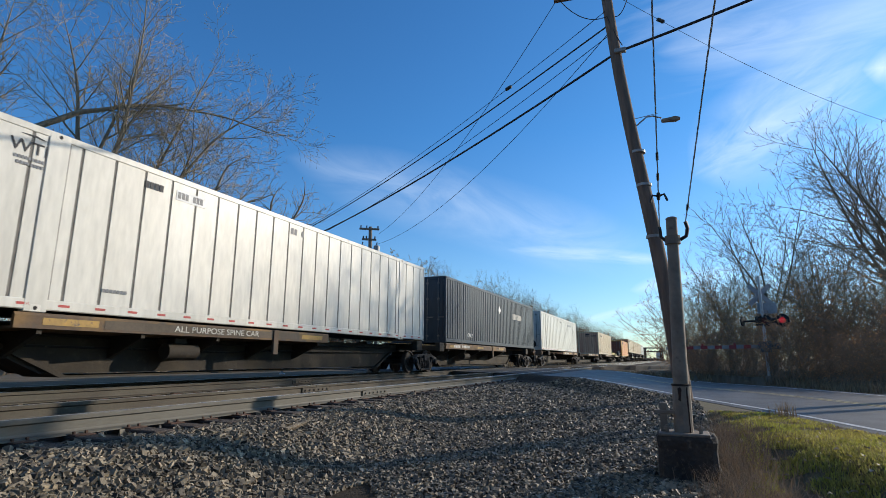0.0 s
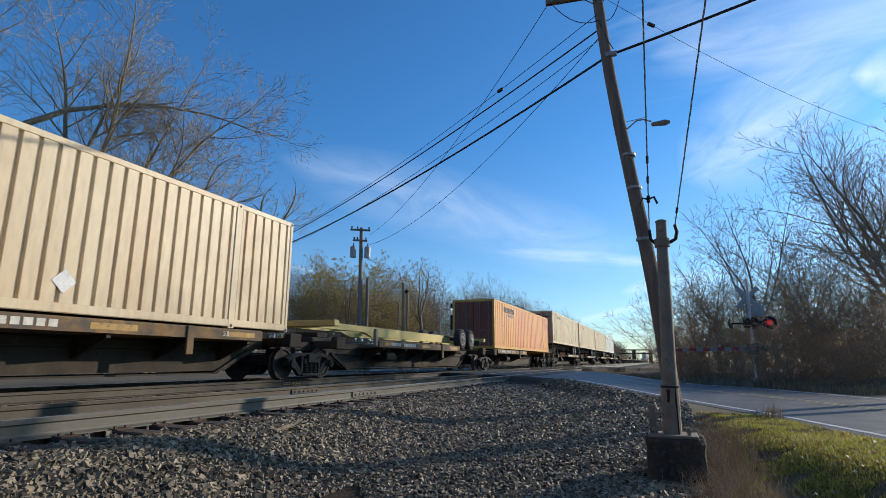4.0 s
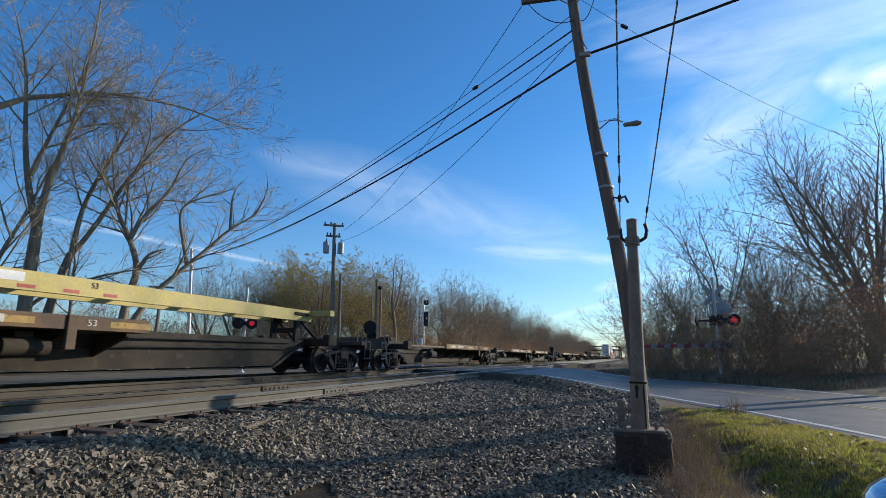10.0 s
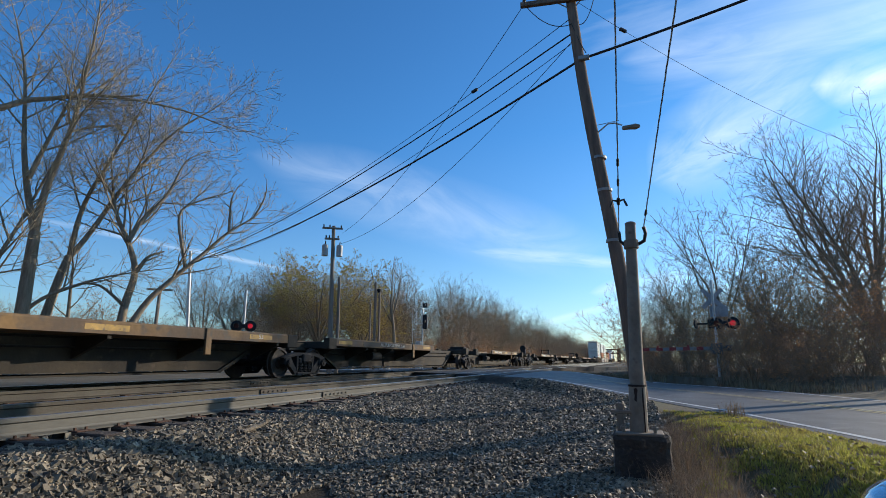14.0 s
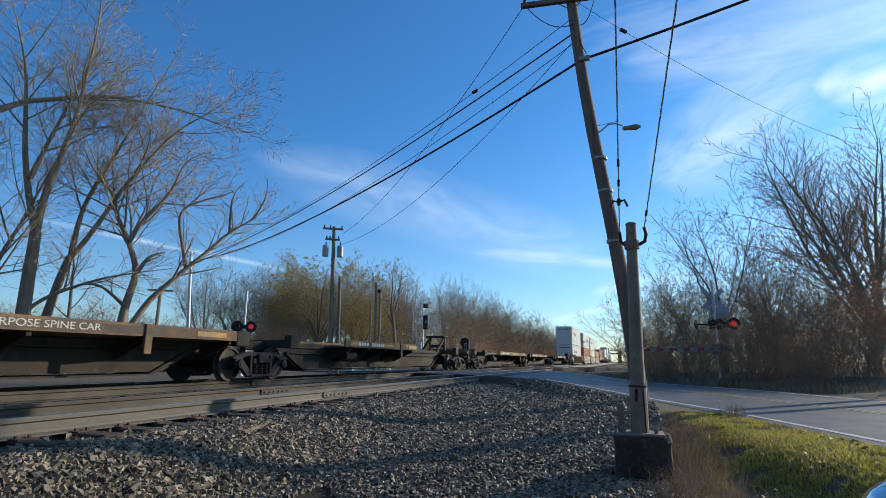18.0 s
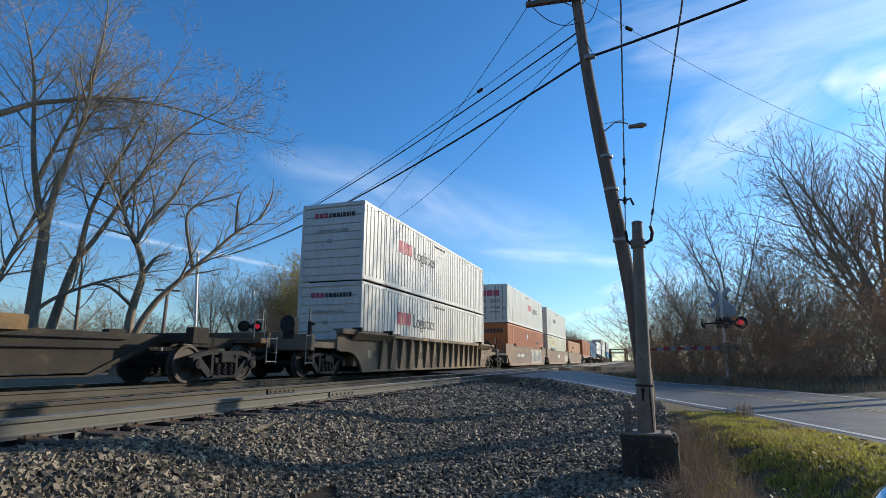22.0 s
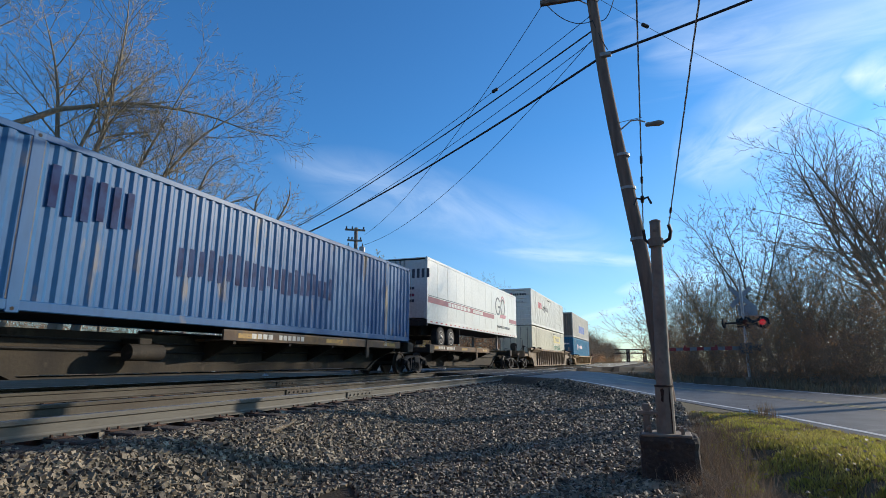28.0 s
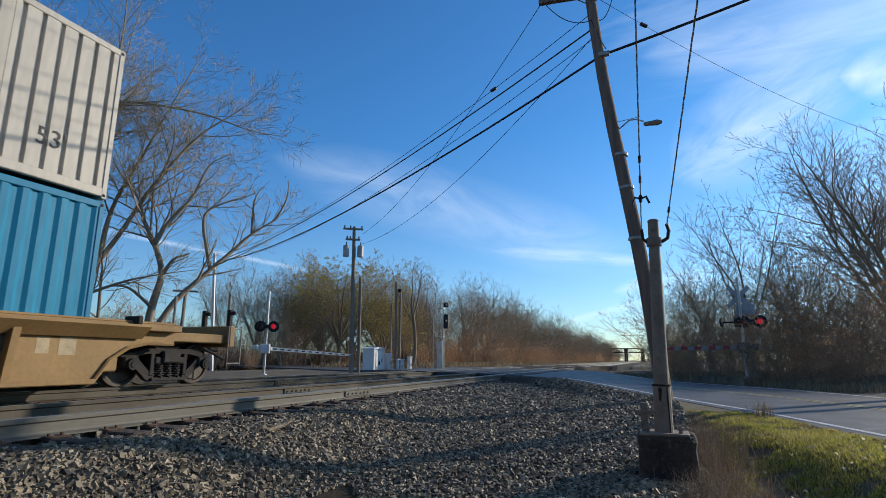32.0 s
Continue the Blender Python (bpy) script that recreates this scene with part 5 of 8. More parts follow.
def road_trailer(s0):
    v = thing("road_trailer", "white road trailer with a maroon stripe on a spine car", "trailer")
    L, z0, z1, hw = 16.1, 2.08, 4.95, 1.29
    for s in (1, -1):
        part("side_wall", Build().box(min(s * (hw - 0.03), s * hw), max(s * (hw - 0.03), s * hw), 0.05, L - 0.05, z0 + 0.2, z1 - 0.06), M_VAN, v)
        seam = Build()
        for k in range(1, 13):
            seam.box(min(s * hw, s * (hw + 0.004)), max(s * hw, s * (hw + 0.004)), k * L / 13 - 0.012, k * L / 13 + 0.012, z0 + 0.2, z1 - 0.08)
        part("seam", seam, M_VAN, v)
        part("top_rail", Build().box(min(s * (hw - 0.05), s * (hw + 0.012)), max(s * (hw - 0.05), s * (hw + 0.012)), 0.03, L - 0.03, z1 - 0.12, z1, 0.012), M_VAN, v)
        part("bottom_rail", Build().box(min(s * (hw - 0.05), s * (hw + 0.014)), max(s * (hw - 0.05), s * (hw + 0.014)), 0.03, L - 0.03, z0, z0 + 0.22, 0.012), M_VAN, v)
    part("roof", Build().box(-hw + 0.02, hw - 0.02, 0.05, L - 0.05, z1 - 0.05, z1 - 0.01), M_VAN, v)
    part("floor", Build().box(-hw + 0.05, hw - 0.05, 0.1, L - 0.1, z0 + 0.02, z0 + 0.18), M_BLACK, v)
    part("nose", Build().box(-hw + 0.02, hw - 0.02, L - 0.06, L, z0 + 0.1, z1 - 0.02, 0.015), M_VAN, v)
    for s in (-1, 1):
        d = part("door", Build().box(min(s * 0.02, s * 1.2), max(s * 0.02, s * 1.2), 0.0, 0.06, z0 + 0.22, z1 - 0.12, 0.012), M_VAN, v)
        part("lock_rod", Build().cyl((s * 0.2, -0.03, z0 + 0.1), (s * 0.2, -0.03, z1 - 0.1), 0.02, sides=8), M_HINGE, d)
        part("post", Build().box(min(s * 1.2, s * 1.3), max(s * 1.2, s * 1.3), 0.0, 0.1, z0, z1, 0.012), M_VAN, v)
    part("rear_sill", Build().box(-1.3, 1.3, -0.02, 0.14, z0 - 0.12, z0 + 0.18, 0.015), M_BLACK, v)
    X = hw + 0.005
    part("stripe", Build().box(X, X + 0.003, 0.15, 10.4, z0 + 0.90, z0 + 1.15), M_MAROON, v, "maroon stripe")
    part("stripe", Build().box(X, X + 0.003, 14.0, L - 0.15, z0 + 0.90, z0 + 1.15), M_MAROON, v, "maroon stripe")
    part("stripe", Build().box(X, X + 0.003, 0.15, 10.8, z0 + 1.19, z0 + 1.22), M_NAVY, v)
    part("stripe", Build().box(X, X + 0.003, 14.0, L - 0.15, z0 + 0.82, z0 + 0.85), M_NAVY, v)
    bars(v, X + 0.003, 2.6, z0 + 0.94, (0.16,) * 15 + (-0.4,) + (0.12,) * 10, 0.17, M_VAN, 0.35)
    # emblem: two rings and a slash
    def arc(y, z, ry, rz, a0, a1, wide, lift):
        b = Build()
        n = 28
        v, f = [], []
        for i in range(n + 1):
            q = radians(a0 + (a1 - a0) * i / n)
            w = wide * (0.55 + 0.45 * abs(math.cos(q)))
            for u in (-w, w):
                v.append((X + lift, y + (ry + u) * math.cos(q), z0 + z + (rz + u) * math.sin(q)))
        return b.add(v, [(2 * i, 2 * i + 1, 2 * i + 3, 2 * i + 2) for i in range(n)])

    part("emblem", arc(11.3, 1.75, 0.5, 0.5, 40, 360, 0.09, 0.005).box(X + 0.004, X + 0.006, 11.3, 11.85, z0 + 1.66, z0 + 1.78), M_NAVY, v, "dark open ring emblem")
    part("emblem", arc(12.45, 1.75, 0.42, 0.5, 0, 360, 0.09, 0.005), M_NAVY, v, "dark ring emblem")
    part("emblem", arc(12.45, 1.95, 0.46, 0.5, 15, 165, 0.07, 0.003), M_ROSE, v, "pale red swoosh")
    part("emblem", Build().prism(((11.7, z0 + 1.08), (13.0, z0 + 1.08), (13.25, z0 + 1.3), (11.9, z0 + 1.3)), 0, X + 0.002, X + 0.008), M_ROSE, v, "pale red panel")
    letters("writing", "TRANSPORTATION SERVICES", 0.22, M_NAVY, v, on_side(X + 0.003, 12.6, z0 + 0.5), wide=1.1)
    for z, m in ((1.95, M_NAVY), (1.45, M_NAVY), (1.15, M_MAROON), (0.9, M_NAVY)):
        end_bars(v, -1.05, z0 + z, (0.13,) * 5 + (-0.15,) + (0.13,) * 5, 0.12 if z < 1.9 else 0.4, m)
    tape = Build()
    for q in range(26):
        tape.box(X + 0.010, X + 0.013, 0.4 + q * 0.6, 0.62 + q * 0.6, z0 + 0.06, z0 + 0.11)
    part("marker", tape, M_RED, v, "red and white reflective tape")
    running_gear(v, (2.0, 3.3), 1.56, z0 + 0.05)
    legs = Build()
    for x in (-0.8, 0.8):
        legs.box(x - 0.06, x + 0.06, 12.6, 12.74, z0 - 0.85, z0 + 0.05, 0.01).box(x - 0.14, x + 0.14, 12.5, 12.84, z0 - 0.9, z0 - 0.84, 0.01)
    part("landing_leg", legs, M_STEP, v)
    v.matrix_basis = pose(TRACK_FAR, s0, 0)
    return rolling(v, s0)


road_trailer(553.0)
k = container(M_OFFWHITE, "cream-white ribbed container with a yellow panel and green lettering", 574.1, LOW, DOMESTIC, "doors")
hauler_marks(k, 9.75, 3.6)
logistics(574.1, LOW + 2.95, y=2.95)
k = container(M_TEAL, "teal blue corrugated container with white lettering", 597.2, LOW, CORRUGATED, "upright", end_paint=mat("dull teal end paint", (0.012, 0.10, 0.19), 0.5, other=(0.015, 0.12, 0.21), fine=10, coarse=1.0, bump=0.05))
bars(k, S, 3.55, 1.5, (0.5,), 0.7, M_PLACARD, 0.2, label="white round emblem")
bars(k, S, 4.6, 1.72, (0.22, -0.02, 0.24, -0.1, 0.24, 0.26, 0.24, 0.08, 0.24, 0.24, 0.26, 0.24), 0.36, M_PLACARD, 0.25, label="white block lettering")
end_bars(k, -0.6, 2.1, (0.12,) * 9, 0.16, M_PLACARD)
letters("writing", "53", 0.3, M_PLACARD, k, on_end(0.35, -0.006, 0.9))
k = container(M_GREYWHITE, "grey-white ribbed container with blue lettering", 597.2, LOW + 2.95, DOMESTIC, "upright", end_paint=mat("dark brown end paint", (0.24, 0.19, 0.14), 0.7, other=(0.15, 0.12, 0.09), fine=10, coarse=1.0, bump=0.05, stretch=(1, 1, 0.3)))
bars(k, S, 5.5, 0.72, (1.1, 0.85, 0.5, 0.75, 0.85, 0.85), 0.9, M_BLUEMARK, 0.15, label="large blue lettering")
letters("writing", "53'", 0.42, M_DARKMARK, k, on_side(S, 15.1, 0.73))

# marks and graffiti on the smooth well car
X = 1.376
part("mark", Build().box(X, X + 0.004, 4.7, 8.3, 0.72, 1.08), M_PATCH, trio)
bars(trio, X + 0.004, 4.85, 0.77, (0.22, 0.22, 0.22, 0.22, -0.1, 0.22, 0.22, 0.22, 0.22, 0.22, 0.22), 0.27, M_STENCIL, 0.2)
M_GRAF = mat("pale blue graffiti", (0.11, 0.16, 0.20), 0.7, other=(0.20, 0.26, 0.28), fine=14, coarse=2, bump=0.05)
M_GRAF2 = mat("pale yellow graffiti", (0.55, 0.50, 0.34), 0.7, other=(0.38, 0.36, 0.28), fine=14, coarse=2, bump=0.05)
M_GRAFINK = mat("dark blue graffiti fill", (0.03, 0.05, 0.08), 0.7, other=(0.07, 0.10, 0.13), fine=14, coarse=2, bump=0.05)
random.seed(12)
y = 10.7
for q in range(4):
    w = 1.35
    part("graffiti", Build().prism([(y + w * a, 0.86 + 0.62 * b + rnd(-0.05, 0.05)) for a, b in ((-0.06, 0.9), (0.1, -0.9), (0.5, -1.0), (0.98, -0.85), (1.03, 0.95), (0.5, 1.05))], 0, X, X + 0.002), M_GRAF2, trio, "pale outlined graffiti shape")
    for a, c in ((0.06, 0.2), (0.32, -0.12), (0.55, 0.2), (0.8, -0.14)):
        k0 = y + w * a
        part("graffiti", Build().prism([(k0, 0.36 + rnd(0, 0.1)), (k0 + 0.17, 0.36 + rnd(0, 0.1)), (k0 + 0.17 + c, 1.36 + rnd(0, 0.06)), (k0 + c - 0.03, 1.36)], 0, X + 0.002, X + 0.005), M_GRAFINK if c > 0 else M_GRAF, trio, "dark blue graffiti stroke")
    y += w + 0.05
y = 35.0
for q in range(5):
    w = rnd(0.3, 0.5)
    part("graffiti", Build().prism([(y + w * math.cos(u) * rnd(0.8, 1.1), 0.75 + 0.5 * math.sin(u) * rnd(0.7, 1.1)) for u in [i * 0.7 for i in range(9)]], 0, X, X + 0.003), M_GRAF2, trio, "pale yellow graffiti shape")
    y += w * 1.7
refl_b = Build().box(X, X + 0.004, 0, 0.42, 1.28, 1.37).mesh("reflector", M_REFL)
for q in range(18):
    part("reflector", refl_b, None, trio, at=pose(0, 3.0 + q * 2.9, 0))
part("mark", Build().box(X, X + 0.004, 27.76, 30.37, 0.72, 1.3), M_PATCH, trio)
bars(trio, X + 0.004, 28.0, 0.8, (0.55, 0.55, 0.75), 0.42, M_STENCIL, 0.2)

# ---- poles, wires and signals ----
M_POLE = mat("weathered pole timber", (0.26, 0.17, 0.12), 0.9, other=(0.14, 0.10, 0.075), fine=20, coarse=2, bump=0.7, stretch=(6, 6, 0.5))
M_POST = mat("galvanised grey post", (0.31, 0.25, 0.19), 0.8, 0.0, other=(0.20, 0.155, 0.115), fine=20, coarse=3, bump=0.2, dirt=(0.15, 0.11, 0.08), dirt_at=0.62)
M_CONC = mat("dark old concrete", (0.085, 0.066, 0.05), 0.95, other=(0.045, 0.036, 0.03), fine=22, coarse=5, bump=1.0, dirt=(0.14, 0.11, 0.08), dirt_at=0.58)
M_WIRE = mat("black cable", (0.025, 0.025, 0.027), 0.7, fine=20, coarse=3, bump=0.0)
M_STRAND = mat("steel strand", (0.42, 0.40, 0.37), 0.55, 0.3, fine=80, coarse=3, bump=0.2)
M_SIGBLACK = mat("signal black", (0.02, 0.02, 0.022), 0.6, fine=20, coarse=3, bump=0.05)
M_ALU = mat("aluminium mast", (0.55, 0.55, 0.54), 0.45, 0.6, other=(0.42, 0.42, 0.41), fine=20, coarse=3, bump=0.05)
M_REDLAMP = mat("red lamp lit", (0.4, 0.01, 0.01), 0.3, emit=(1.0, 0.03, 0.07, 0.35), bump=0)
M_REDDARK = mat("red lamp unlit", (0.10, 0.012, 0.012), 0.3, bump=0)

PB, PT = Vector((0.17, 12.5, -0.45)), Vector((-0.92, 12.46, 9.8))
pole = thing("utility_pole", "leaning weathered wooden utility pole by the road", "utility pole")
path = [PB + (PT - PB) * i / 8 + Vector((0.05 * math.sin(i * 0.8), 0, 0)) for i in range(9)]
part("shaft", Build().tube(path, [0.168 - 0.046 * i / 8 for i in range(9)], 14), M_POLE, pole, smooth=True)


def up(t, dx=0.0, dy=0.0):
    p = PB + (PT - PB) * ((t - PB.z) / (PT.z - PB.z))
    return Vector((p.x + dx, p.y + dy, t))


# street lamp on a curved arm
arm = Build().tube([up(5.85, 0.1), up(6.03, 0.35), up(6.03, 0.5), up(5.95, 0.66)], 0.018, 8).tube([up(6.03, 0.1), up(6.08, 0.6)], 0.008, 5)
lamp = part("lamp_arm", arm, M_ALU, pole)
h = up(5.88, 0.72)
part("lamp_head", Build().lathe(((-0.08, 0.03), (-0.05, 0.05), (0.08, 0.055), (0.22, 0.07), (0.32, 0.03)), tuple(h), 0, 12), M_POST, pole, "grey street lamp head", smooth=True)
# cross arms
for z in (9.42,):
    if z > 9:
        a = part("cross_arm", Build().box(-1.25, 0.9, -0.06, 0.06, -0.06, 0.06, 0.01), M_POLE, pole, at=Matrix.Translation(up(z, 0.0, -0.15)) @ pose(0, 0, 0, 0, 0, 6))
        for x in (-1.15, -0.5, 0.55, 0.85):
            part("insulator", Build().lathe(((0, 0.02), (0.06, 0.05), (0.1, 0.035), (0.14, 0.05), (0.17, 0.02)), (x, 0, 0.06), 2, 10), M_SIGBLACK, a)
part("brace", Build().tube([up(9.2), up(9.7, -0.7, -0.15)], 0.015, 5).tube([up(9.2), up(9.7, 0.6, -0.15)], 0.015, 5), M_STRAND, pole)


for p, q, drop in ((up(9.4, -1.1, -0.2), up(8.75, -0.08, -0.1), 0.25), (up(9.35, 0.55, -0.1), up(8.7, 0.1, -0.1), 0.2), (up(8.75, -0.08, -0.12), up(7.9, 0.14, -0.1), 0.05)):
    part("jumper", Build().tube([p.lerp(q, i / 8) - Vector((0, 0, drop * 4 * (i / 8) * (1 - i / 8))) for i in range(9)], 0.011, 5), M_WIRE, pole, "loose jumper wire")
part("bracket", Build().box(-0.06, 0.2, -0.2, -0.08, -0.05, 0.05, 0.01), M_STRAND, pole, "cable bracket", Matrix.Translation(up(7.75)))
for z in (3.2, 4.4, 5.2):
    part("band", Build().lathe(((-0.03, 0.155), (-0.03, 0.165), (0.03, 0.165), (0.03, 0.155)), tuple(up(z, 0.02)), 2, 14), M_STRAND, pole, "steel band")


def span(name, p, q, sag, r, material, label, n=24, cat="wire"):
    p, q = Vector(p), Vector(q)
    pts = [p + (q - p) * i / n - Vector((0, 0, sag * 4 * (i / n) * (1 - i / n))) for i in range(n + 1)]
    return solo(name, Build().tube(pts, r, 5), material, label, cat, "overhead wires")


PE = Vector((-29.4, 30.3, 7.46))
span("power_cable", up(7.75, 0, -0.1), PE, 0.9, 0.03, M_WIRE, "thick black cable between two poles")
span("power_cable", up(8.55, 0, -0.1), PE + Vector((0, 0, 0.1)), 0.75, 0.02, M_WIRE, "black wire between two poles")
span("power_cable", up(7.75, 0, -0.1), (12.0, 9.8, 9.7), 0.25, 0.034, M_WIRE, "thick black cable running on over the road")
for k, (p, q, sag) in enumerate(((up(9.5, -1.15, -0.2), (-14.5, 25.35, 7.3), 0.75), (up(8.4, 0, -0.1), (-14.55, 25.3, 6.7), 0.9),
                                 (up(8.3, 0, -0.1), PE + Vector((0.2, 0.2, 0.2)), 1.25), (up(8.9, -0.1, -0.1), PE + Vector((0, 0, 0.6)), 1.1))):
    span("telephone_wire", p, q, sag, 0.009, M_WIRE, "thin wire strung between poles")
span("telephone_wire", up(9.45, 0.1), (10.98, 26.1, 9.05), 0.6, 0.006, M_WIRE, "thin wire strung over the road")
for (a0, a1, sh, s) in ((up(9.45, 0.1), Vector((10.98, 26.1, 9.05)), 0.095, 0.6), (up(8.9, -0.1, -0.1), PE + Vector((0, 0, 0.6)), 0.105, 1.1)):
    c = a0.lerp(a1, sh) - Vector((0, 0, s * 4 * sh * (1 - sh)))
    d = (a1 - a0).normalized()
    solo("wire_damper", Build().tube([c - d * 0.11, c - d * 0.1, c + d * 0.1, c + d * 0.11], [0.02, 0.05, 0.05, 0.02], 8), M_SIGBLACK, "small dark weight on a wire", "wire weight")

# old grey post on a concrete base, with two strands rising from its collar
post = thing("guy_post", "grey steel stub post on a dark concrete base", "post")
PX, PY = 0.05, 6.9
NEARER = Matrix.Translation(EYE) @ Matrix.Scale(0.9, 4) @ Matrix.Translation(-Vector(EYE))
post.matrix_basis = NEARER
rough = random.Random(4)
RINGS = ((-1.0, 1.05), (-0.8, 1.02), (-0.6, 1.0), (-0.42, 0.99), (-0.33, 1.03), (-0.29, 0.98), (-0.272, 0.86))
base_v = []
for z, k in RINGS:
    for i in range(36):
        q = i * math.pi / 18
        sq = 0.33 / max(abs(math.cos(q)), abs(math.sin(q)), 0.80) * 0.93
        sq *= k * (1 + 0.05 * noise.noise((3 * math.cos(q), 3 * math.sin(q), 4 * z))) + rough.uniform(-0.014, 0.014)
        base_v.append((PX + 0.02 + sq * math.cos(q), PY + 0.1 + sq * math.sin(q), z + rough.uniform(-0.012, 0.012)))
m = len(RINGS)
base_f = [(a * 36 + i, a * 36 + (i + 1) % 36, a * 36 + 36 + (i + 1) % 36, a * 36 + 36 + i) for a in range(m - 1) for i in range(36)]
part("base", Build().add(base_v, base_f + [tuple(range(m * 36 - 36, m * 36))]), M_CONC, post, "crumbling dark concrete base")
part("shaft", Build().tube([(PX - 0.0, PY, -0.28), (PX + 0.01, PY, 0.25), (PX + 0.05, PY, 2.2)], [0.088, 0.083, 0.062], 16), M_POST, post, smooth=True)
part("shell", Build().tube([(PX, PY, -0.27), (PX + 0.008, PY, 0.26)], [0.102, 0.096], 16), M_POST, post, "stained lower sleeve")
M_HOLE = mat("rusted hollow", (0.03, 0.02, 0.015), 0.95, other=(0.06, 0.03, 0.02), fine=40, coarse=9, bump=0.6)
part("stain", Build().prism([(PX - 0.02 + a, b) for a, b in ((-0.012, 0.1), (0.012, 0.08), (0.02, 0.16), (0.03, 0.21), (0.014, 0.24), (-0.014, 0.22), (-0.006, 0.15))], 1, PY - 0.1005, PY - 0.097), M_HOLE, post, "rusted hole in the sleeve")
part("stain", Build().prism([(PX + a, b) for a, b in ((0.062, -0.26), (0.075, -0.26), (0.072, 0.0), (0.066, 0.24), (0.058, 0.24), (0.05, 0.1), (0.06, 0.0))], 1, PY - 0.083, PY - 0.064), M_HOLE, post, "dark seam split open by rust")
part("ring", Build().lathe(((-0.012, 0.099), (-0.008, 0.104), (0.008, 0.104), (0.012, 0.09)), (PX + 0.008, PY, 0.26), 2, 18), M_HOLE, post, "rusted rim of the sleeve")
for dx in (-0.17, 0.17):
    part("bolt", Build().cyl((PX + dx, PY - 0.12, -0.3), (PX + dx, PY - 0.12, -0.17), 0.02, sides=6).cyl((PX + dx, PY - 0.12, -0.22), (PX + dx, PY - 0.12, -0.19), 0.04, sides=6), M_POST, post)
part("flange", Build().box(PX - 0.26, PX + 0.26, PY - 0.2, PY + 0.2, -0.285, -0.255, 0.008), M_POST, post)
part("collar", Build().lathe(((-0.05, 0.07), (-0.05, 0.088), (0.05, 0.088), (0.05, 0.07)), (PX + 0.045, PY, 1.95), 2, 16), M_POST, post)
part("bracket", Build().box(PX - 0.24, PX - 0.16, PY - 0.05, PY, -0.27, 0.06, 0.008).box(PX - 0.3, PX + 0.05, PY - 0.06, PY, -0.06, -0.02, 0.006), M_POST, post)
part("cap", Build().lathe(((0, 0.064), (0.02, 0.067), (0.035, 0.045)), (PX + 0.05, PY, 2.2), 2, 16), M_POST, post)
hook = Build().tube([(PX + 0.13, PY, 1.95), (PX + 0.2, PY, 1.99), (PX + 0.22, PY - 0.02, 2.08), (PX + 0.2, PY - 0.04, 2.16)], 0.022, 6)
hook.tube([(PX - 0.03, PY, 1.95), (PX - 0.08, PY, 2.0), (PX - 0.09, PY - 0.03, 2.12)], 0.02, 6)
part("hook", hook, M_SIGBLACK, post)
for p, q in (((PX - 0.09, PY - 0.03, 2.1), Vector((0.05, 4.0, 3.29))), ((PX + 0.2, PY - 0.04, 2.14), Vector((0.48, 3.97, 3.16)))):
    p = Vector(p)
    g = thing("guy_strand", "twisted steel guy strand rising from the grey post", "guy wire", "guy strands")
    e = p + (q - p) * 3.6
    b2 = Build()
    n = 120
    d = (e - p)
    u = d.normalized().orthogonal()
    w = d.normalized().cross(u)
    for ph in (0, 2.1, 4.2):
        b2.tube([p + d * i / n + (u * math.cos(i * 0.9 + ph) + w * math.sin(i * 0.9 + ph)) * 0.0035 for i in range(n + 1)], 0.0036, 4)
    g.matrix_basis = NEARER
    part("strand", b2, M_STRAND, g)
    for f in (0.056, 0.086, 0.115) if q.x < 0.3 else (0.03,):
        c = p + d * f
        big = f == 0.056
        cl = Build().tube([c - d.normalized() * 0.05, c + d.normalized() * 0.05], 0.02 if big else 0.014, 6)
        if big:
            cl.tube([c, c + Vector((0.06, 0, 0.02)), c + Vector((0.09, 0, -0.06))], 0.014, 5).tube([c, c + Vector((-0.06, 0, 0.02)), c + Vector((-0.09, 0, -0.06))], 0.014, 5)
        part("clamp", cl, M_SIGBLACK, g)


# crossing signals with gates
M_GATEW = mat("white gate paint", (0.72, 0.72, 0.70), 0.5, other=(0.6, 0.6, 0.58), fine=20, coarse=3, bump=0.05)
# the white again, darkened: the right arm's shade is in the colour
M_GATESHADE = mat("shaded white gate paint", (0.30, 0.29, 0.28), 0.6, other=(0.22, 0.21, 0.2), fine=20, coarse=3, bump=0.05)
M_GATER = mat("red gate stripe", (0.45, 0.06, 0.05), 0.5, other=(0.36, 0.07, 0.06), fine=20, coarse=3, bump=0.05)
M_DULLBOX = mat("grey machine housing", (0.13, 0.13, 0.13), 0.6, fine=20, coarse=3, bump=0.05)
M_SIGN = mat("sign aluminium back", (0.42, 0.42, 0.42), 0.6, 0.1, fine=20, coarse=3, bump=0.03)


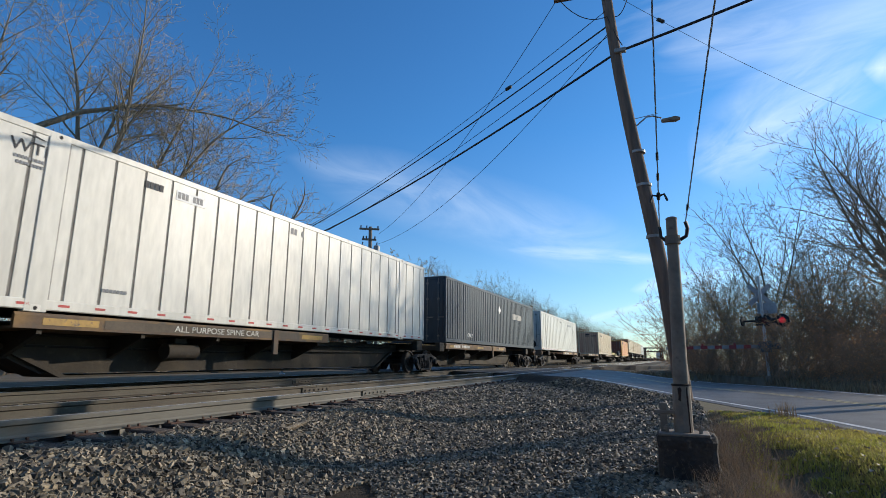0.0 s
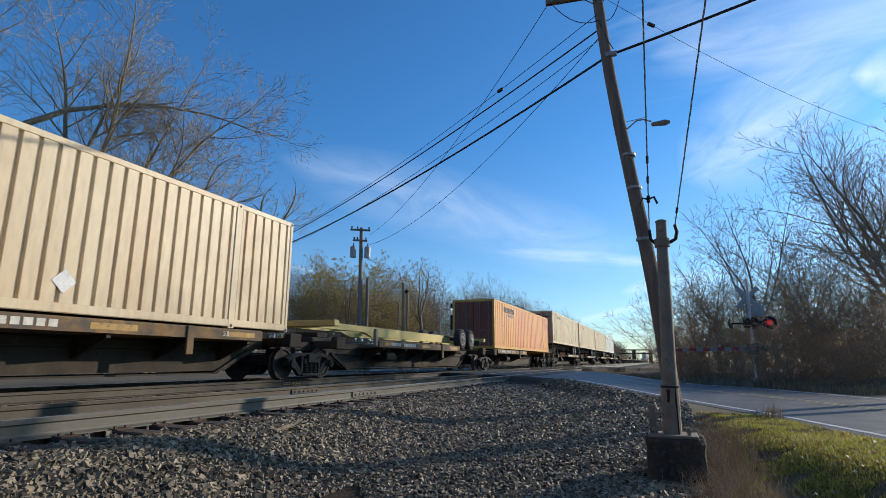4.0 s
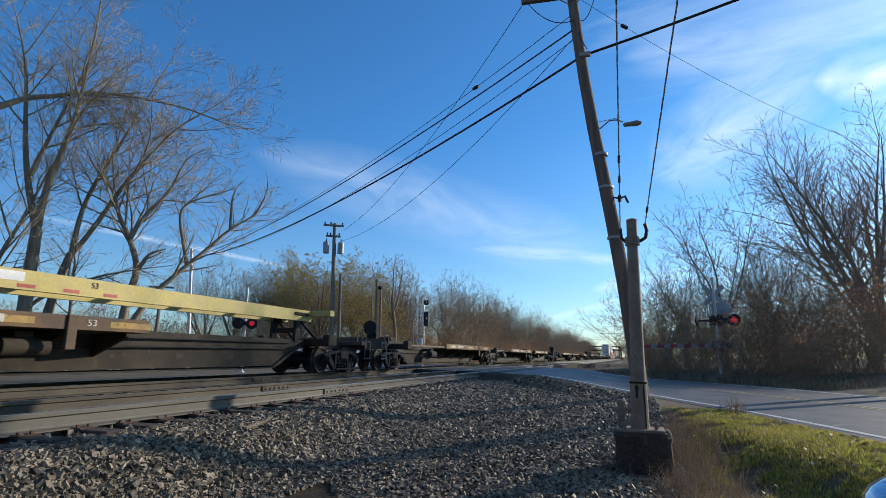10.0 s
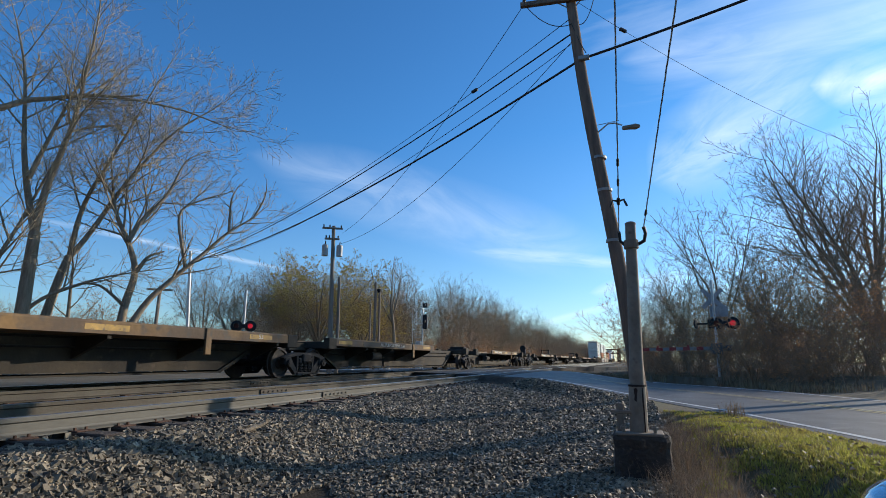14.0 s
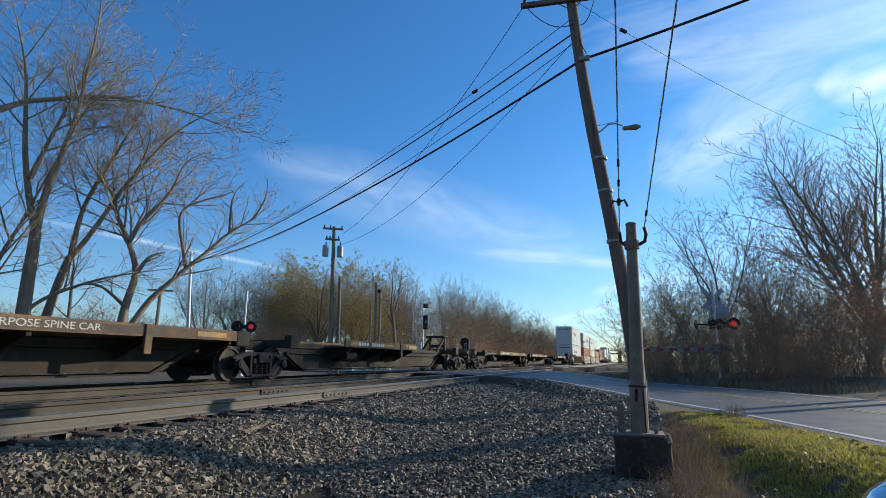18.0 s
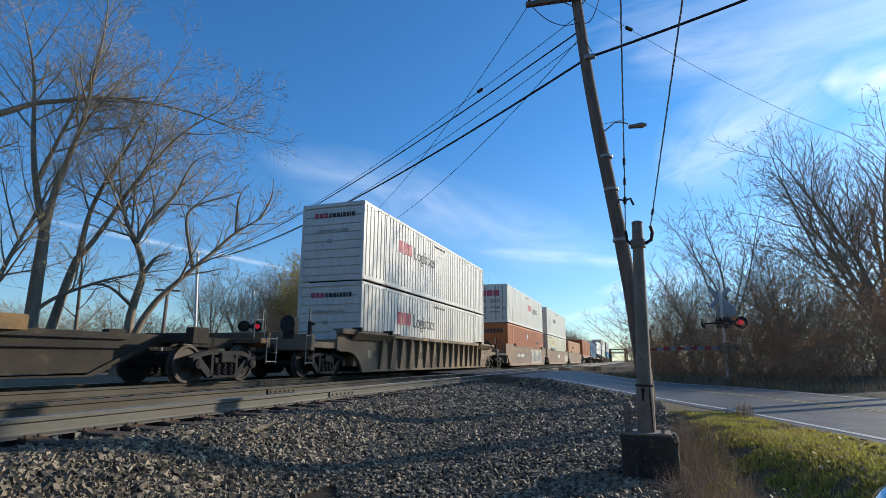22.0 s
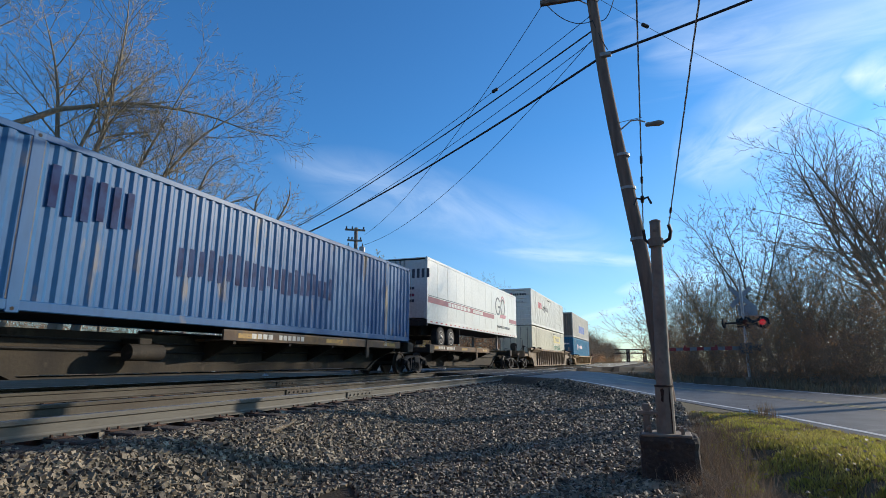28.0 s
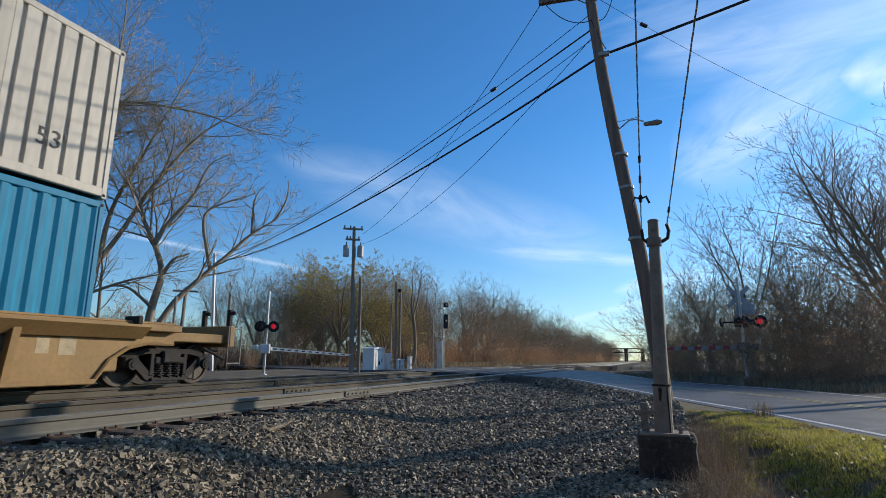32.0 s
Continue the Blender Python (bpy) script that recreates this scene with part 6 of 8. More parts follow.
def crossing_signal(x, y, z0, face, arm_to, top, lit, label, white_box):
    """face: the way the lamps point, degrees about z; arm_to: the tip of the gate."""
    s = thing("crossing_signal", label, "crossing signal", "crossing signals")
    part("mast", Build().tube([(0, 0, 0), (0, 0, top)], 0.055, 12), M_ALU, s, smooth=True)
    part("base", Build().lathe(((-0.3, 0.3), (0.05, 0.3), (0.12, 0.22), (0.35, 0.12), (0.36, 0.06)), (0, 0, 0), 2, 12), M_POST if not white_box else M_ALU, s)
    head = part("lamp_bar", Build().box(-0.36, 0.36, -0.04, 0.04, -0.035, 0.035, 0.01).box(-0.12, 0.12, -0.1, 0.1, -0.09, 0.09, 0.02), M_SIGBLACK, s, at=pose(0 if white_box else 0.36, 0, 2.5, 0, 0, face))
    for k, q in enumerate((-0.3, 0.3)):
        for back in (1, -1):
            lampo = part("lamp", Build().lathe(((0, 0.10), (0.02, 0.25), (0.04, 0.25), (0.05, 0.1)), (q, 0.06 * back if back > 0 else -0.11, 0), 1, 20), M_SIGBLACK, head)
            on = k == lit
            yy = -0.125 if back < 0 else 0.125
            part("lens", Build().lathe(((-0.012, 0.06), (-0.01, 0.11), (0.01, 0.11), (0.012, 0.06)), (q, yy, 0), 1, 18), M_REDLAMP if on else M_REDDARK, head)
            hood = Build()
            pts = [(q + 0.125 * math.cos(a), 0.125 * math.sin(a)) for a in [math.radians(-30 + 240 * i / 12) for i in range(13)]]
            for (a0, c0), (a1, c1) in zip(pts, pts[1:]):
                y0, y1 = 0.1 * back, 0.34 * back
                hood.add([(a0, y0, c0), (a1, y0, c1), (a1, y1, c1), (a0, y1, c0)], [(0, 1, 2, 3)])
            part("hood", hood, M_SIGBLACK, head)
    if not white_box:
        side_bar = part("lamp_bar", Build().box(-0.5, 0.36, -0.03, 0.03, -0.03, 0.03, 0.01), M_SIGBLACK, s, at=pose(-0.3, 0.1, 2.5, 0, 0, face))
        for q in (-0.42, 0.1):
            part("lamp", Build().lathe(((-0.05, 0.1), (-0.04, 0.2), (0.0, 0.2), (0.03, 0.08)), (0, 0, 0), 1, 16), M_SIGBLACK, side_bar, at=pose(q, 0, 0, 0, 0, 72))
    box = part("gate_machine", Build().box(-0.22, 0.2, -0.2, 0.24, 1.27, 1.7, 0.03).box(-0.28, 0.27, -0.08, 0.08, 1.4, 1.58, 0.03), M_GATEW if white_box else M_DULLBOX, s, at=pose(0, 0, 0, 0, 0, face))
    tip = Vector(arm_to) - Vector((x, y, z0))
    root = Vector((0, 0, 1.5))
    d = tip - root
    side = Vector((-d.y, d.x, 0)).normalized()
    n = 25 if white_box else 14
    if white_box:
        part("gate_arm", Build().add([c + side * 0.03 * su + Vector((0, 0, hz * sv)) for c, hz in ((root, 0.085), (tip, 0.05)) for su, sv in ((-1, -1), (1, -1), (1, 1), (-1, 1))],
             [(0, 1, 2, 3), (4, 7, 6, 5), (0, 4, 5, 1), (1, 5, 6, 2), (2, 6, 7, 3), (3, 7, 4, 0)]), M_GATEW, s, "lowered white gate arm")
    for k in range(n):
        a0, a1 = root + d * (k / n), root + d * ((k + 1) / n)
        hh = (0.07 if white_box else 0.075) - 0.02 * k / n
        if white_box and (k % 2 or not k):
            continue
        if white_box:
            hh *= 0.4
        v = []
        for c in (a0, a1):
            for su, sv in ((-1, -1), (1, -1), (1, 1), (-1, 1)):
                v.append(c + side * (0.034 if white_box else 0.03) * su + Vector((0, 0, hh * sv)))
        part("gate_stripe", Build().add(v, [(0, 1, 2, 3), (4, 7, 6, 5), (0, 4, 5, 1), (1, 5, 6, 2), (2, 6, 7, 3), (3, 7, 4, 0)]), (M_GATEW if white_box else M_GATESHADE) if k % 2 or (white_box and not k) else M_SIGBLACK if white_box else M_GATER, s)
    for f in (0.62, 0.95) if white_box else (0.3, 0.62, 0.95):
        c = root + d * f + Vector((0, 0, 0.1))
        part("gate_lamp", Build().cyl(c - Vector((0, 0, 0.04)), c + Vector((0, 0, 0.05)), 0.04, sides=8), M_GATER, s)
    back = root - d.normalized() * 0.42
    part("counterweight", Build().box(back.x - 0.12, back.x + 0.12, back.y - 0.12, back.y + 0.12, back.z - 0.12, back.z + 0.12, 0.03).tube([root, back], 0.05, 6), M_GATEW if white_box else M_DULLBOX, s)
    s.matrix_basis = pose(x, y, z0)
    return s


right_signal = crossing_signal(3.4, 24.8, -0.42, -8, (-0.25, 24.6, 1.0), 4.3, 1, "crossing signal with red lamps and a lowered red and white gate", False)
part("crossbuck", Build().box(-0.55, 0.55, -0.012, 0.012, -0.09, 0.09), M_SIGN, right_signal, "back of a crossbuck board", pose(0, 0.07, 3.55, 0, 45, 0))
part("crossbuck", Build().box(-0.55, 0.55, -0.012, 0.012, -0.09, 0.09), M_SIGN, right_signal, "back of a crossbuck board", pose(0, 0.1, 3.55, 0, -45, 0))
part("track_sign", Build().box(-0.34, 0.34, -0.01, 0.01, -0.22, 0.22), M_SIGN, right_signal, "small sign plate", pose(0.2, 0.09, 3.0))
left_signal = crossing_signal(-16.75, 20.66, -0.5, 35, (-14.3, 24.2, 0.72), 4.15, 1, "crossing signal with a white gate machine and a lowered gate", True)


# transformer pole and its neighbours beyond the tracks
M_GREYTR = mat("grey transformer can", (0.45, 0.45, 0.44), 0.5, 0.2, other=(0.36, 0.36, 0.35), fine=20, coarse=3, bump=0.03)
M_POLEGREY = mat("sun-bleached pole timber", (0.30, 0.25, 0.20), 0.9, other=(0.20, 0.165, 0.13), fine=20, coarse=2, bump=0.6, stretch=(6, 6, 0.5))
tp = thing("transformer_pole", "wooden utility pole with two grey transformers beyond the tracks", "utility pole")
TX, TY = -14.95, 25.4
part("shaft", Build().tube([(TX, TY, -0.6), (TX - 0.15, TY, 7.75)], [0.14, 0.1], 12), M_POLEGREY, tp, smooth=True)
part("shaft", Build().tube([(TX + 0.28, TY + 0.25, -0.6), (TX + 0.24, TY + 0.2, 4.9)], [0.1, 0.08], 10), M_POLEGREY, tp, "shorter second pole strapped beside it", smooth=True)
for z, w in ((7.6, 1.1), (7.0, 0.8)):
    a = part("cross_arm", Build().box(-w / 2, w / 2, -0.05, 0.05, -0.05, 0.05, 0.01), M_POLEGREY, tp, at=pose(TX - 0.14, TY - 0.12, z, 0, 0, 33))
    for x in (-w / 2 + 0.08, -0.15, w / 2 - 0.08):
        part("insulator", Build().lathe(((0, 0.02), (0.05, 0.045), (0.08, 0.03), (0.12, 0.045), (0.14, 0.02)), (x, 0, 0.05), 2, 8), M_SIGBLACK, a)
for x in (-0.42, 0.36):
    q = Vector((TX - 0.14, TY, 6.35)) + Matrix.Rotation(radians(33), 3, "Z") @ Vector((x, -0.1, 0))
    t = part("transformer", Build().lathe(((-0.32, 0.15), (-0.3, 0.17), (0.26, 0.17), (0.32, 0.12), (0.34, 0.04)), q, 2, 16), M_GREYTR, tp, smooth=True)
    part("bushing", Build().cyl(q + Vector((0, 0, 0.3)), q + Vector((0.02, 0, 0.5)), 0.03, sides=8), M_SIGBLACK, t)
mp2 = thing("metal_pole", "slim grey metal pole beyond the tracks", "pole")
part("shaft", Build().tube([(-29.15, 30.4, -0.8), (-29.55, 30.1, 8.1)], [0.14, 0.1], 10), M_ALU, mp2, smooth=True)
tw = thing("pole_pair", "two bare poles standing close together beyond the tracks", "pole")
for dx, dy, hh, r in ((0, 0, 5.25, 0.085), (0.24, 0.1, 4.8, 0.07), (-0.42, 0.2, 3.9, 0.06)):
    part("shaft", Build().tube([(-14.7 + dx, 30.1 + dy, -0.6), (-14.7 + dx, 30.1 + dy, hh)], r, 8), M_POLEGREY if dx <= 0 else M_POST, tw, smooth=True)
part("lamp_head", Build().lathe(((0, 0.05), (0.1, 0.13), (0.2, 0.13), (0.25, 0.03)), (-14.5, 30.15, 4.6), 2, 10), M_SIGBLACK, tw)
far_pole = thing("utility_pole", "wooden utility pole far beyond the tracks", "utility pole")
part("shaft", Build().tube([(-29.3, 27.5, -0.6), (-29.1, 27.4, 5.2)], [0.13, 0.1], 8), M_POLEGREY, far_pole)
part("cross_arm", Build().box(-0.75, 0.75, -0.06, 0.06, -0.06, 0.06), M_POLEGREY, far_pole, at=pose(-29.1, 27.4, 4.95, 0, 0, 40))

# equipment cabinets
M_CAB = mat("white cabinet paint", (0.80, 0.80, 0.78), 0.5, other=(0.70, 0.70, 0.67), fine=20, coarse=3, bump=0.03, dirt=(0.45, 0.43, 0.38), dirt_at=0.66)


def cabinet(x, y, w, d, hgt, label, rz=30, peaked=False):
    c = thing("equipment_cabinet", label, "equipment cabinet", "trackside cabinets")
    part("body", Build().box(-w / 2, w / 2, -d / 2, d / 2, 0, hgt, 0.015), M_CAB, c)
    if peaked:
        part("roof", Build().prism(((-w / 2 - 0.05, hgt), (w / 2 + 0.05, hgt), (w / 2 + 0.05, hgt + 0.04), (0, hgt + 0.14), (-w / 2 - 0.05, hgt + 0.04)), 1, -d / 2 - 0.05, d / 2 + 0.05), M_CAB, c)
    else:
        part("roof", Build().box(-w / 2 - 0.03, w / 2 + 0.03, -d / 2 - 0.03, d / 2 + 0.03, hgt, hgt + 0.05, 0.01), M_CAB, c)
    dr = part("door", Build().box(-w * 0.3, w * 0.3, -d / 2 - 0.02, -d / 2 - 0.001, 0.12, hgt - 0.12, 0.006), M_CAB, c)
    part("handle", Build().box(w * 0.2, w * 0.24, -d / 2 - 0.05, -d / 2 - 0.02, hgt * 0.45, hgt * 0.6), M_SIGBLACK, dr)
    if peaked:
        part("vent", Build().box(-0.08, 0.08, -d / 2 - 0.024, -d / 2 - 0.02, hgt * 0.35, hgt * 0.5), M_SIGBLACK, dr)
    c.matrix_basis = pose(x, y, -0.3, 0, 0, rz + 42)
    return c


cabinet(-15.75, 29.3, 0.95, 0.9, 1.42, "white equipment cabinet with a low peaked roof", 34, True)
cabinet(-15.1, 29.9, 0.35, 0.3, 1.15, "slim white equipment box", 28)
cabinet(-14.55, 30.35, 0.55, 0.35, 0.8, "small white equipment box", 26)
cabinet(-14.0, 30.7, 0.22, 0.2, 0.95, "narrow grey-white equipment box", 26)

# wayside signal
ws = thing("wayside_signal", "trackside signal mast with black lamp heads and a ladder", "signal")
SX, SY = -13.1, 34.1
part("mast", Build().tube([(SX, SY, -0.6), (SX, SY, 4.3)], 0.06, 10), M_ALU, ws, smooth=True)
part("case", Build().box(SX - 0.42, SX - 0.08, SY - 0.15, SY + 0.15, -0.45, 1.75, 0.02), M_ALU, ws)
for z in (2.0, 2.9, 3.9):
    part("platform", Build().box(SX - 0.5, SX + 0.05, SY - 0.2, SY + 0.2, z, z + 0.04).tube([(SX - 0.5, SY - 0.2, z), (SX - 0.5, SY - 0.2, z + 0.35), (SX - 0.05, SY - 0.2, z + 0.35)], 0.015, 5), M_ALU, ws)
for z, hgt in ((4.15, 0.32), (3.05, 0.95)):
    part("lamp_head", Build().box(SX + 0.03, SX + 0.36, SY - 0.12, SY + 0.12, z - hgt / 2, z + hgt / 2, 0.05).lathe(((0, 0.1), (0.16, 0.1)), (SX + 0.2, SY - 0.3, z), 1, 10), M_SIGBLACK, ws)
ld = Build()
for e in (-0.62, -0.36):
    ld.cyl((SX + e, SY - 0.25, -0.5), (SX + e, SY - 0.25, 4.1), 0.018, sides=5)
for k in range(15):
    ld.cyl((SX - 0.62, SY - 0.25, -0.2 + k * 0.3), (SX - 0.36, SY - 0.25, -0.2 + k * 0.3), 0.012, sides=5)
part("ladder", ld, M_ALU, ws)

# signal bridge over the tracks
M_RUST = mat("rust-brown girder", (0.06, 0.036, 0.028), 0.9, other=(0.04, 0.028, 0.024), fine=20, coarse=3, bump=0.2)
sb = thing("signal_bridge", "rust-brown steel signal bridge spanning the tracks", "signal bridge")
BY = 290.0
for x in (-20.9, -13.0, -5.2):
    for dx in (-0.45, 0.45):
        part("leg", Build().box(x + dx - 0.42, x + dx + 0.42, BY - 0.2, BY + 0.2, -0.7, 6.4), M_RUST, sb)
for z in (4.4, 6.2):
    part("girder", Build().box(-21.5, -4.4, BY - 0.25, BY + 0.25, z - 0.26, z + 0.26), M_RUST, sb)
tr = Build()
for k in range(10):
    x = -21.2 + k * 1.64
    tr.tube([(x, BY, 4.4), (x + 0.82, BY, 6.2), (x + 1.64, BY, 4.4)], 0.13, 4)
part("lattice", tr, M_RUST, sb)

# ---- trees and brush ----
M_BARK = mat("grey-brown bark", (0.34, 0.27, 0.19), 0.95, other=(0.2, 0.16, 0.11), fine=22, coarse=3, bump=0.8, stretch=(3, 3, 0.6))
M_TWIG = mat("bare twigs", (0.36, 0.27, 0.17), 0.9, other=(0.25, 0.185, 0.12), fine=20, coarse=1, bump=0.1)
M_TWIGDARK = mat("dull bare twigs", (0.40, 0.265, 0.17), 0.9, other=(0.29, 0.19, 0.12), fine=20, coarse=1, bump=0.1)
M_TWIGPALE = mat("sunlit bare twigs", (0.42, 0.33, 0.20), 0.9, other=(0.30, 0.235, 0.14), fine=20, coarse=1, bump=0.1)
M_LEAFY = mat("yellow-green leaves", (0.56, 0.43, 0.12), 0.8, other=(0.46, 0.33, 0.10), fine=10, coarse=0.6, bump=0.0, perpiece=0.35, thin=0.45)
M_LEAFB = mat("dry brown leaves", (0.64, 0.34, 0.16), 0.85, other=(0.50, 0.26, 0.125), fine=10, coarse=0.5, bump=0.0, perpiece=0.4, thin=0.75)
M_LEAFG = mat("olive brush leaves", (0.36, 0.27, 0.11), 0.85, other=(0.18, 0.16, 0.08), fine=10, coarse=0.5, bump=0.0, perpiece=0.4, thin=0.45)


def shoot(r, p, d, length, rad, level, lift, crook):
    """One branch: bends evenly to one side, rises a little, thins to its tip."""
    n = (8, 7, 6, 4, 3)[min(level, 4)]
    bend = Vector((r.uniform(-1, 1), r.uniform(-1, 1), r.uniform(-0.7, 0.7))) * crook
    path, radii = [p], [rad]
    for i in range(n):
        if r.random() < 0.28:
            bend = -bend * r.uniform(0.4, 1.2)
        d = d + bend / n + Vector((r.uniform(-1, 1), r.uniform(-1, 1), r.uniform(-1, 1))) * 0.07
        d.z += lift / n
        d.normalize()
        p = p + d * (length / n)
        path.append(p)
        radii.append(max(THIN, rad * (1 - (0.9 if level == 0 else 0.75) * (i + 1) / n)))
    return path, radii


THIN = 0.0065


def ramify(r, out, path, radii, length, level, last, per, reach=0.5, lift=0.35, crook=0.7, start=0.25):
    """Sets side branches round a branch, and twigs round those, down to the last level."""
    n = len(path) - 1
    kids = max(2, int(per[level] * length + r.random()))
    turn = r.uniform(0, 6.28)
    for k in range(kids):
        f = min(0.995, start + (1 - start) * (k + r.random() * 0.9) / kids)
        i = min(n - 1, int(f * n))
        q = path[i].lerp(path[i + 1], f * n - i)
        dd = (path[i + 1] - path[i]).normalized()
        turn += 2.4 + r.uniform(-0.6, 0.6)
        u = dd.orthogonal().normalized()
        side = u * math.cos(turn) + dd.cross(u) * math.sin(turn)
        a = radians(r.uniform(28, 62))
        d = dd * math.cos(a) + side * math.sin(a)
        size = length * reach * (1.2 - 0.65 * f) * r.uniform(0.6, 1.3)
        rad = max(THIN, radii[i] * r.uniform(0.38, 0.6))
        p2, r2 = shoot(r, q, d, size, rad, level + 1, lift if level < 2 else lift * 0.4, crook)
        out.append((level + 1, p2, r2))
        if level + 1 < last:
            ramify(r, out, p2, r2, size, level + 1, last, per, reach, lift, crook, 0.18)


def limbs(seed, height, radius, fork=0.3, leaders=5, spread=45, lean=(0, 0), last=4, per=(1.3, 2.2, 3.4, 5.0), reach=0.46, lift=0.4, crook=0.8):
    """Grows a bare tree whose trunk divides into rising leaders: a list of (level, path, radii)."""
    r = random.Random(seed)
    out = []
    n, p, d = 6, Vector((0, 0, -0.4)), Vector((lean[0], lean[1], 1)).normalized()
    path, radii = [p], [radius * 1.25]
    for i in range(n):
        d = (d + Vector((r.uniform(-1, 1), r.uniform(-1, 1), 0)) * 0.07).normalized()
        p = p + d * ((height * fork + 0.4) / n)
        path.append(p)
        radii.append(radius * (1.0 - 0.25 * (i + 1) / n))
    out.append((0, path, radii))
    a0 = r.uniform(0, 6.28)
    for k in range(leaders):
        f = 1.0 if k == 0 else r.uniform(0.62, 1.0)
        i = min(n - 1, int(f * n * 0.999))
        q = path[i].lerp(path[i + 1], f * n - i)
        az = a0 + 6.283 * k / max(1, leaders - 1) + r.uniform(-0.4, 0.4)
        tip = radians(spread * (0.15 if k == 0 else r.uniform(0.55, 1.1)))
        d = (Vector((math.sin(tip) * math.cos(az), math.sin(tip) * math.sin(az), math.cos(tip))) + Vector((lean[0], lean[1], 0)) * 0.5).normalized()
        size = (height - q.z) * r.uniform(0.82, 1.05) * (1 + 0.12 * math.sin(tip))
        p2, r2 = shoot(r, q, d, size, radius * r.uniform(0.42, 0.62), 0, lift, crook * 0.6)
        out.append((0, p2, r2))
        ramify(r, out, p2, r2, size, 0, last, per, reach, lift, crook, 0.2)
    return out


def leaf_cards(paths, seed, share, size, spread=0.12):
    r = random.Random(seed)
    v, f = [], []
    for level, path, _ in paths:
        if level < 3:
            continue
        for p in path[1:]:
            if r.random() > share:
                continue
            c = p + Vector((r.uniform(-1, 1), r.uniform(-1, 1), r.uniform(-1, 0.4))) * spread
            a = Vector((r.uniform(-1, 1), r.uniform(-1, 1), r.uniform(-1, 1))).normalized() * size * r.uniform(0.6, 1.2)
            b = a.orthogonal().normalized() * size * 0.45
            k = len(v)
            v += [c - a, c + b, c + a, c - b]
            f.append((k, k + 1, k + 2, k + 3))
    b = Build()
    b.v, b.f = [tuple(q) for q in v], f
    return b


def plain(b, name, material):
    me = bpy.data.meshes.new(name)
    me.from_pydata(b.v, [], b.f)
    me.materials.append(material)
    return me


def tree_meshes(name, paths, split=1, thick=1.0, twig=M_TWIG):
    trunk, crown = Build(), Build()
    for level, path, radii in paths:
        radii = [q * thick for q in radii]
        if level <= split:
            trunk.tube(path, radii, (9 if radii[0] > 0.07 else 6) if level == 0 else 5, caps=False)
        else:
            crown.tube(path, radii, 4 if level == 2 else 3, caps=False)
    return trunk, crown


def tree(x, y, z, label, paths, twig=M_TWIG, leaves=None, thick=1.0, rz=0, name="tree", group=""):
    t = thing(name, label, "tree", group)
    tr, cr = tree_meshes(name, paths, 1, thick)
    me = plain(tr, "trunk", M_BARK)
    for p in me.polygons:
        p.use_smooth = True
    part("trunk", me, None, t)
    tagged(part("crown", plain(cr, "crown", twig), None, t), kind="stuff")
    for mat_, share, size, seed in leaves or ():
        tagged(part("foliage", plain(leaf_cards(paths, seed, share, size), "foliage", mat_), None, t), kind="stuff")
    t.matrix_basis = pose(x, y, z, 0, 0, rz)
    return t


# big bare trees beyond the tracks: main stems as (along, height), then branches grown from them
ALONG = Vector((0.59, 0.807, 0.0))
ACROSS = Vector((-0.807, 0.59, 0.0))


def stemmed(seed, stems, per=(1.7, 2.9, 4.6, 5.0), reach=0.52, last=3):
    """Grows branches and twigs from given stems (points, first and last radius, turn in depth)."""
    r = random.Random(seed)
    out = []
    for pts, r0, r1, deep in stems:
        raw = [ALONG * u + ACROSS * (deep * (h - pts[0][1])) + Vector((0, 0, h)) for u, h in pts]
        path = []
        for a, b in zip(raw, raw[1:]):
            path += [a.lerp(b, j / 4) + Vector((r.uniform(-1, 1), r.uniform(-1, 1), 0)) * 0.05 * (j > 0) for j in range(4)]
        path.append(raw[-1])
        n = len(path) - 1
        for _ in range(3):
            path = [path[0]] + [(path[i - 1] + 2 * path[i] + path[i + 1]) / 4 for i in range(1, n)] + [path[-1]]
        length = sum((b - a).length for a, b in zip(path, path[1:]))
        if length > 2.0 and (r0 < 0.15 or length > 7.0):
            r1 = min(r1, 0.012)
        radii = [r0 + (r1 - r0) * i / n for i in range(n + 1)]
        out.append((0, path, radii))
        if r0 >= 0.15 and length < 6.5:
            continue
        start = 0.18 if r0 < 0.15 else 0.42
        ramify(r, out, path, radii, min(length, 7.0), 0, last, (per[0] * length / min(length, 7.0),) + per[1:], reach, 0.3, 0.9, start)
    return out


def grove(label, seed, stems, leaves, deep=0.0, **kw):
    at = Vector((-22.5, 16.5, 0)) + ACROSS * deep
    return tree(at.x, at.y, 0.0, label, stemmed(seed, stems, **kw), M_TWIGPALE, leaves=((M_LEAFY, leaves, 0.028, seed),))


grove("tall bare tree with a thick forked trunk", 3, (
    (((-1.5, -0.7), (-1.5, 1.8), (-1.5, 4.0), (-1.5, 5.7)), 0.3, 0.21, 0.0),
    (((-1.5, 5.6), (-2.0, 7.3), (-2.4, 9.7), (-2.7, 12.3), (-3.1, 14.3), (-3.8, 16.5)), 0.16, 0.025, 0.1),
    (((-1.5, 5.6), (-1.4, 7.4), (-1.1, 8.7), (-0.7, 10.7), (-0.6, 12.7), (-0.4, 15.3), (-0.5, 18.0)), 0.17, 0.025, -0.1),
    (((-2.0, 8.0), (-1.6, 9.7), (-1.2, 11.4), (-0.8, 12.9), (-0.4, 15.0)), 0.11, 0.02, 0.1),
    (((-1.4, 2.4), (-0.7, 3.1), (0.5, 3.7), (1.3, 4.0), (2.3, 4.3), (3.7, 4.6)), 0.09, 0.02, -0.3)), 0.05)
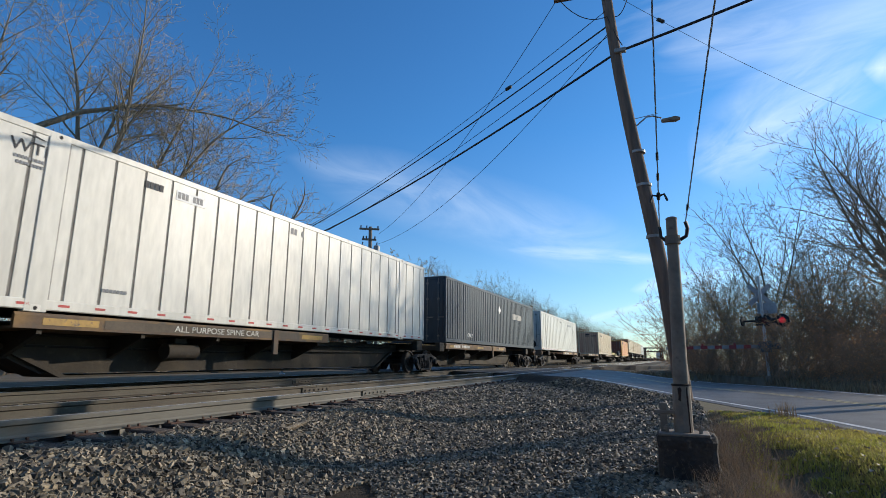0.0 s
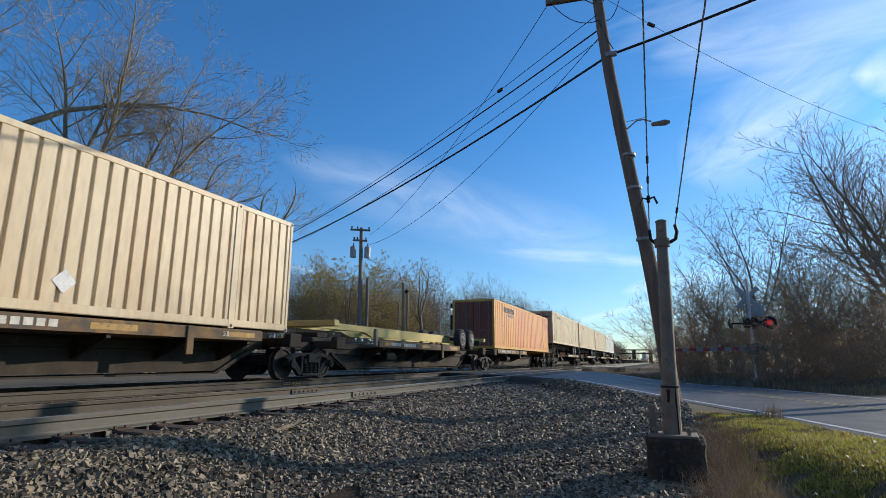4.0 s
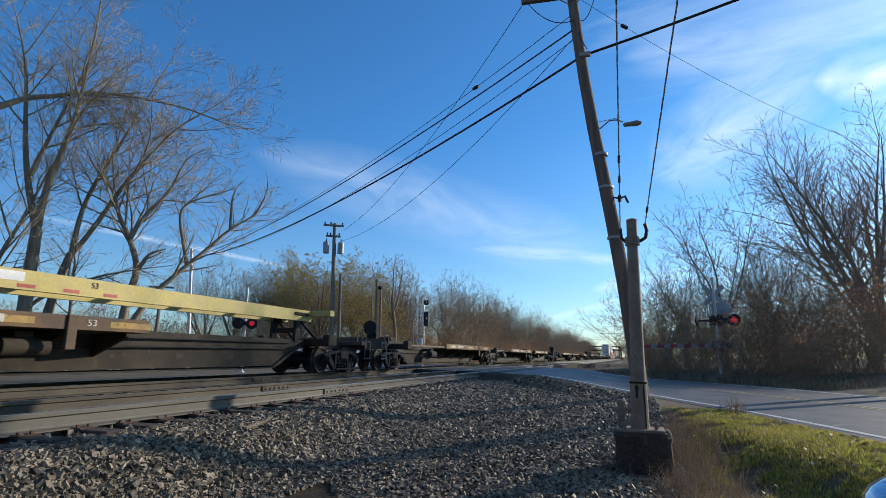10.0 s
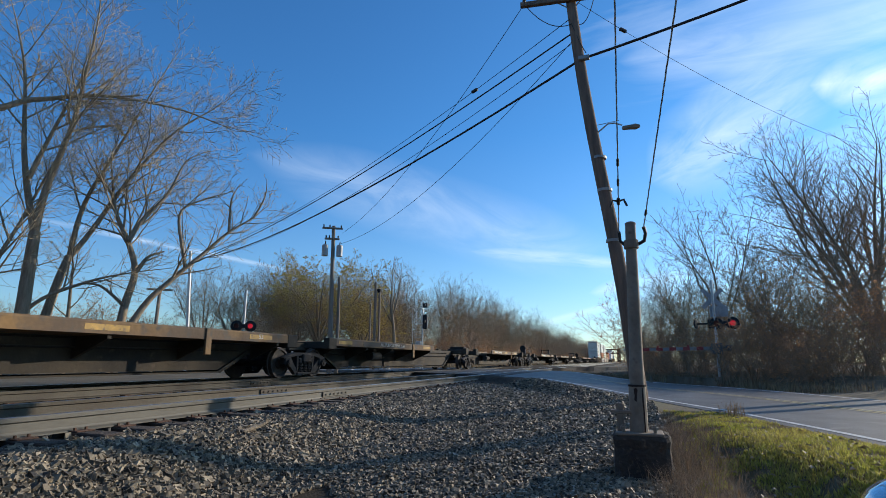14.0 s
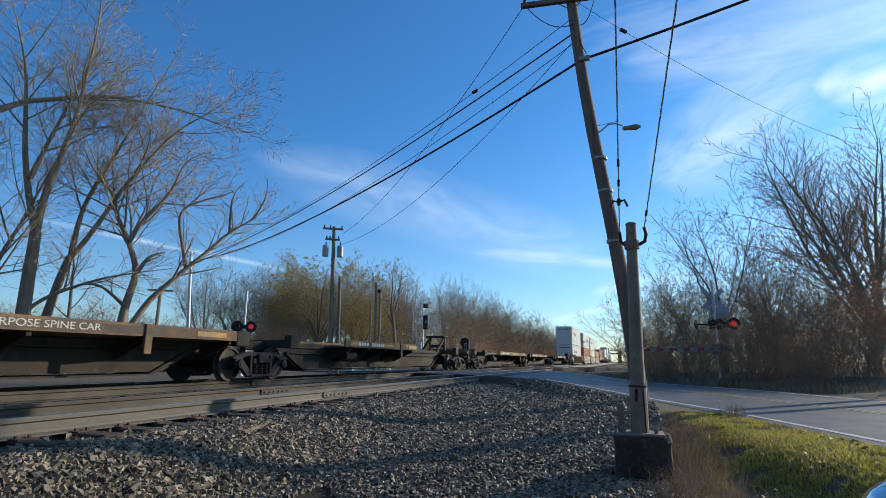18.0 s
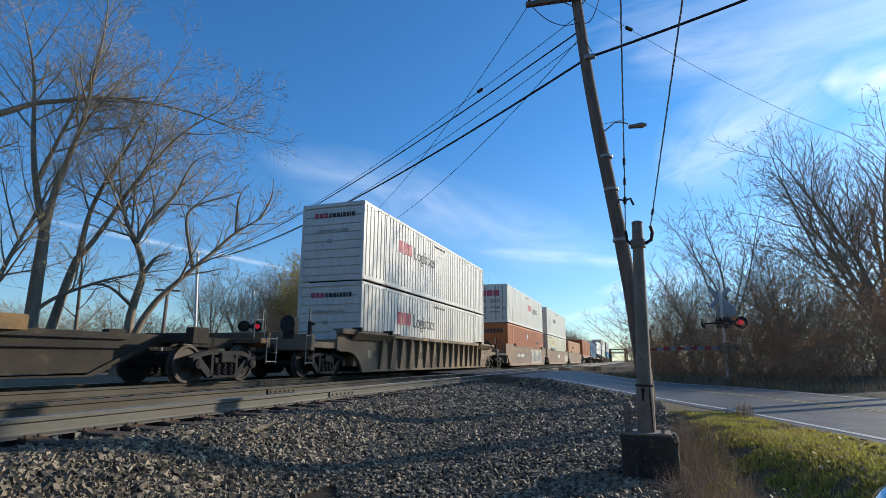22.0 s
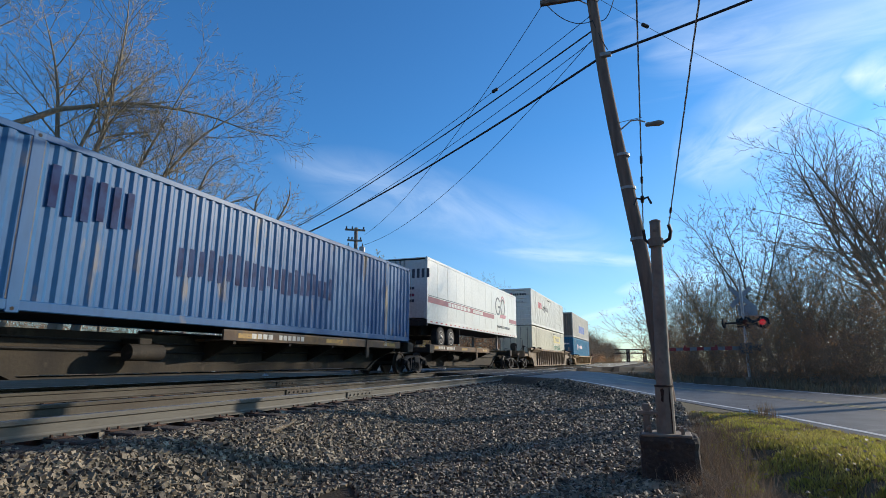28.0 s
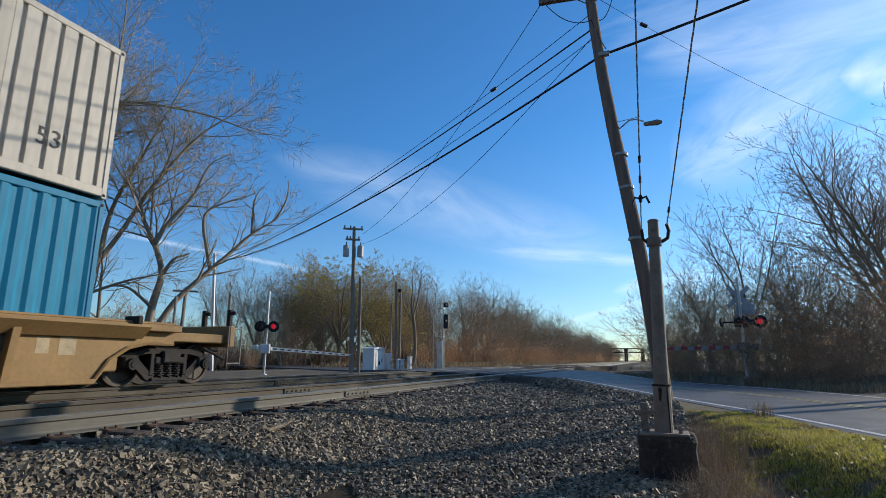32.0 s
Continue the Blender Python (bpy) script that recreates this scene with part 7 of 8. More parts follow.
grove("bare tree leaning and forking into two long limbs", 12, (
    (((-1.2, -0.7), (-0.8, 1.7), (-0.5, 3.6), (-0.2, 4.9)), 0.22, 0.16, 0.0),
    (((-0.2, 4.8), (-0.1, 6.4), (0.2, 8.0), (0.7, 9.3), (1.4, 11.3), (1.9, 12.9), (2.7, 15.2), (3.4, 17.0)), 0.12, 0.02, 0.1),
    (((-0.2, 4.8), (0.8, 6.8), (1.7, 8.8), (2.5, 10.2), (3.5, 11.7), (4.8, 12.9), (6.0, 14.2)), 0.12, 0.02, -0.1)), 0.06, 0.6)
grove("bare tree that forks low into crooked limbs", 23, (
    (((1.9, -0.7), (2.0, 1.8), (2.1, 3.0), (2.4, 4.4), (1.9, 5.8), (1.4, 6.7), (1.1, 7.9), (0.2, 8.8), (-0.4, 10.0)), 0.22, 0.02, 0.05),
    (((1.9, 5.7), (2.3, 6.7), (3.4, 8.3), (3.9, 10.2), (5.0, 10.9)), 0.12, 0.025, 0.1),
    (((2.4, 4.4), (2.7, 5.1), (3.4, 5.4)), 0.1, 0.03, 0.1),
    (((2.0, 2.8), (1.0, 3.7), (0.3, 3.6)), 0.08, 0.03, 0.0)), 0.05, -0.4)
grove("bare tree slanting far over the ground", 34, (
    (((1.4, -0.7), (2.3, 1.8), (2.9, 3.1), (3.8, 4.1), (4.9, 5.3), (6.1, 6.7), (7.2, 7.5), (8.0, 8.4)), 0.18, 0.03, 0.0),
    (((4.3, 4.7), (3.8, 6.7), (3.9, 7.6), (5.2, 8.3), (6.2, 8.8)), 0.09, 0.02, 0.0),
    (((6.1, 6.7), (6.1, 8.5), (6.5, 9.3)), 0.07, 0.02, 0.1),
    (((7.2, 7.5), (7.8, 8.8), (7.7, 9.7)), 0.06, 0.015, -0.1)), 0.07, -0.6, reach=0.46)
grove("slender broken bare tree among larger ones", 45, ((((0.2, -0.7), (0.1, 1.8), (0.0, 4.1), (0.0, 4.7), (-0.3, 5.6)), 0.1, 0.05, 0.0),), 0.03, 0.4, reach=0.3)
grove("thin bare tree leaning across its neighbours", 56, ((((-3.8, -0.7), (-3.2, 2.0), (-2.5, 4.6), (-2.0, 6.1), (-1.5, 7.9), (-1.0, 9.6), (-0.6, 12.0)), 0.12, 0.02, 0.05),), 0.04, -0.3)
grove("tall bare tree with one long level limb", 67, (
    (((-6.4, -0.7), (-6.3, 4.0), (-6.1, 8.0), (-6.0, 12.0), (-5.6, 16.5)), 0.32, 0.06, 0.05),
    (((-6.1, 8.4), (-4.6, 9.9), (-3.3, 10.8), (-2.6, 11.4), (-1.7, 11.7), (-0.9, 12.1), (-0.1, 12.4), (1.3, 12.6), (3.7, 12.7), (5.6, 12.3), (7.4, 12.4)), 0.16, 0.012, 0.0)), 0.03, 0.0)

# right side: one broad bare tree and its neighbours
FINE = (1.7, 2.6, 3.8, 4.5)
tree(14.85, 42.9, -0.5, "broad bare tree with an ascending crown", limbs(171, 15.8, 0.28, 0.22, 11, 36, (0.03, 0), 3, (1.2, 2.0, 3.0), 0.42), M_TWIGDARK, None, 1.2)
tree(4.9, 33.0, -0.3, "bare tree with crooked limbs above the brush", limbs(73, 9.6, 0.11, 0.45, 5, 32, (0.0, 0), 3, FINE, crook=1.6), M_TWIGDARK)
tree(7.2, 33.5, -0.3, "bare tree with crooked limbs above the brush", limbs(78, 8.0, 0.10, 0.4, 5, 36, (0.0, 0), 3, FINE, crook=1.5), M_TWIGDARK)
tree(3.2, 38.0, -0.3, "bare tree above the brush", limbs(74, 7.6, 0.10, 0.35, 5, 36, (0, 0), 3, FINE, crook=1.5), M_TWIGDARK)
tree(2.6, 45.0, -0.3, "bare tree above the brush", limbs(76, 7.0, 0.09, 0.35, 5, 36, (0, 0), 3, FINE, crook=1.3), M_TWIGDARK)
# two trunks added out of view, so their shadows band the gravel and road
for k, (x, y) in enumerate(((10.6, 22.1), (12.6, 23.0))):
    tree(x, y, -0.4, "straight slender bare tree added out of view to cast a shadow", limbs(300 + k, 12.5, 0.15, 0.9, 3, 14, (0.0, 0.0), 1, (0.8,), 0.3), M_TWIGDARK)

# woods: a few kinds, set many times
random.seed(5)
KINDS = [tree(-60 - 6 * k, -60, -0.6, "bare tree in the wood beyond the tracks",
              limbs(80 + k, (11, 10, 9, 12, 8)[k], (0.2, 0.17, 0.15, 0.22, 0.14)[k], (0.3, 0.22, 0.35, 0.28, 0.2)[k], (6, 7, 5, 7, 6)[k], (40, 52, 36, 44, 55)[k], (0.02 * k, 0), 3, (1.5, 2.3, 3.2)), M_TWIG,
              ((M_LEAFB, 0.10, 0.05, k),), 1.0, group="trees of the wood") for k in range(5)]
for k in range(9):
    t = copy_thing(random.choice(KINDS), pose(2.5 + k * 1.7 + rnd(-1, 1), 36 + rnd(-3, 7) - 0.5 * k, -0.5, 0, 0, rnd(0, 360)))
    q = rnd(0.45, 0.75)
    t.scale = (q, q, q)
    tagged(t, "bare tree in the thicket along the road", group="trees of the thicket")
y = 22.0
while y < 430:
    for row in range(4):
        x = -34 + 12.5 * ease(44, 66, y) - row * (3.4 if y > 60 else 4.5) + rnd(-2.0, 2.0)
        if y < -1.12 * x:
            continue
        t = copy_thing(random.choice(KINDS), pose(x, y + rnd(-2, 2), -0.6, 0, 0, rnd(0, 360)))
        k = rnd(0.5, 1.12) * (0.62 + 0.07 * row + 0.3 * ease(46, 62, y))
        t.scale = (k, k, k)
    y += 4.2 + y * 0.03
for k in range(18):
    y = 46 + k * 1.7
    t = copy_thing(random.choice(KINDS), pose(-37 + 9 * ease(44, 70, y) - rnd(0, 6), y, -0.6, 0, 0, rnd(0, 360)))
    q = rnd(0.8, 1.05)
    t.scale = (q, q, q)
WILLOW = dict(last=4, per=(1.3, 2.2, 3.0, 3.2), reach=0.5, lift=-0.1, crook=0.8)
tree(-30.6, 49.5, -0.6, "yellow-green willow still in leaf among bare trees", limbs(91, 11.0, 0.26, 0.32, 9, 40, **WILLOW), M_TWIG, ((M_LEAFY, 0.8, 0.085, 7),), 1.0)
tree(-26.2, 50.5, -0.6, "yellow-green willow still in leaf among bare trees", limbs(92, 7.6, 0.2, 0.3, 7, 44, **WILLOW), M_TWIG, ((M_LEAFY, 0.6, 0.085, 8),), 1.0)
tree(-22.8, 51.0, -0.6, "thin crooked bare tree hung with vines", limbs(93, 11.0, 0.16, 0.6, 4, 25, last=3, crook=1.2), M_TWIG, None, 1.2)


# brush
def bush_paths(seed, high, stems=12, out=36):
    r = random.Random(seed)
    ps = []
    for s in range(stems):
        az, tip = r.uniform(0, 6.283), radians(out * r.uniform(0.1, 1.0))
        d = Vector((math.sin(tip) * math.cos(az), math.sin(tip) * math.sin(az), math.cos(tip)))
        size = high * r.uniform(0.55, 1.1)
        p, q = shoot(r, Vector((r.uniform(-0.8, 0.8), r.uniform(-0.8, 0.8), 0)), d, size, r.uniform(0.016, 0.032), 1, 0.1, 0.8)
        ps.append((1, p, q))
        ramify(r, ps, p, q, size, 1, 3, (0, 2.4, 3.4), 0.42, 0.3, 1.0, 0.15)
    return ps


def bush(k, leafmat, share, size, label):
    ps = bush_paths(k, 3.6 + 0.5 * (k % 3))
    b = thing("bush", label, "bush", "brush along the road")
    st = Build()
    for lv, path, rad in ps:
        st.tube(path, [max(q, 0.006) for q in rad], 3, caps=False)
    tagged(part("growth", plain(st, "growth", M_TWIGDARK), None, b), kind="stuff")
    tagged(part("foliage", plain(leaf_cards(ps, k, share, size, 0.15), "foliage", leafmat), None, b), kind="stuff")
    b.matrix_basis = pose(-70 - 5 * k, -60, -0.4)
    return b


random.seed(8)
BUSH = [bush(1, M_LEAFB, 0.95, 0.05, "dense leafless brush with brown leaves"), bush(2, M_LEAFB, 0.8, 0.05, "dense leafless brush with brown leaves"),
        bush(3, M_LEAFG, 0.6, 0.05, "dense brush with a few olive leaves"), bush(4, M_LEAFB, 0.65, 0.05, "tangled leafless brush along the road")]
for row in range(4):
    for k in range(16):
        y = 24.5 + row * 2.8 + rnd(-0.6, 0.6)
        x = 1.2 + k * 1.65 + row * 0.4 + rnd(-0.5, 0.5)
        y += max(0, (4.2 - x)) * 1.8
        if x > 6:
            y -= (x - 6) * 0.55
        if x > 0.44 * y:
            continue
        t = copy_thing(random.choice(BUSH), pose(x, y, -0.5, 0, 0, rnd(0, 360)))
        q = rnd(0.5, 1.15) * (0.7 + 0.22 * row)
        t.scale = (q, q, q)
for k in range(34):
    x = 0.8 + (k % 17) * 1.5 + rnd(-0.5, 0.5)
    near = k < 17
    y = (23.6 if near else 38.0) + max(0, 4.2 - x) * 1.8 - max(0, x - 6) * (0.55 if near else 0.2) + rnd(-0.4, 0.4)
    if x > 0.44 * y:
        continue
    t = copy_thing(random.choice(BUSH), pose(x, y, -0.6, 0, 0, rnd(0, 360)))
    q = rnd(0.4, 0.62) if near else rnd(0.9, 1.2)
    t.scale = (q * 1.3, q * 1.3, q)
for k in range(26):
    y = 42 + k * 5.0
    t = copy_thing(random.choice(BUSH), pose(-0.5 + rnd(0, 2.5) + k * 0.1, y, -0.5, 0, 0, rnd(0, 360)))
    q = rnd(0.5, 0.8)
    t.scale = (q, q, q)
y = 37.0
while y < 330:
    for row in range(3):
        t = copy_thing(random.choice(BUSH), pose(-31.0 + 12.5 * ease(44, 66, y) - row * 2.8 + rnd(-1, 1), y + rnd(-1, 1), -0.6, 0, 0, rnd(0, 360)))
        q = rnd(0.45, 0.95) * (1 + 0.2 * row)
        t.scale = (q, q, q)
    y += 3.4 + y * 0.03

random.seed(52)
y = 22.0
while y < 330:
    t = copy_thing(random.choice(BUSH), pose(-43.0 + 12.5 * ease(44, 66, y) - rnd(0, 4), y, -0.7, 0, 0, rnd(0, 360)))
    q = rnd(1.1, 1.6)
    t.scale = (q * 1.3, q * 1.3, q)
    y += 2.6 + y * 0.03

# low brush and thin trees beyond the big bare trees
random.seed(41)
for k in range(34):
    f = k / 33
    x, y = -34 - 8 * rnd(0, 1) - 6 * (1 - f), 6 + 34 * f + rnd(-1, 1)
    t = copy_thing(random.choice(BUSH), pose(x, y, -0.7, 0, 0, rnd(0, 360)))
    q = rnd(0.55, 1.0)
    t.scale = (q * 1.3, q * 1.3, q)
for k in range(12):
    t = copy_thing(random.choice(KINDS), pose(-42 - rnd(0, 12), 8 + 2.8 * k + rnd(-1, 1), -0.7, 0, 0, rnd(0, 360)))
    q = rnd(0.3, 0.5)
    t.scale = (q, q, q)

# the woods go on behind the camera, on both sides of the road
random.seed(77)
for k in range(60):
    x, y = -52 + k * 1.7 + rnd(-1, 1), -13 - rnd(0, 7)
    if 1.0 < x < 14 or -13.5 < x < -3.5:
        y -= 16
    t = copy_thing(random.choice(KINDS), pose(x, y, -0.7, 0, 0, rnd(0, 360)))
    q = rnd(1.0, 1.4)
    t.scale = (q, q, q)
    t = copy_thing(random.choice(BUSH), pose(x + rnd(-1, 1), y + 1.5, -0.7, 0, 0, rnd(0, 360)))
    q = rnd(1.1, 1.6)
    t.scale = (q, q, q)

# ---- ballast, grass, small things ----
M_STONE = mat("ballast stone", (0.25, 0.198, 0.128), 0.6, other=(0.095, 0.075, 0.049), fine=30, coarse=8, bump=0.3, perpiece=0.85)
HEX_V = np.array([(x, y, z) for x in (-1, 1) for y in (-1, 1) for z in (-1, 1)], float) * 0.72
HEX_F = np.array(((0, 1, 3), (0, 3, 2), (4, 6, 7), (4, 7, 5), (0, 4, 5), (0, 5, 1), (2, 3, 7), (2, 7, 6), (0, 2, 6), (0, 6, 4), (1, 5, 7), (1, 7, 3)))


def stones(name, places, sizes, material, label, parent=None, seed=1):
    g = np.random.default_rng(seed)
    n = len(places)
    v = HEX_V[None] + g.uniform(-0.25, 0.25, (n, len(HEX_V), 3))
    v = v * g.uniform(0.45, 1.35, (n, 1, 3))
    a, b = g.uniform(0, 6.28, n), g.uniform(-1.2, 1.2, n)
    ca, sa, cb, sb_ = np.cos(a), np.sin(a), np.cos(b), np.sin(b)
    x, y, z = v[..., 0], v[..., 1], v[..., 2]
    y, z = y * cb[:, None] - z * sb_[:, None], y * sb_[:, None] + z * cb[:, None]
    x, y = x * ca[:, None] - y * sa[:, None], x * sa[:, None] + y * ca[:, None]
    v = np.stack([x, y, z], -1) * np.asarray(sizes)[:, None, None] + np.asarray(places)[:, None]
    f = (HEX_F[None] + (np.arange(n) * len(HEX_V))[:, None, None]).reshape(-1, 3)
    me = bpy.data.meshes.new(name)
    me.vertices.add(n * len(HEX_V))
    me.vertices.foreach_set("co", v.reshape(-1).astype(np.float32))
    me.loops.add(f.size)
    me.loops.foreach_set("vertex_index", f.reshape(-1).astype(np.int32))
    me.polygons.add(len(f))
    me.polygons.foreach_set("loop_start", (np.arange(len(f)) * 3).astype(np.int32))
    me.update(calc_edges=True)
    me.shade_flat()
    me.materials.append(material)
    ob = new(name, me)
    return tagged(ob, label, "gravel", kind="stuff")


def scatter(n, x0, x1, y0, y1, lo, hi, keep, sink=0.3, far=0.0):
    pl, sz = [], []
    while len(pl) < n:
        x = rnd(x0, x1)
        y = y0 + (y1 - y0) * random.random() ** (1 + far)
        if keep(x, y):
            s = rnd(lo, hi) * (0.8 + 0.4 * random.random())
            pl.append((x, y, land(x, y) + s * (0.5 - sink) + rnd(-0.2, 0.3) * s))
            sz.append(s)
    return pl, sz


random.seed(21)


def off_road(x, y):
    return x < lerp_at(NEAR_EDGE, y) - 0.55 and not (x > -5.2 and y > 17.5)


pl, sz = scatter(40000, -5.0, -2.6, 2.2, 11, 0.015, 0.033, lambda x, y: x < -2.9 + 0.3 * noise.noise((y, 0, 0)), far=0.35)
stones("ballast_stones", pl, sz, M_STONE, "loose grey ballast stones heaped beside the track", seed=2)
pl, sz = scatter(11000, -5.0, -2.4, 11, 19.5, 0.024, 0.045, off_road, far=0.3)
stones("ballast_stones", pl, sz, M_STONE, "loose grey ballast stones heaped beside the track", seed=3)
pl, sz = scatter(34000, -3.4, 0.7, 3.4, 9.5, 0.012, 0.027, lambda x, y: off_road(x, y) and x < 0.55 + 0.3 * noise.noise((x, y, 4)) and y > -1.2 * x + 1.5, far=0.3)
stones("gravel_stones", pl, sz, M_STONE, "fine grey gravel on the flat beside the ballast", seed=4)
pl, sz = scatter(14000, -3.2, 0.4, 9.5, 18, 0.018, 0.034, off_road, far=0.4)
stones("gravel_stones", pl, sz, M_STONE, "fine grey gravel on the flat beside the ballast", seed=5)
pl, sz = [], []
for _ in range(9000):
    x, y = rnd(-12.3, -4.9), 2 + 38 * random.random() ** 1.5
    if 20 < y < 37 and lerp_at(NEAR_EDGE, y) < x:
        continue
    if min(abs(x - q) for q in JOINTS) < 0.1:
        continue
    s = rnd(0.028, 0.048)
    pl.append((x, y, -0.225 + rnd(-0.02, 0.02)))
    sz.append(s)
stones("ballast_stones", pl, sz, M_STONE, "grey ballast stones between the ties", seed=6)

# grass and weeds
M_GRASS = mat("green grass", (0.35, 0.36, 0.06), 0.5, other=(0.48, 0.40, 0.11), fine=10, coarse=1.2, bump=0.0, perpiece=0.4, thin=0.65)
M_STRAW = mat("dry grass", (0.30, 0.23, 0.13), 0.8, other=(0.20, 0.14, 0.09), fine=10, coarse=1.2, bump=0.0, perpiece=0.4, thin=0.3)

M_WEED = mat("dry brown weeds", (0.30, 0.215, 0.14), 0.85, other=(0.20, 0.14, 0.095), fine=10, coarse=1.2, bump=0.0, perpiece=0.4, thin=0.2)


def blades(name, n, where, high, wide, material, label, seed, lean=0.5):
    r = random.Random(seed)
    v, f = [], []
    while n:
        q = where(r)
        if q is None:
            continue
        n -= 1
        x, y, z = q
        h = high * r.uniform(0.5, 1.2)
        a = r.uniform(0, 6.28)
        dx, dy = math.cos(a), math.sin(a)
        l = lean * r.uniform(0.2, 1.2) * h
        k = len(v)
        w = wide * r.uniform(0.7, 1.3)
        v += [(x - dy * w, y + dx * w, z), (x + dy * w, y - dx * w, z), (x + dy * w * 0.7 + dx * l * 0.4, y - dx * w * 0.7 + dy * l * 0.4, z + h * 0.6),
              (x - dy * w * 0.7 + dx * l * 0.4, y + dx * w * 0.7 + dy * l * 0.4, z + h * 0.6), (x + dx * l, y + dy * l, z + h)]
        f += [(k, k + 1, k + 2, k + 3), (k + 3, k + 2, k + 4)]
    b = Build()
    b.v, b.f = v, f
    return tagged(new(name, plain(b, name, material)), label, "grass", kind="stuff")


def verge(r):
    y = r.uniform(1.5, 10.5)
    e = lerp_at(NEAR_EDGE, y)
    x = e - 0.3 - 2.3 * r.random()
    if x < 0.62 + 0.35 * noise.noise((x * 1.5, y * 1.5, 2)) or noise.noise((x * 2.6, y * 2.6, 8)) + 0.7 * noise.noise((x * 1.1, y * 1.1, 6)) < 0.35 * r.random() - 0.38:
        return None
    return x, y, land(x, y) - 0.01


def litter(r):
    y = r.uniform(1.5, 10.5)
    x = lerp_at(NEAR_EDGE, y) - 0.25 - 2.5 * r.random()
    return (x, y, land(x, y) - 0.01) if x > 0.4 else None


def weeds(r):
    x, y = r.gauss(0.55, 0.2), r.uniform(4.6, 8.6)
    return x, y, land(x, y) - 0.01


def strip(r):
    y = 40 + 260 * r.random() ** 1.6
    x = -14.5 - r.random() * 13
    return x, y, land(x, y) - 0.05


def shoulder(r):
    y = r.uniform(19.5, 44)
    e = lerp_at(FAR_EDGE, y)
    x = e + 0.5 + 3.0 * r.random()
    return x, y, land(x, y) - 0.02


blades("grass", 70000, verge, 0.052, 0.006, M_GRASS, "short green grass on the verge", 31, 0.8)
blades("dry_grass", 22000, litter, 0.06, 0.0035, M_STRAW, "dead stalks and litter in the grass", 32, 0.9)
blades("dry_weeds", 2600, weeds, 0.25, 0.0024, M_WEED, "dry brown weeds beside the post", 33, 1.1)
def undergrowth(r):
    y = 16 + 170 * r.random() ** 1.6
    x = -39.0 + 12.5 * ease(44, 66, y) - 14 * r.random()
    return x, y, land(x, y) - 0.05


blades("undergrowth", 16000, undergrowth, 2.3, 0.045, M_WEED, "dense dry undergrowth at the foot of the wood", 37, 0.5)
blades("dry_grass", 9000, strip, 0.55, 0.05, M_STRAW, "strip of tall dry grass beyond the tracks", 34, 0.4)
blades("dry_grass", 7000, shoulder, 0.3, 0.012, M_STRAW, "dry grass along the far road shoulder", 35, 0.6)
# leaf litter on the verge
lit = random.Random(9)
b = Build()
for _ in range(260):
    q = None
    while q is None:
        q = verge(lit)
    x, y, z = q
    a, s = lit.uniform(0, 6.28), lit.uniform(0.02, 0.045)
    dx, dy = math.cos(a) * s, math.sin(a) * s
    b.add([(x - dx, y - dy, z + 0.05), (x + dy * 0.6, y - dx * 0.6, z + 0.065), (x + dx, y + dy, z + 0.055), (x - dy * 0.6, y + dx * 0.6, z + 0.075)], [(0, 1, 2, 3)])
tagged(new("leaf_litter", plain(b, "leaf_litter", mat("pale dead leaves", (0.42, 0.35, 0.25), 0.7, other=(0.3, 0.22, 0.14), fine=10, coarse=2, bump=0.05, perpiece=0.4))), "pale dead leaves lying in the grass", "leaf litter", kind="stuff")

# stick on the stones
st = Vector((-4.2, 5.5, land(-4.2, 5.5) + 0.03))
solo("stick", Build().tube([st + Vector(q) for q in ((-0.03, -0.16, 0.0), (0.0, 0.0, 0.03), (0.02, 0.12, 0.05), (0.06, 0.24, 0.1))], [0.022, 0.025, 0.02, 0.008], 7),
     M_BARK, "short broken stick lying on the ballast", "stick", smooth=True)

# a dried weed by the road, in front of the asphalt
def tuft(r):
    x, y = r.gauss(1.52, 0.09), r.gauss(9.9, 0.1)
    return x, y, land(x, y) - 0.01


blades("dry_weeds", 90, tuft, 0.26, 0.004, M_STRAW, "pale dry weed standing at the road edge", 36, 0.35)

# the wing mirror of a parked car beside the camera, on its door
M_CHROME = mat("bright mirror shell", (0.75, 0.76, 0.78), 0.12, 0.9, fine=10, coarse=2, bump=0.0)
M_MIRROR = mat("mirror glass", (0.9, 0.92, 0.95), 0.02, 1.0, other=(0.88, 0.9, 0.93), fine=5, coarse=1, bump=0.0)
M_CARPAINT = mat("dark grey car paint", (0.05, 0.055, 0.06), 0.3, 0.2, fine=30, coarse=2, bump=0.0, coat=0.8)
M_CARGLASS = mat("dark car glass", (0.02, 0.022, 0.025), 0.05, 0.0, fine=5, coarse=1, bump=0.0)
car = thing("parked_car", "dark parked car with a bright wing mirror", "car")
body = Build()
lower = [(-y, z) for y, z in ((1.1, 0.30), (1.1, 0.92), (4.2, 0.96), (4.45, 0.8), (4.5, 0.3))]
body.prism(lower, 0, -0.88, 0.88)
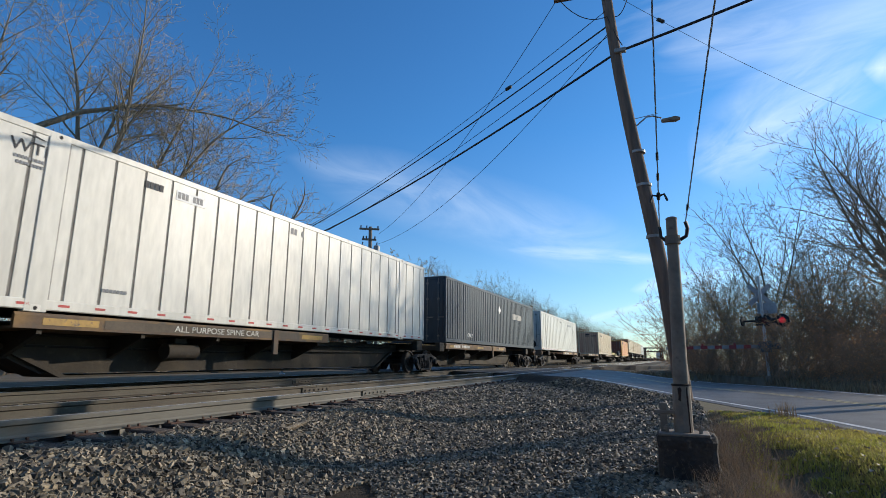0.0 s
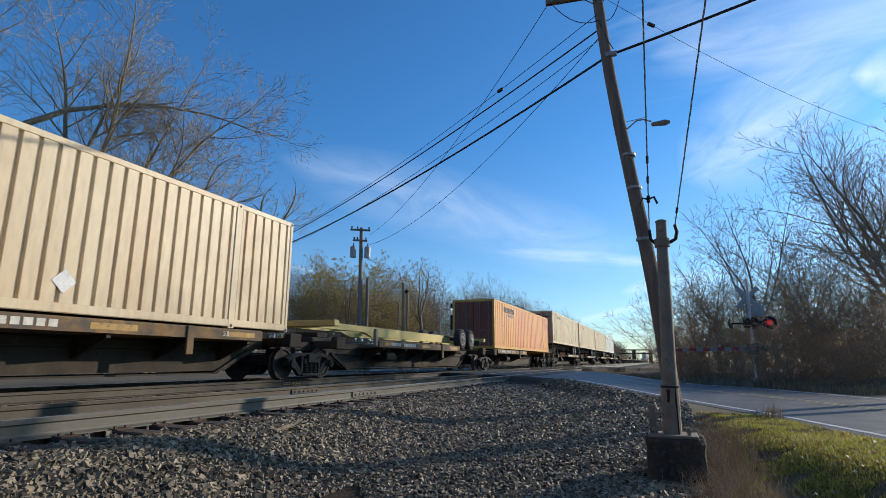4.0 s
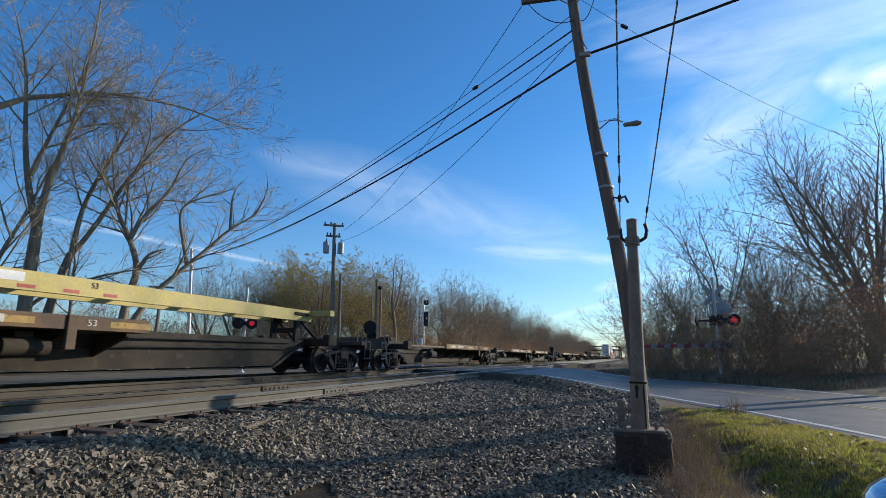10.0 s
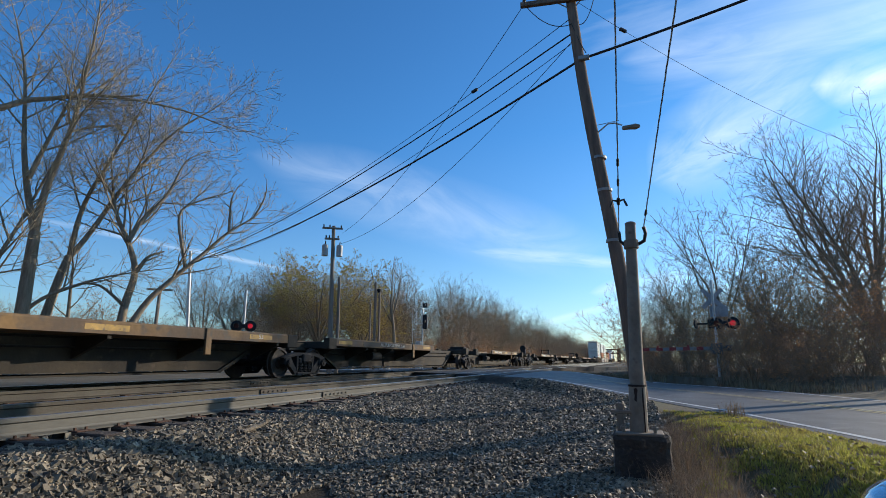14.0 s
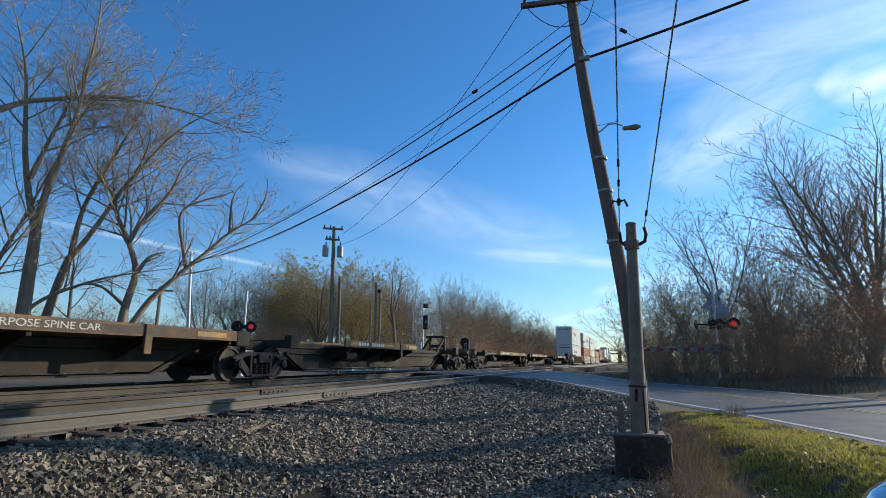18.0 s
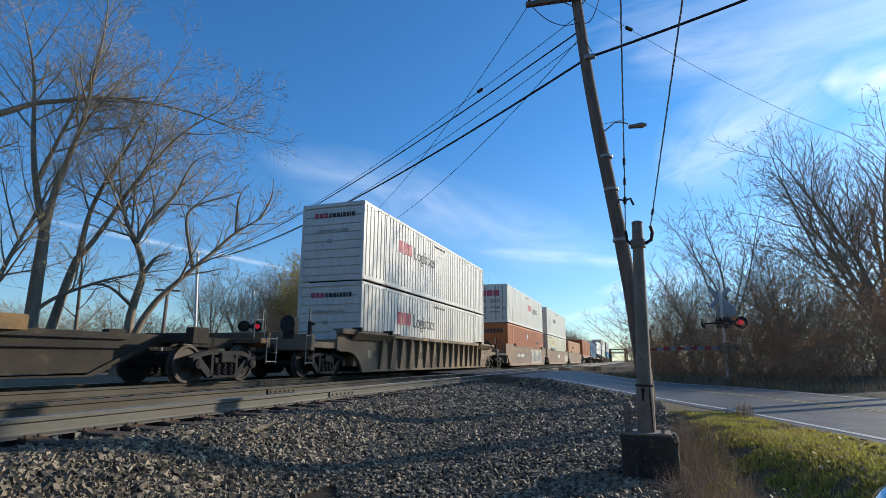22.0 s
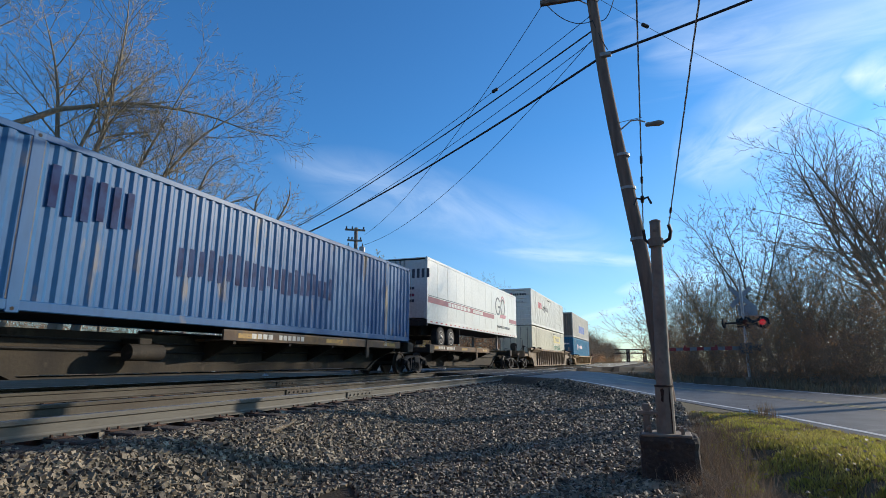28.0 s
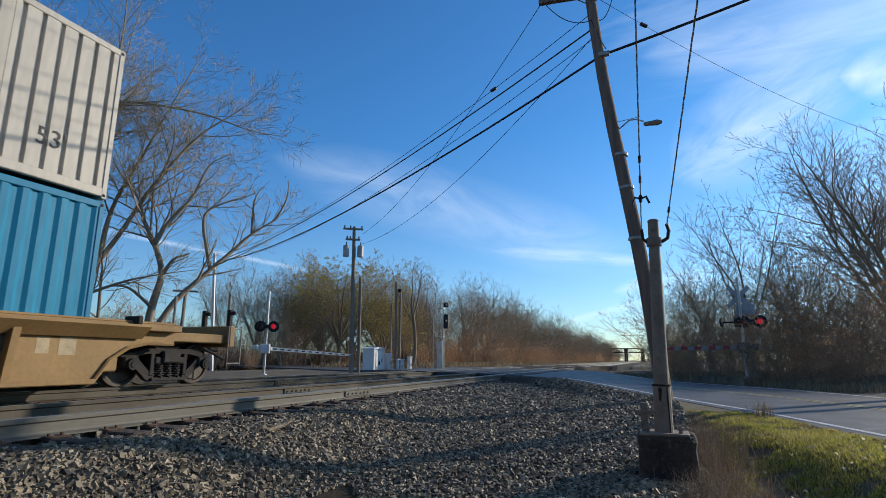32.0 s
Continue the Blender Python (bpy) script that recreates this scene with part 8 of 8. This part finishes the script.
nose = [(x, -y, z) for y, w, hs in ((1.102, 0.87, 0.91), (0.7, 0.83, 0.84), (0.3, 0.72, 0.74), (0.0, 0.5, 0.62)) for x, z in ((-w, 0.3), (-w, hs), (w, hs), (w, 0.3))]
body.add(nose, [(4 * a + i, 4 * a + (i + 1) % 4, 4 * a + 4 + (i + 1) % 4, 4 * a + 4 + i) for a in range(3) for i in range(4)] + [(12, 13, 14, 15)])
part("body", body, M_CARPAINT, car)
part("cabin", Build().prism([(-y, z) for y, z in ((1.15, 0.9), (1.9, 1.42), (3.3, 1.44), (4.1, 0.94))], 0, -0.74, 0.74), M_CARGLASS, car)
for yy in (-0.85, -3.6):
    for xx in (-0.8, 0.8):
        w = part("wheel", Build().lathe(((-0.1, 0.2), (-0.1, 0.3), (-0.07, 0.32), (0.07, 0.32), (0.1, 0.3), (0.1, 0.2)), (xx, yy, 0.32), 0, 20), M_TYRE, car)
        part("rim", Build().lathe(((-0.105, 0.05), (-0.105, 0.19), (0.105, 0.19), (0.105, 0.05)), (xx, yy, 0.32), 0, 16), M_RIM, w)
shell = Build().lathe(((-0.005, 0.105), (0.03, 0.115), (0.08, 0.10), (0.12, 0.06), (0.13, 0.01)), (0, 0, 0), 1, 20)
shell.v = [(x * 0.92, y, z * 0.66) for x, y, z in shell.v]
mir = part("wing_mirror", shell, M_CHROME, car, "bright wing mirror shell", pose(-1.02, -1.5, 1.0, 0, 0, 12), smooth=True)
glass = Build().lathe(((-0.002, 0.01), (-0.001, 0.095), (0.0, 0.096)), (0, -0.006, 0), 1, 20)
glass.v = [(x * 0.92, y, z * 0.66) for x, y, z in glass.v]
part("mirror_glass", glass, M_MIRROR, mir)
part("stalk", Build().box(0.08, 0.2, 0.0, 0.06, -0.05, -0.01, 0.01), M_CARPAINT, mir)
car.matrix_basis = pose(0.483, 1.2, -0.73, 0, 0, -9) @ pose(1.02, 1.5, 0)


def motions():
    times = [k for k in range(0, 13)] + [16, 20, 24, 28, 32]
    for ob, s0 in ROLLING:
        base = ob.matrix_basis.copy()
        walk(ob, [(t, Matrix.Translation((0, -gone(t), 0)) @ base) for t in times])


motions()
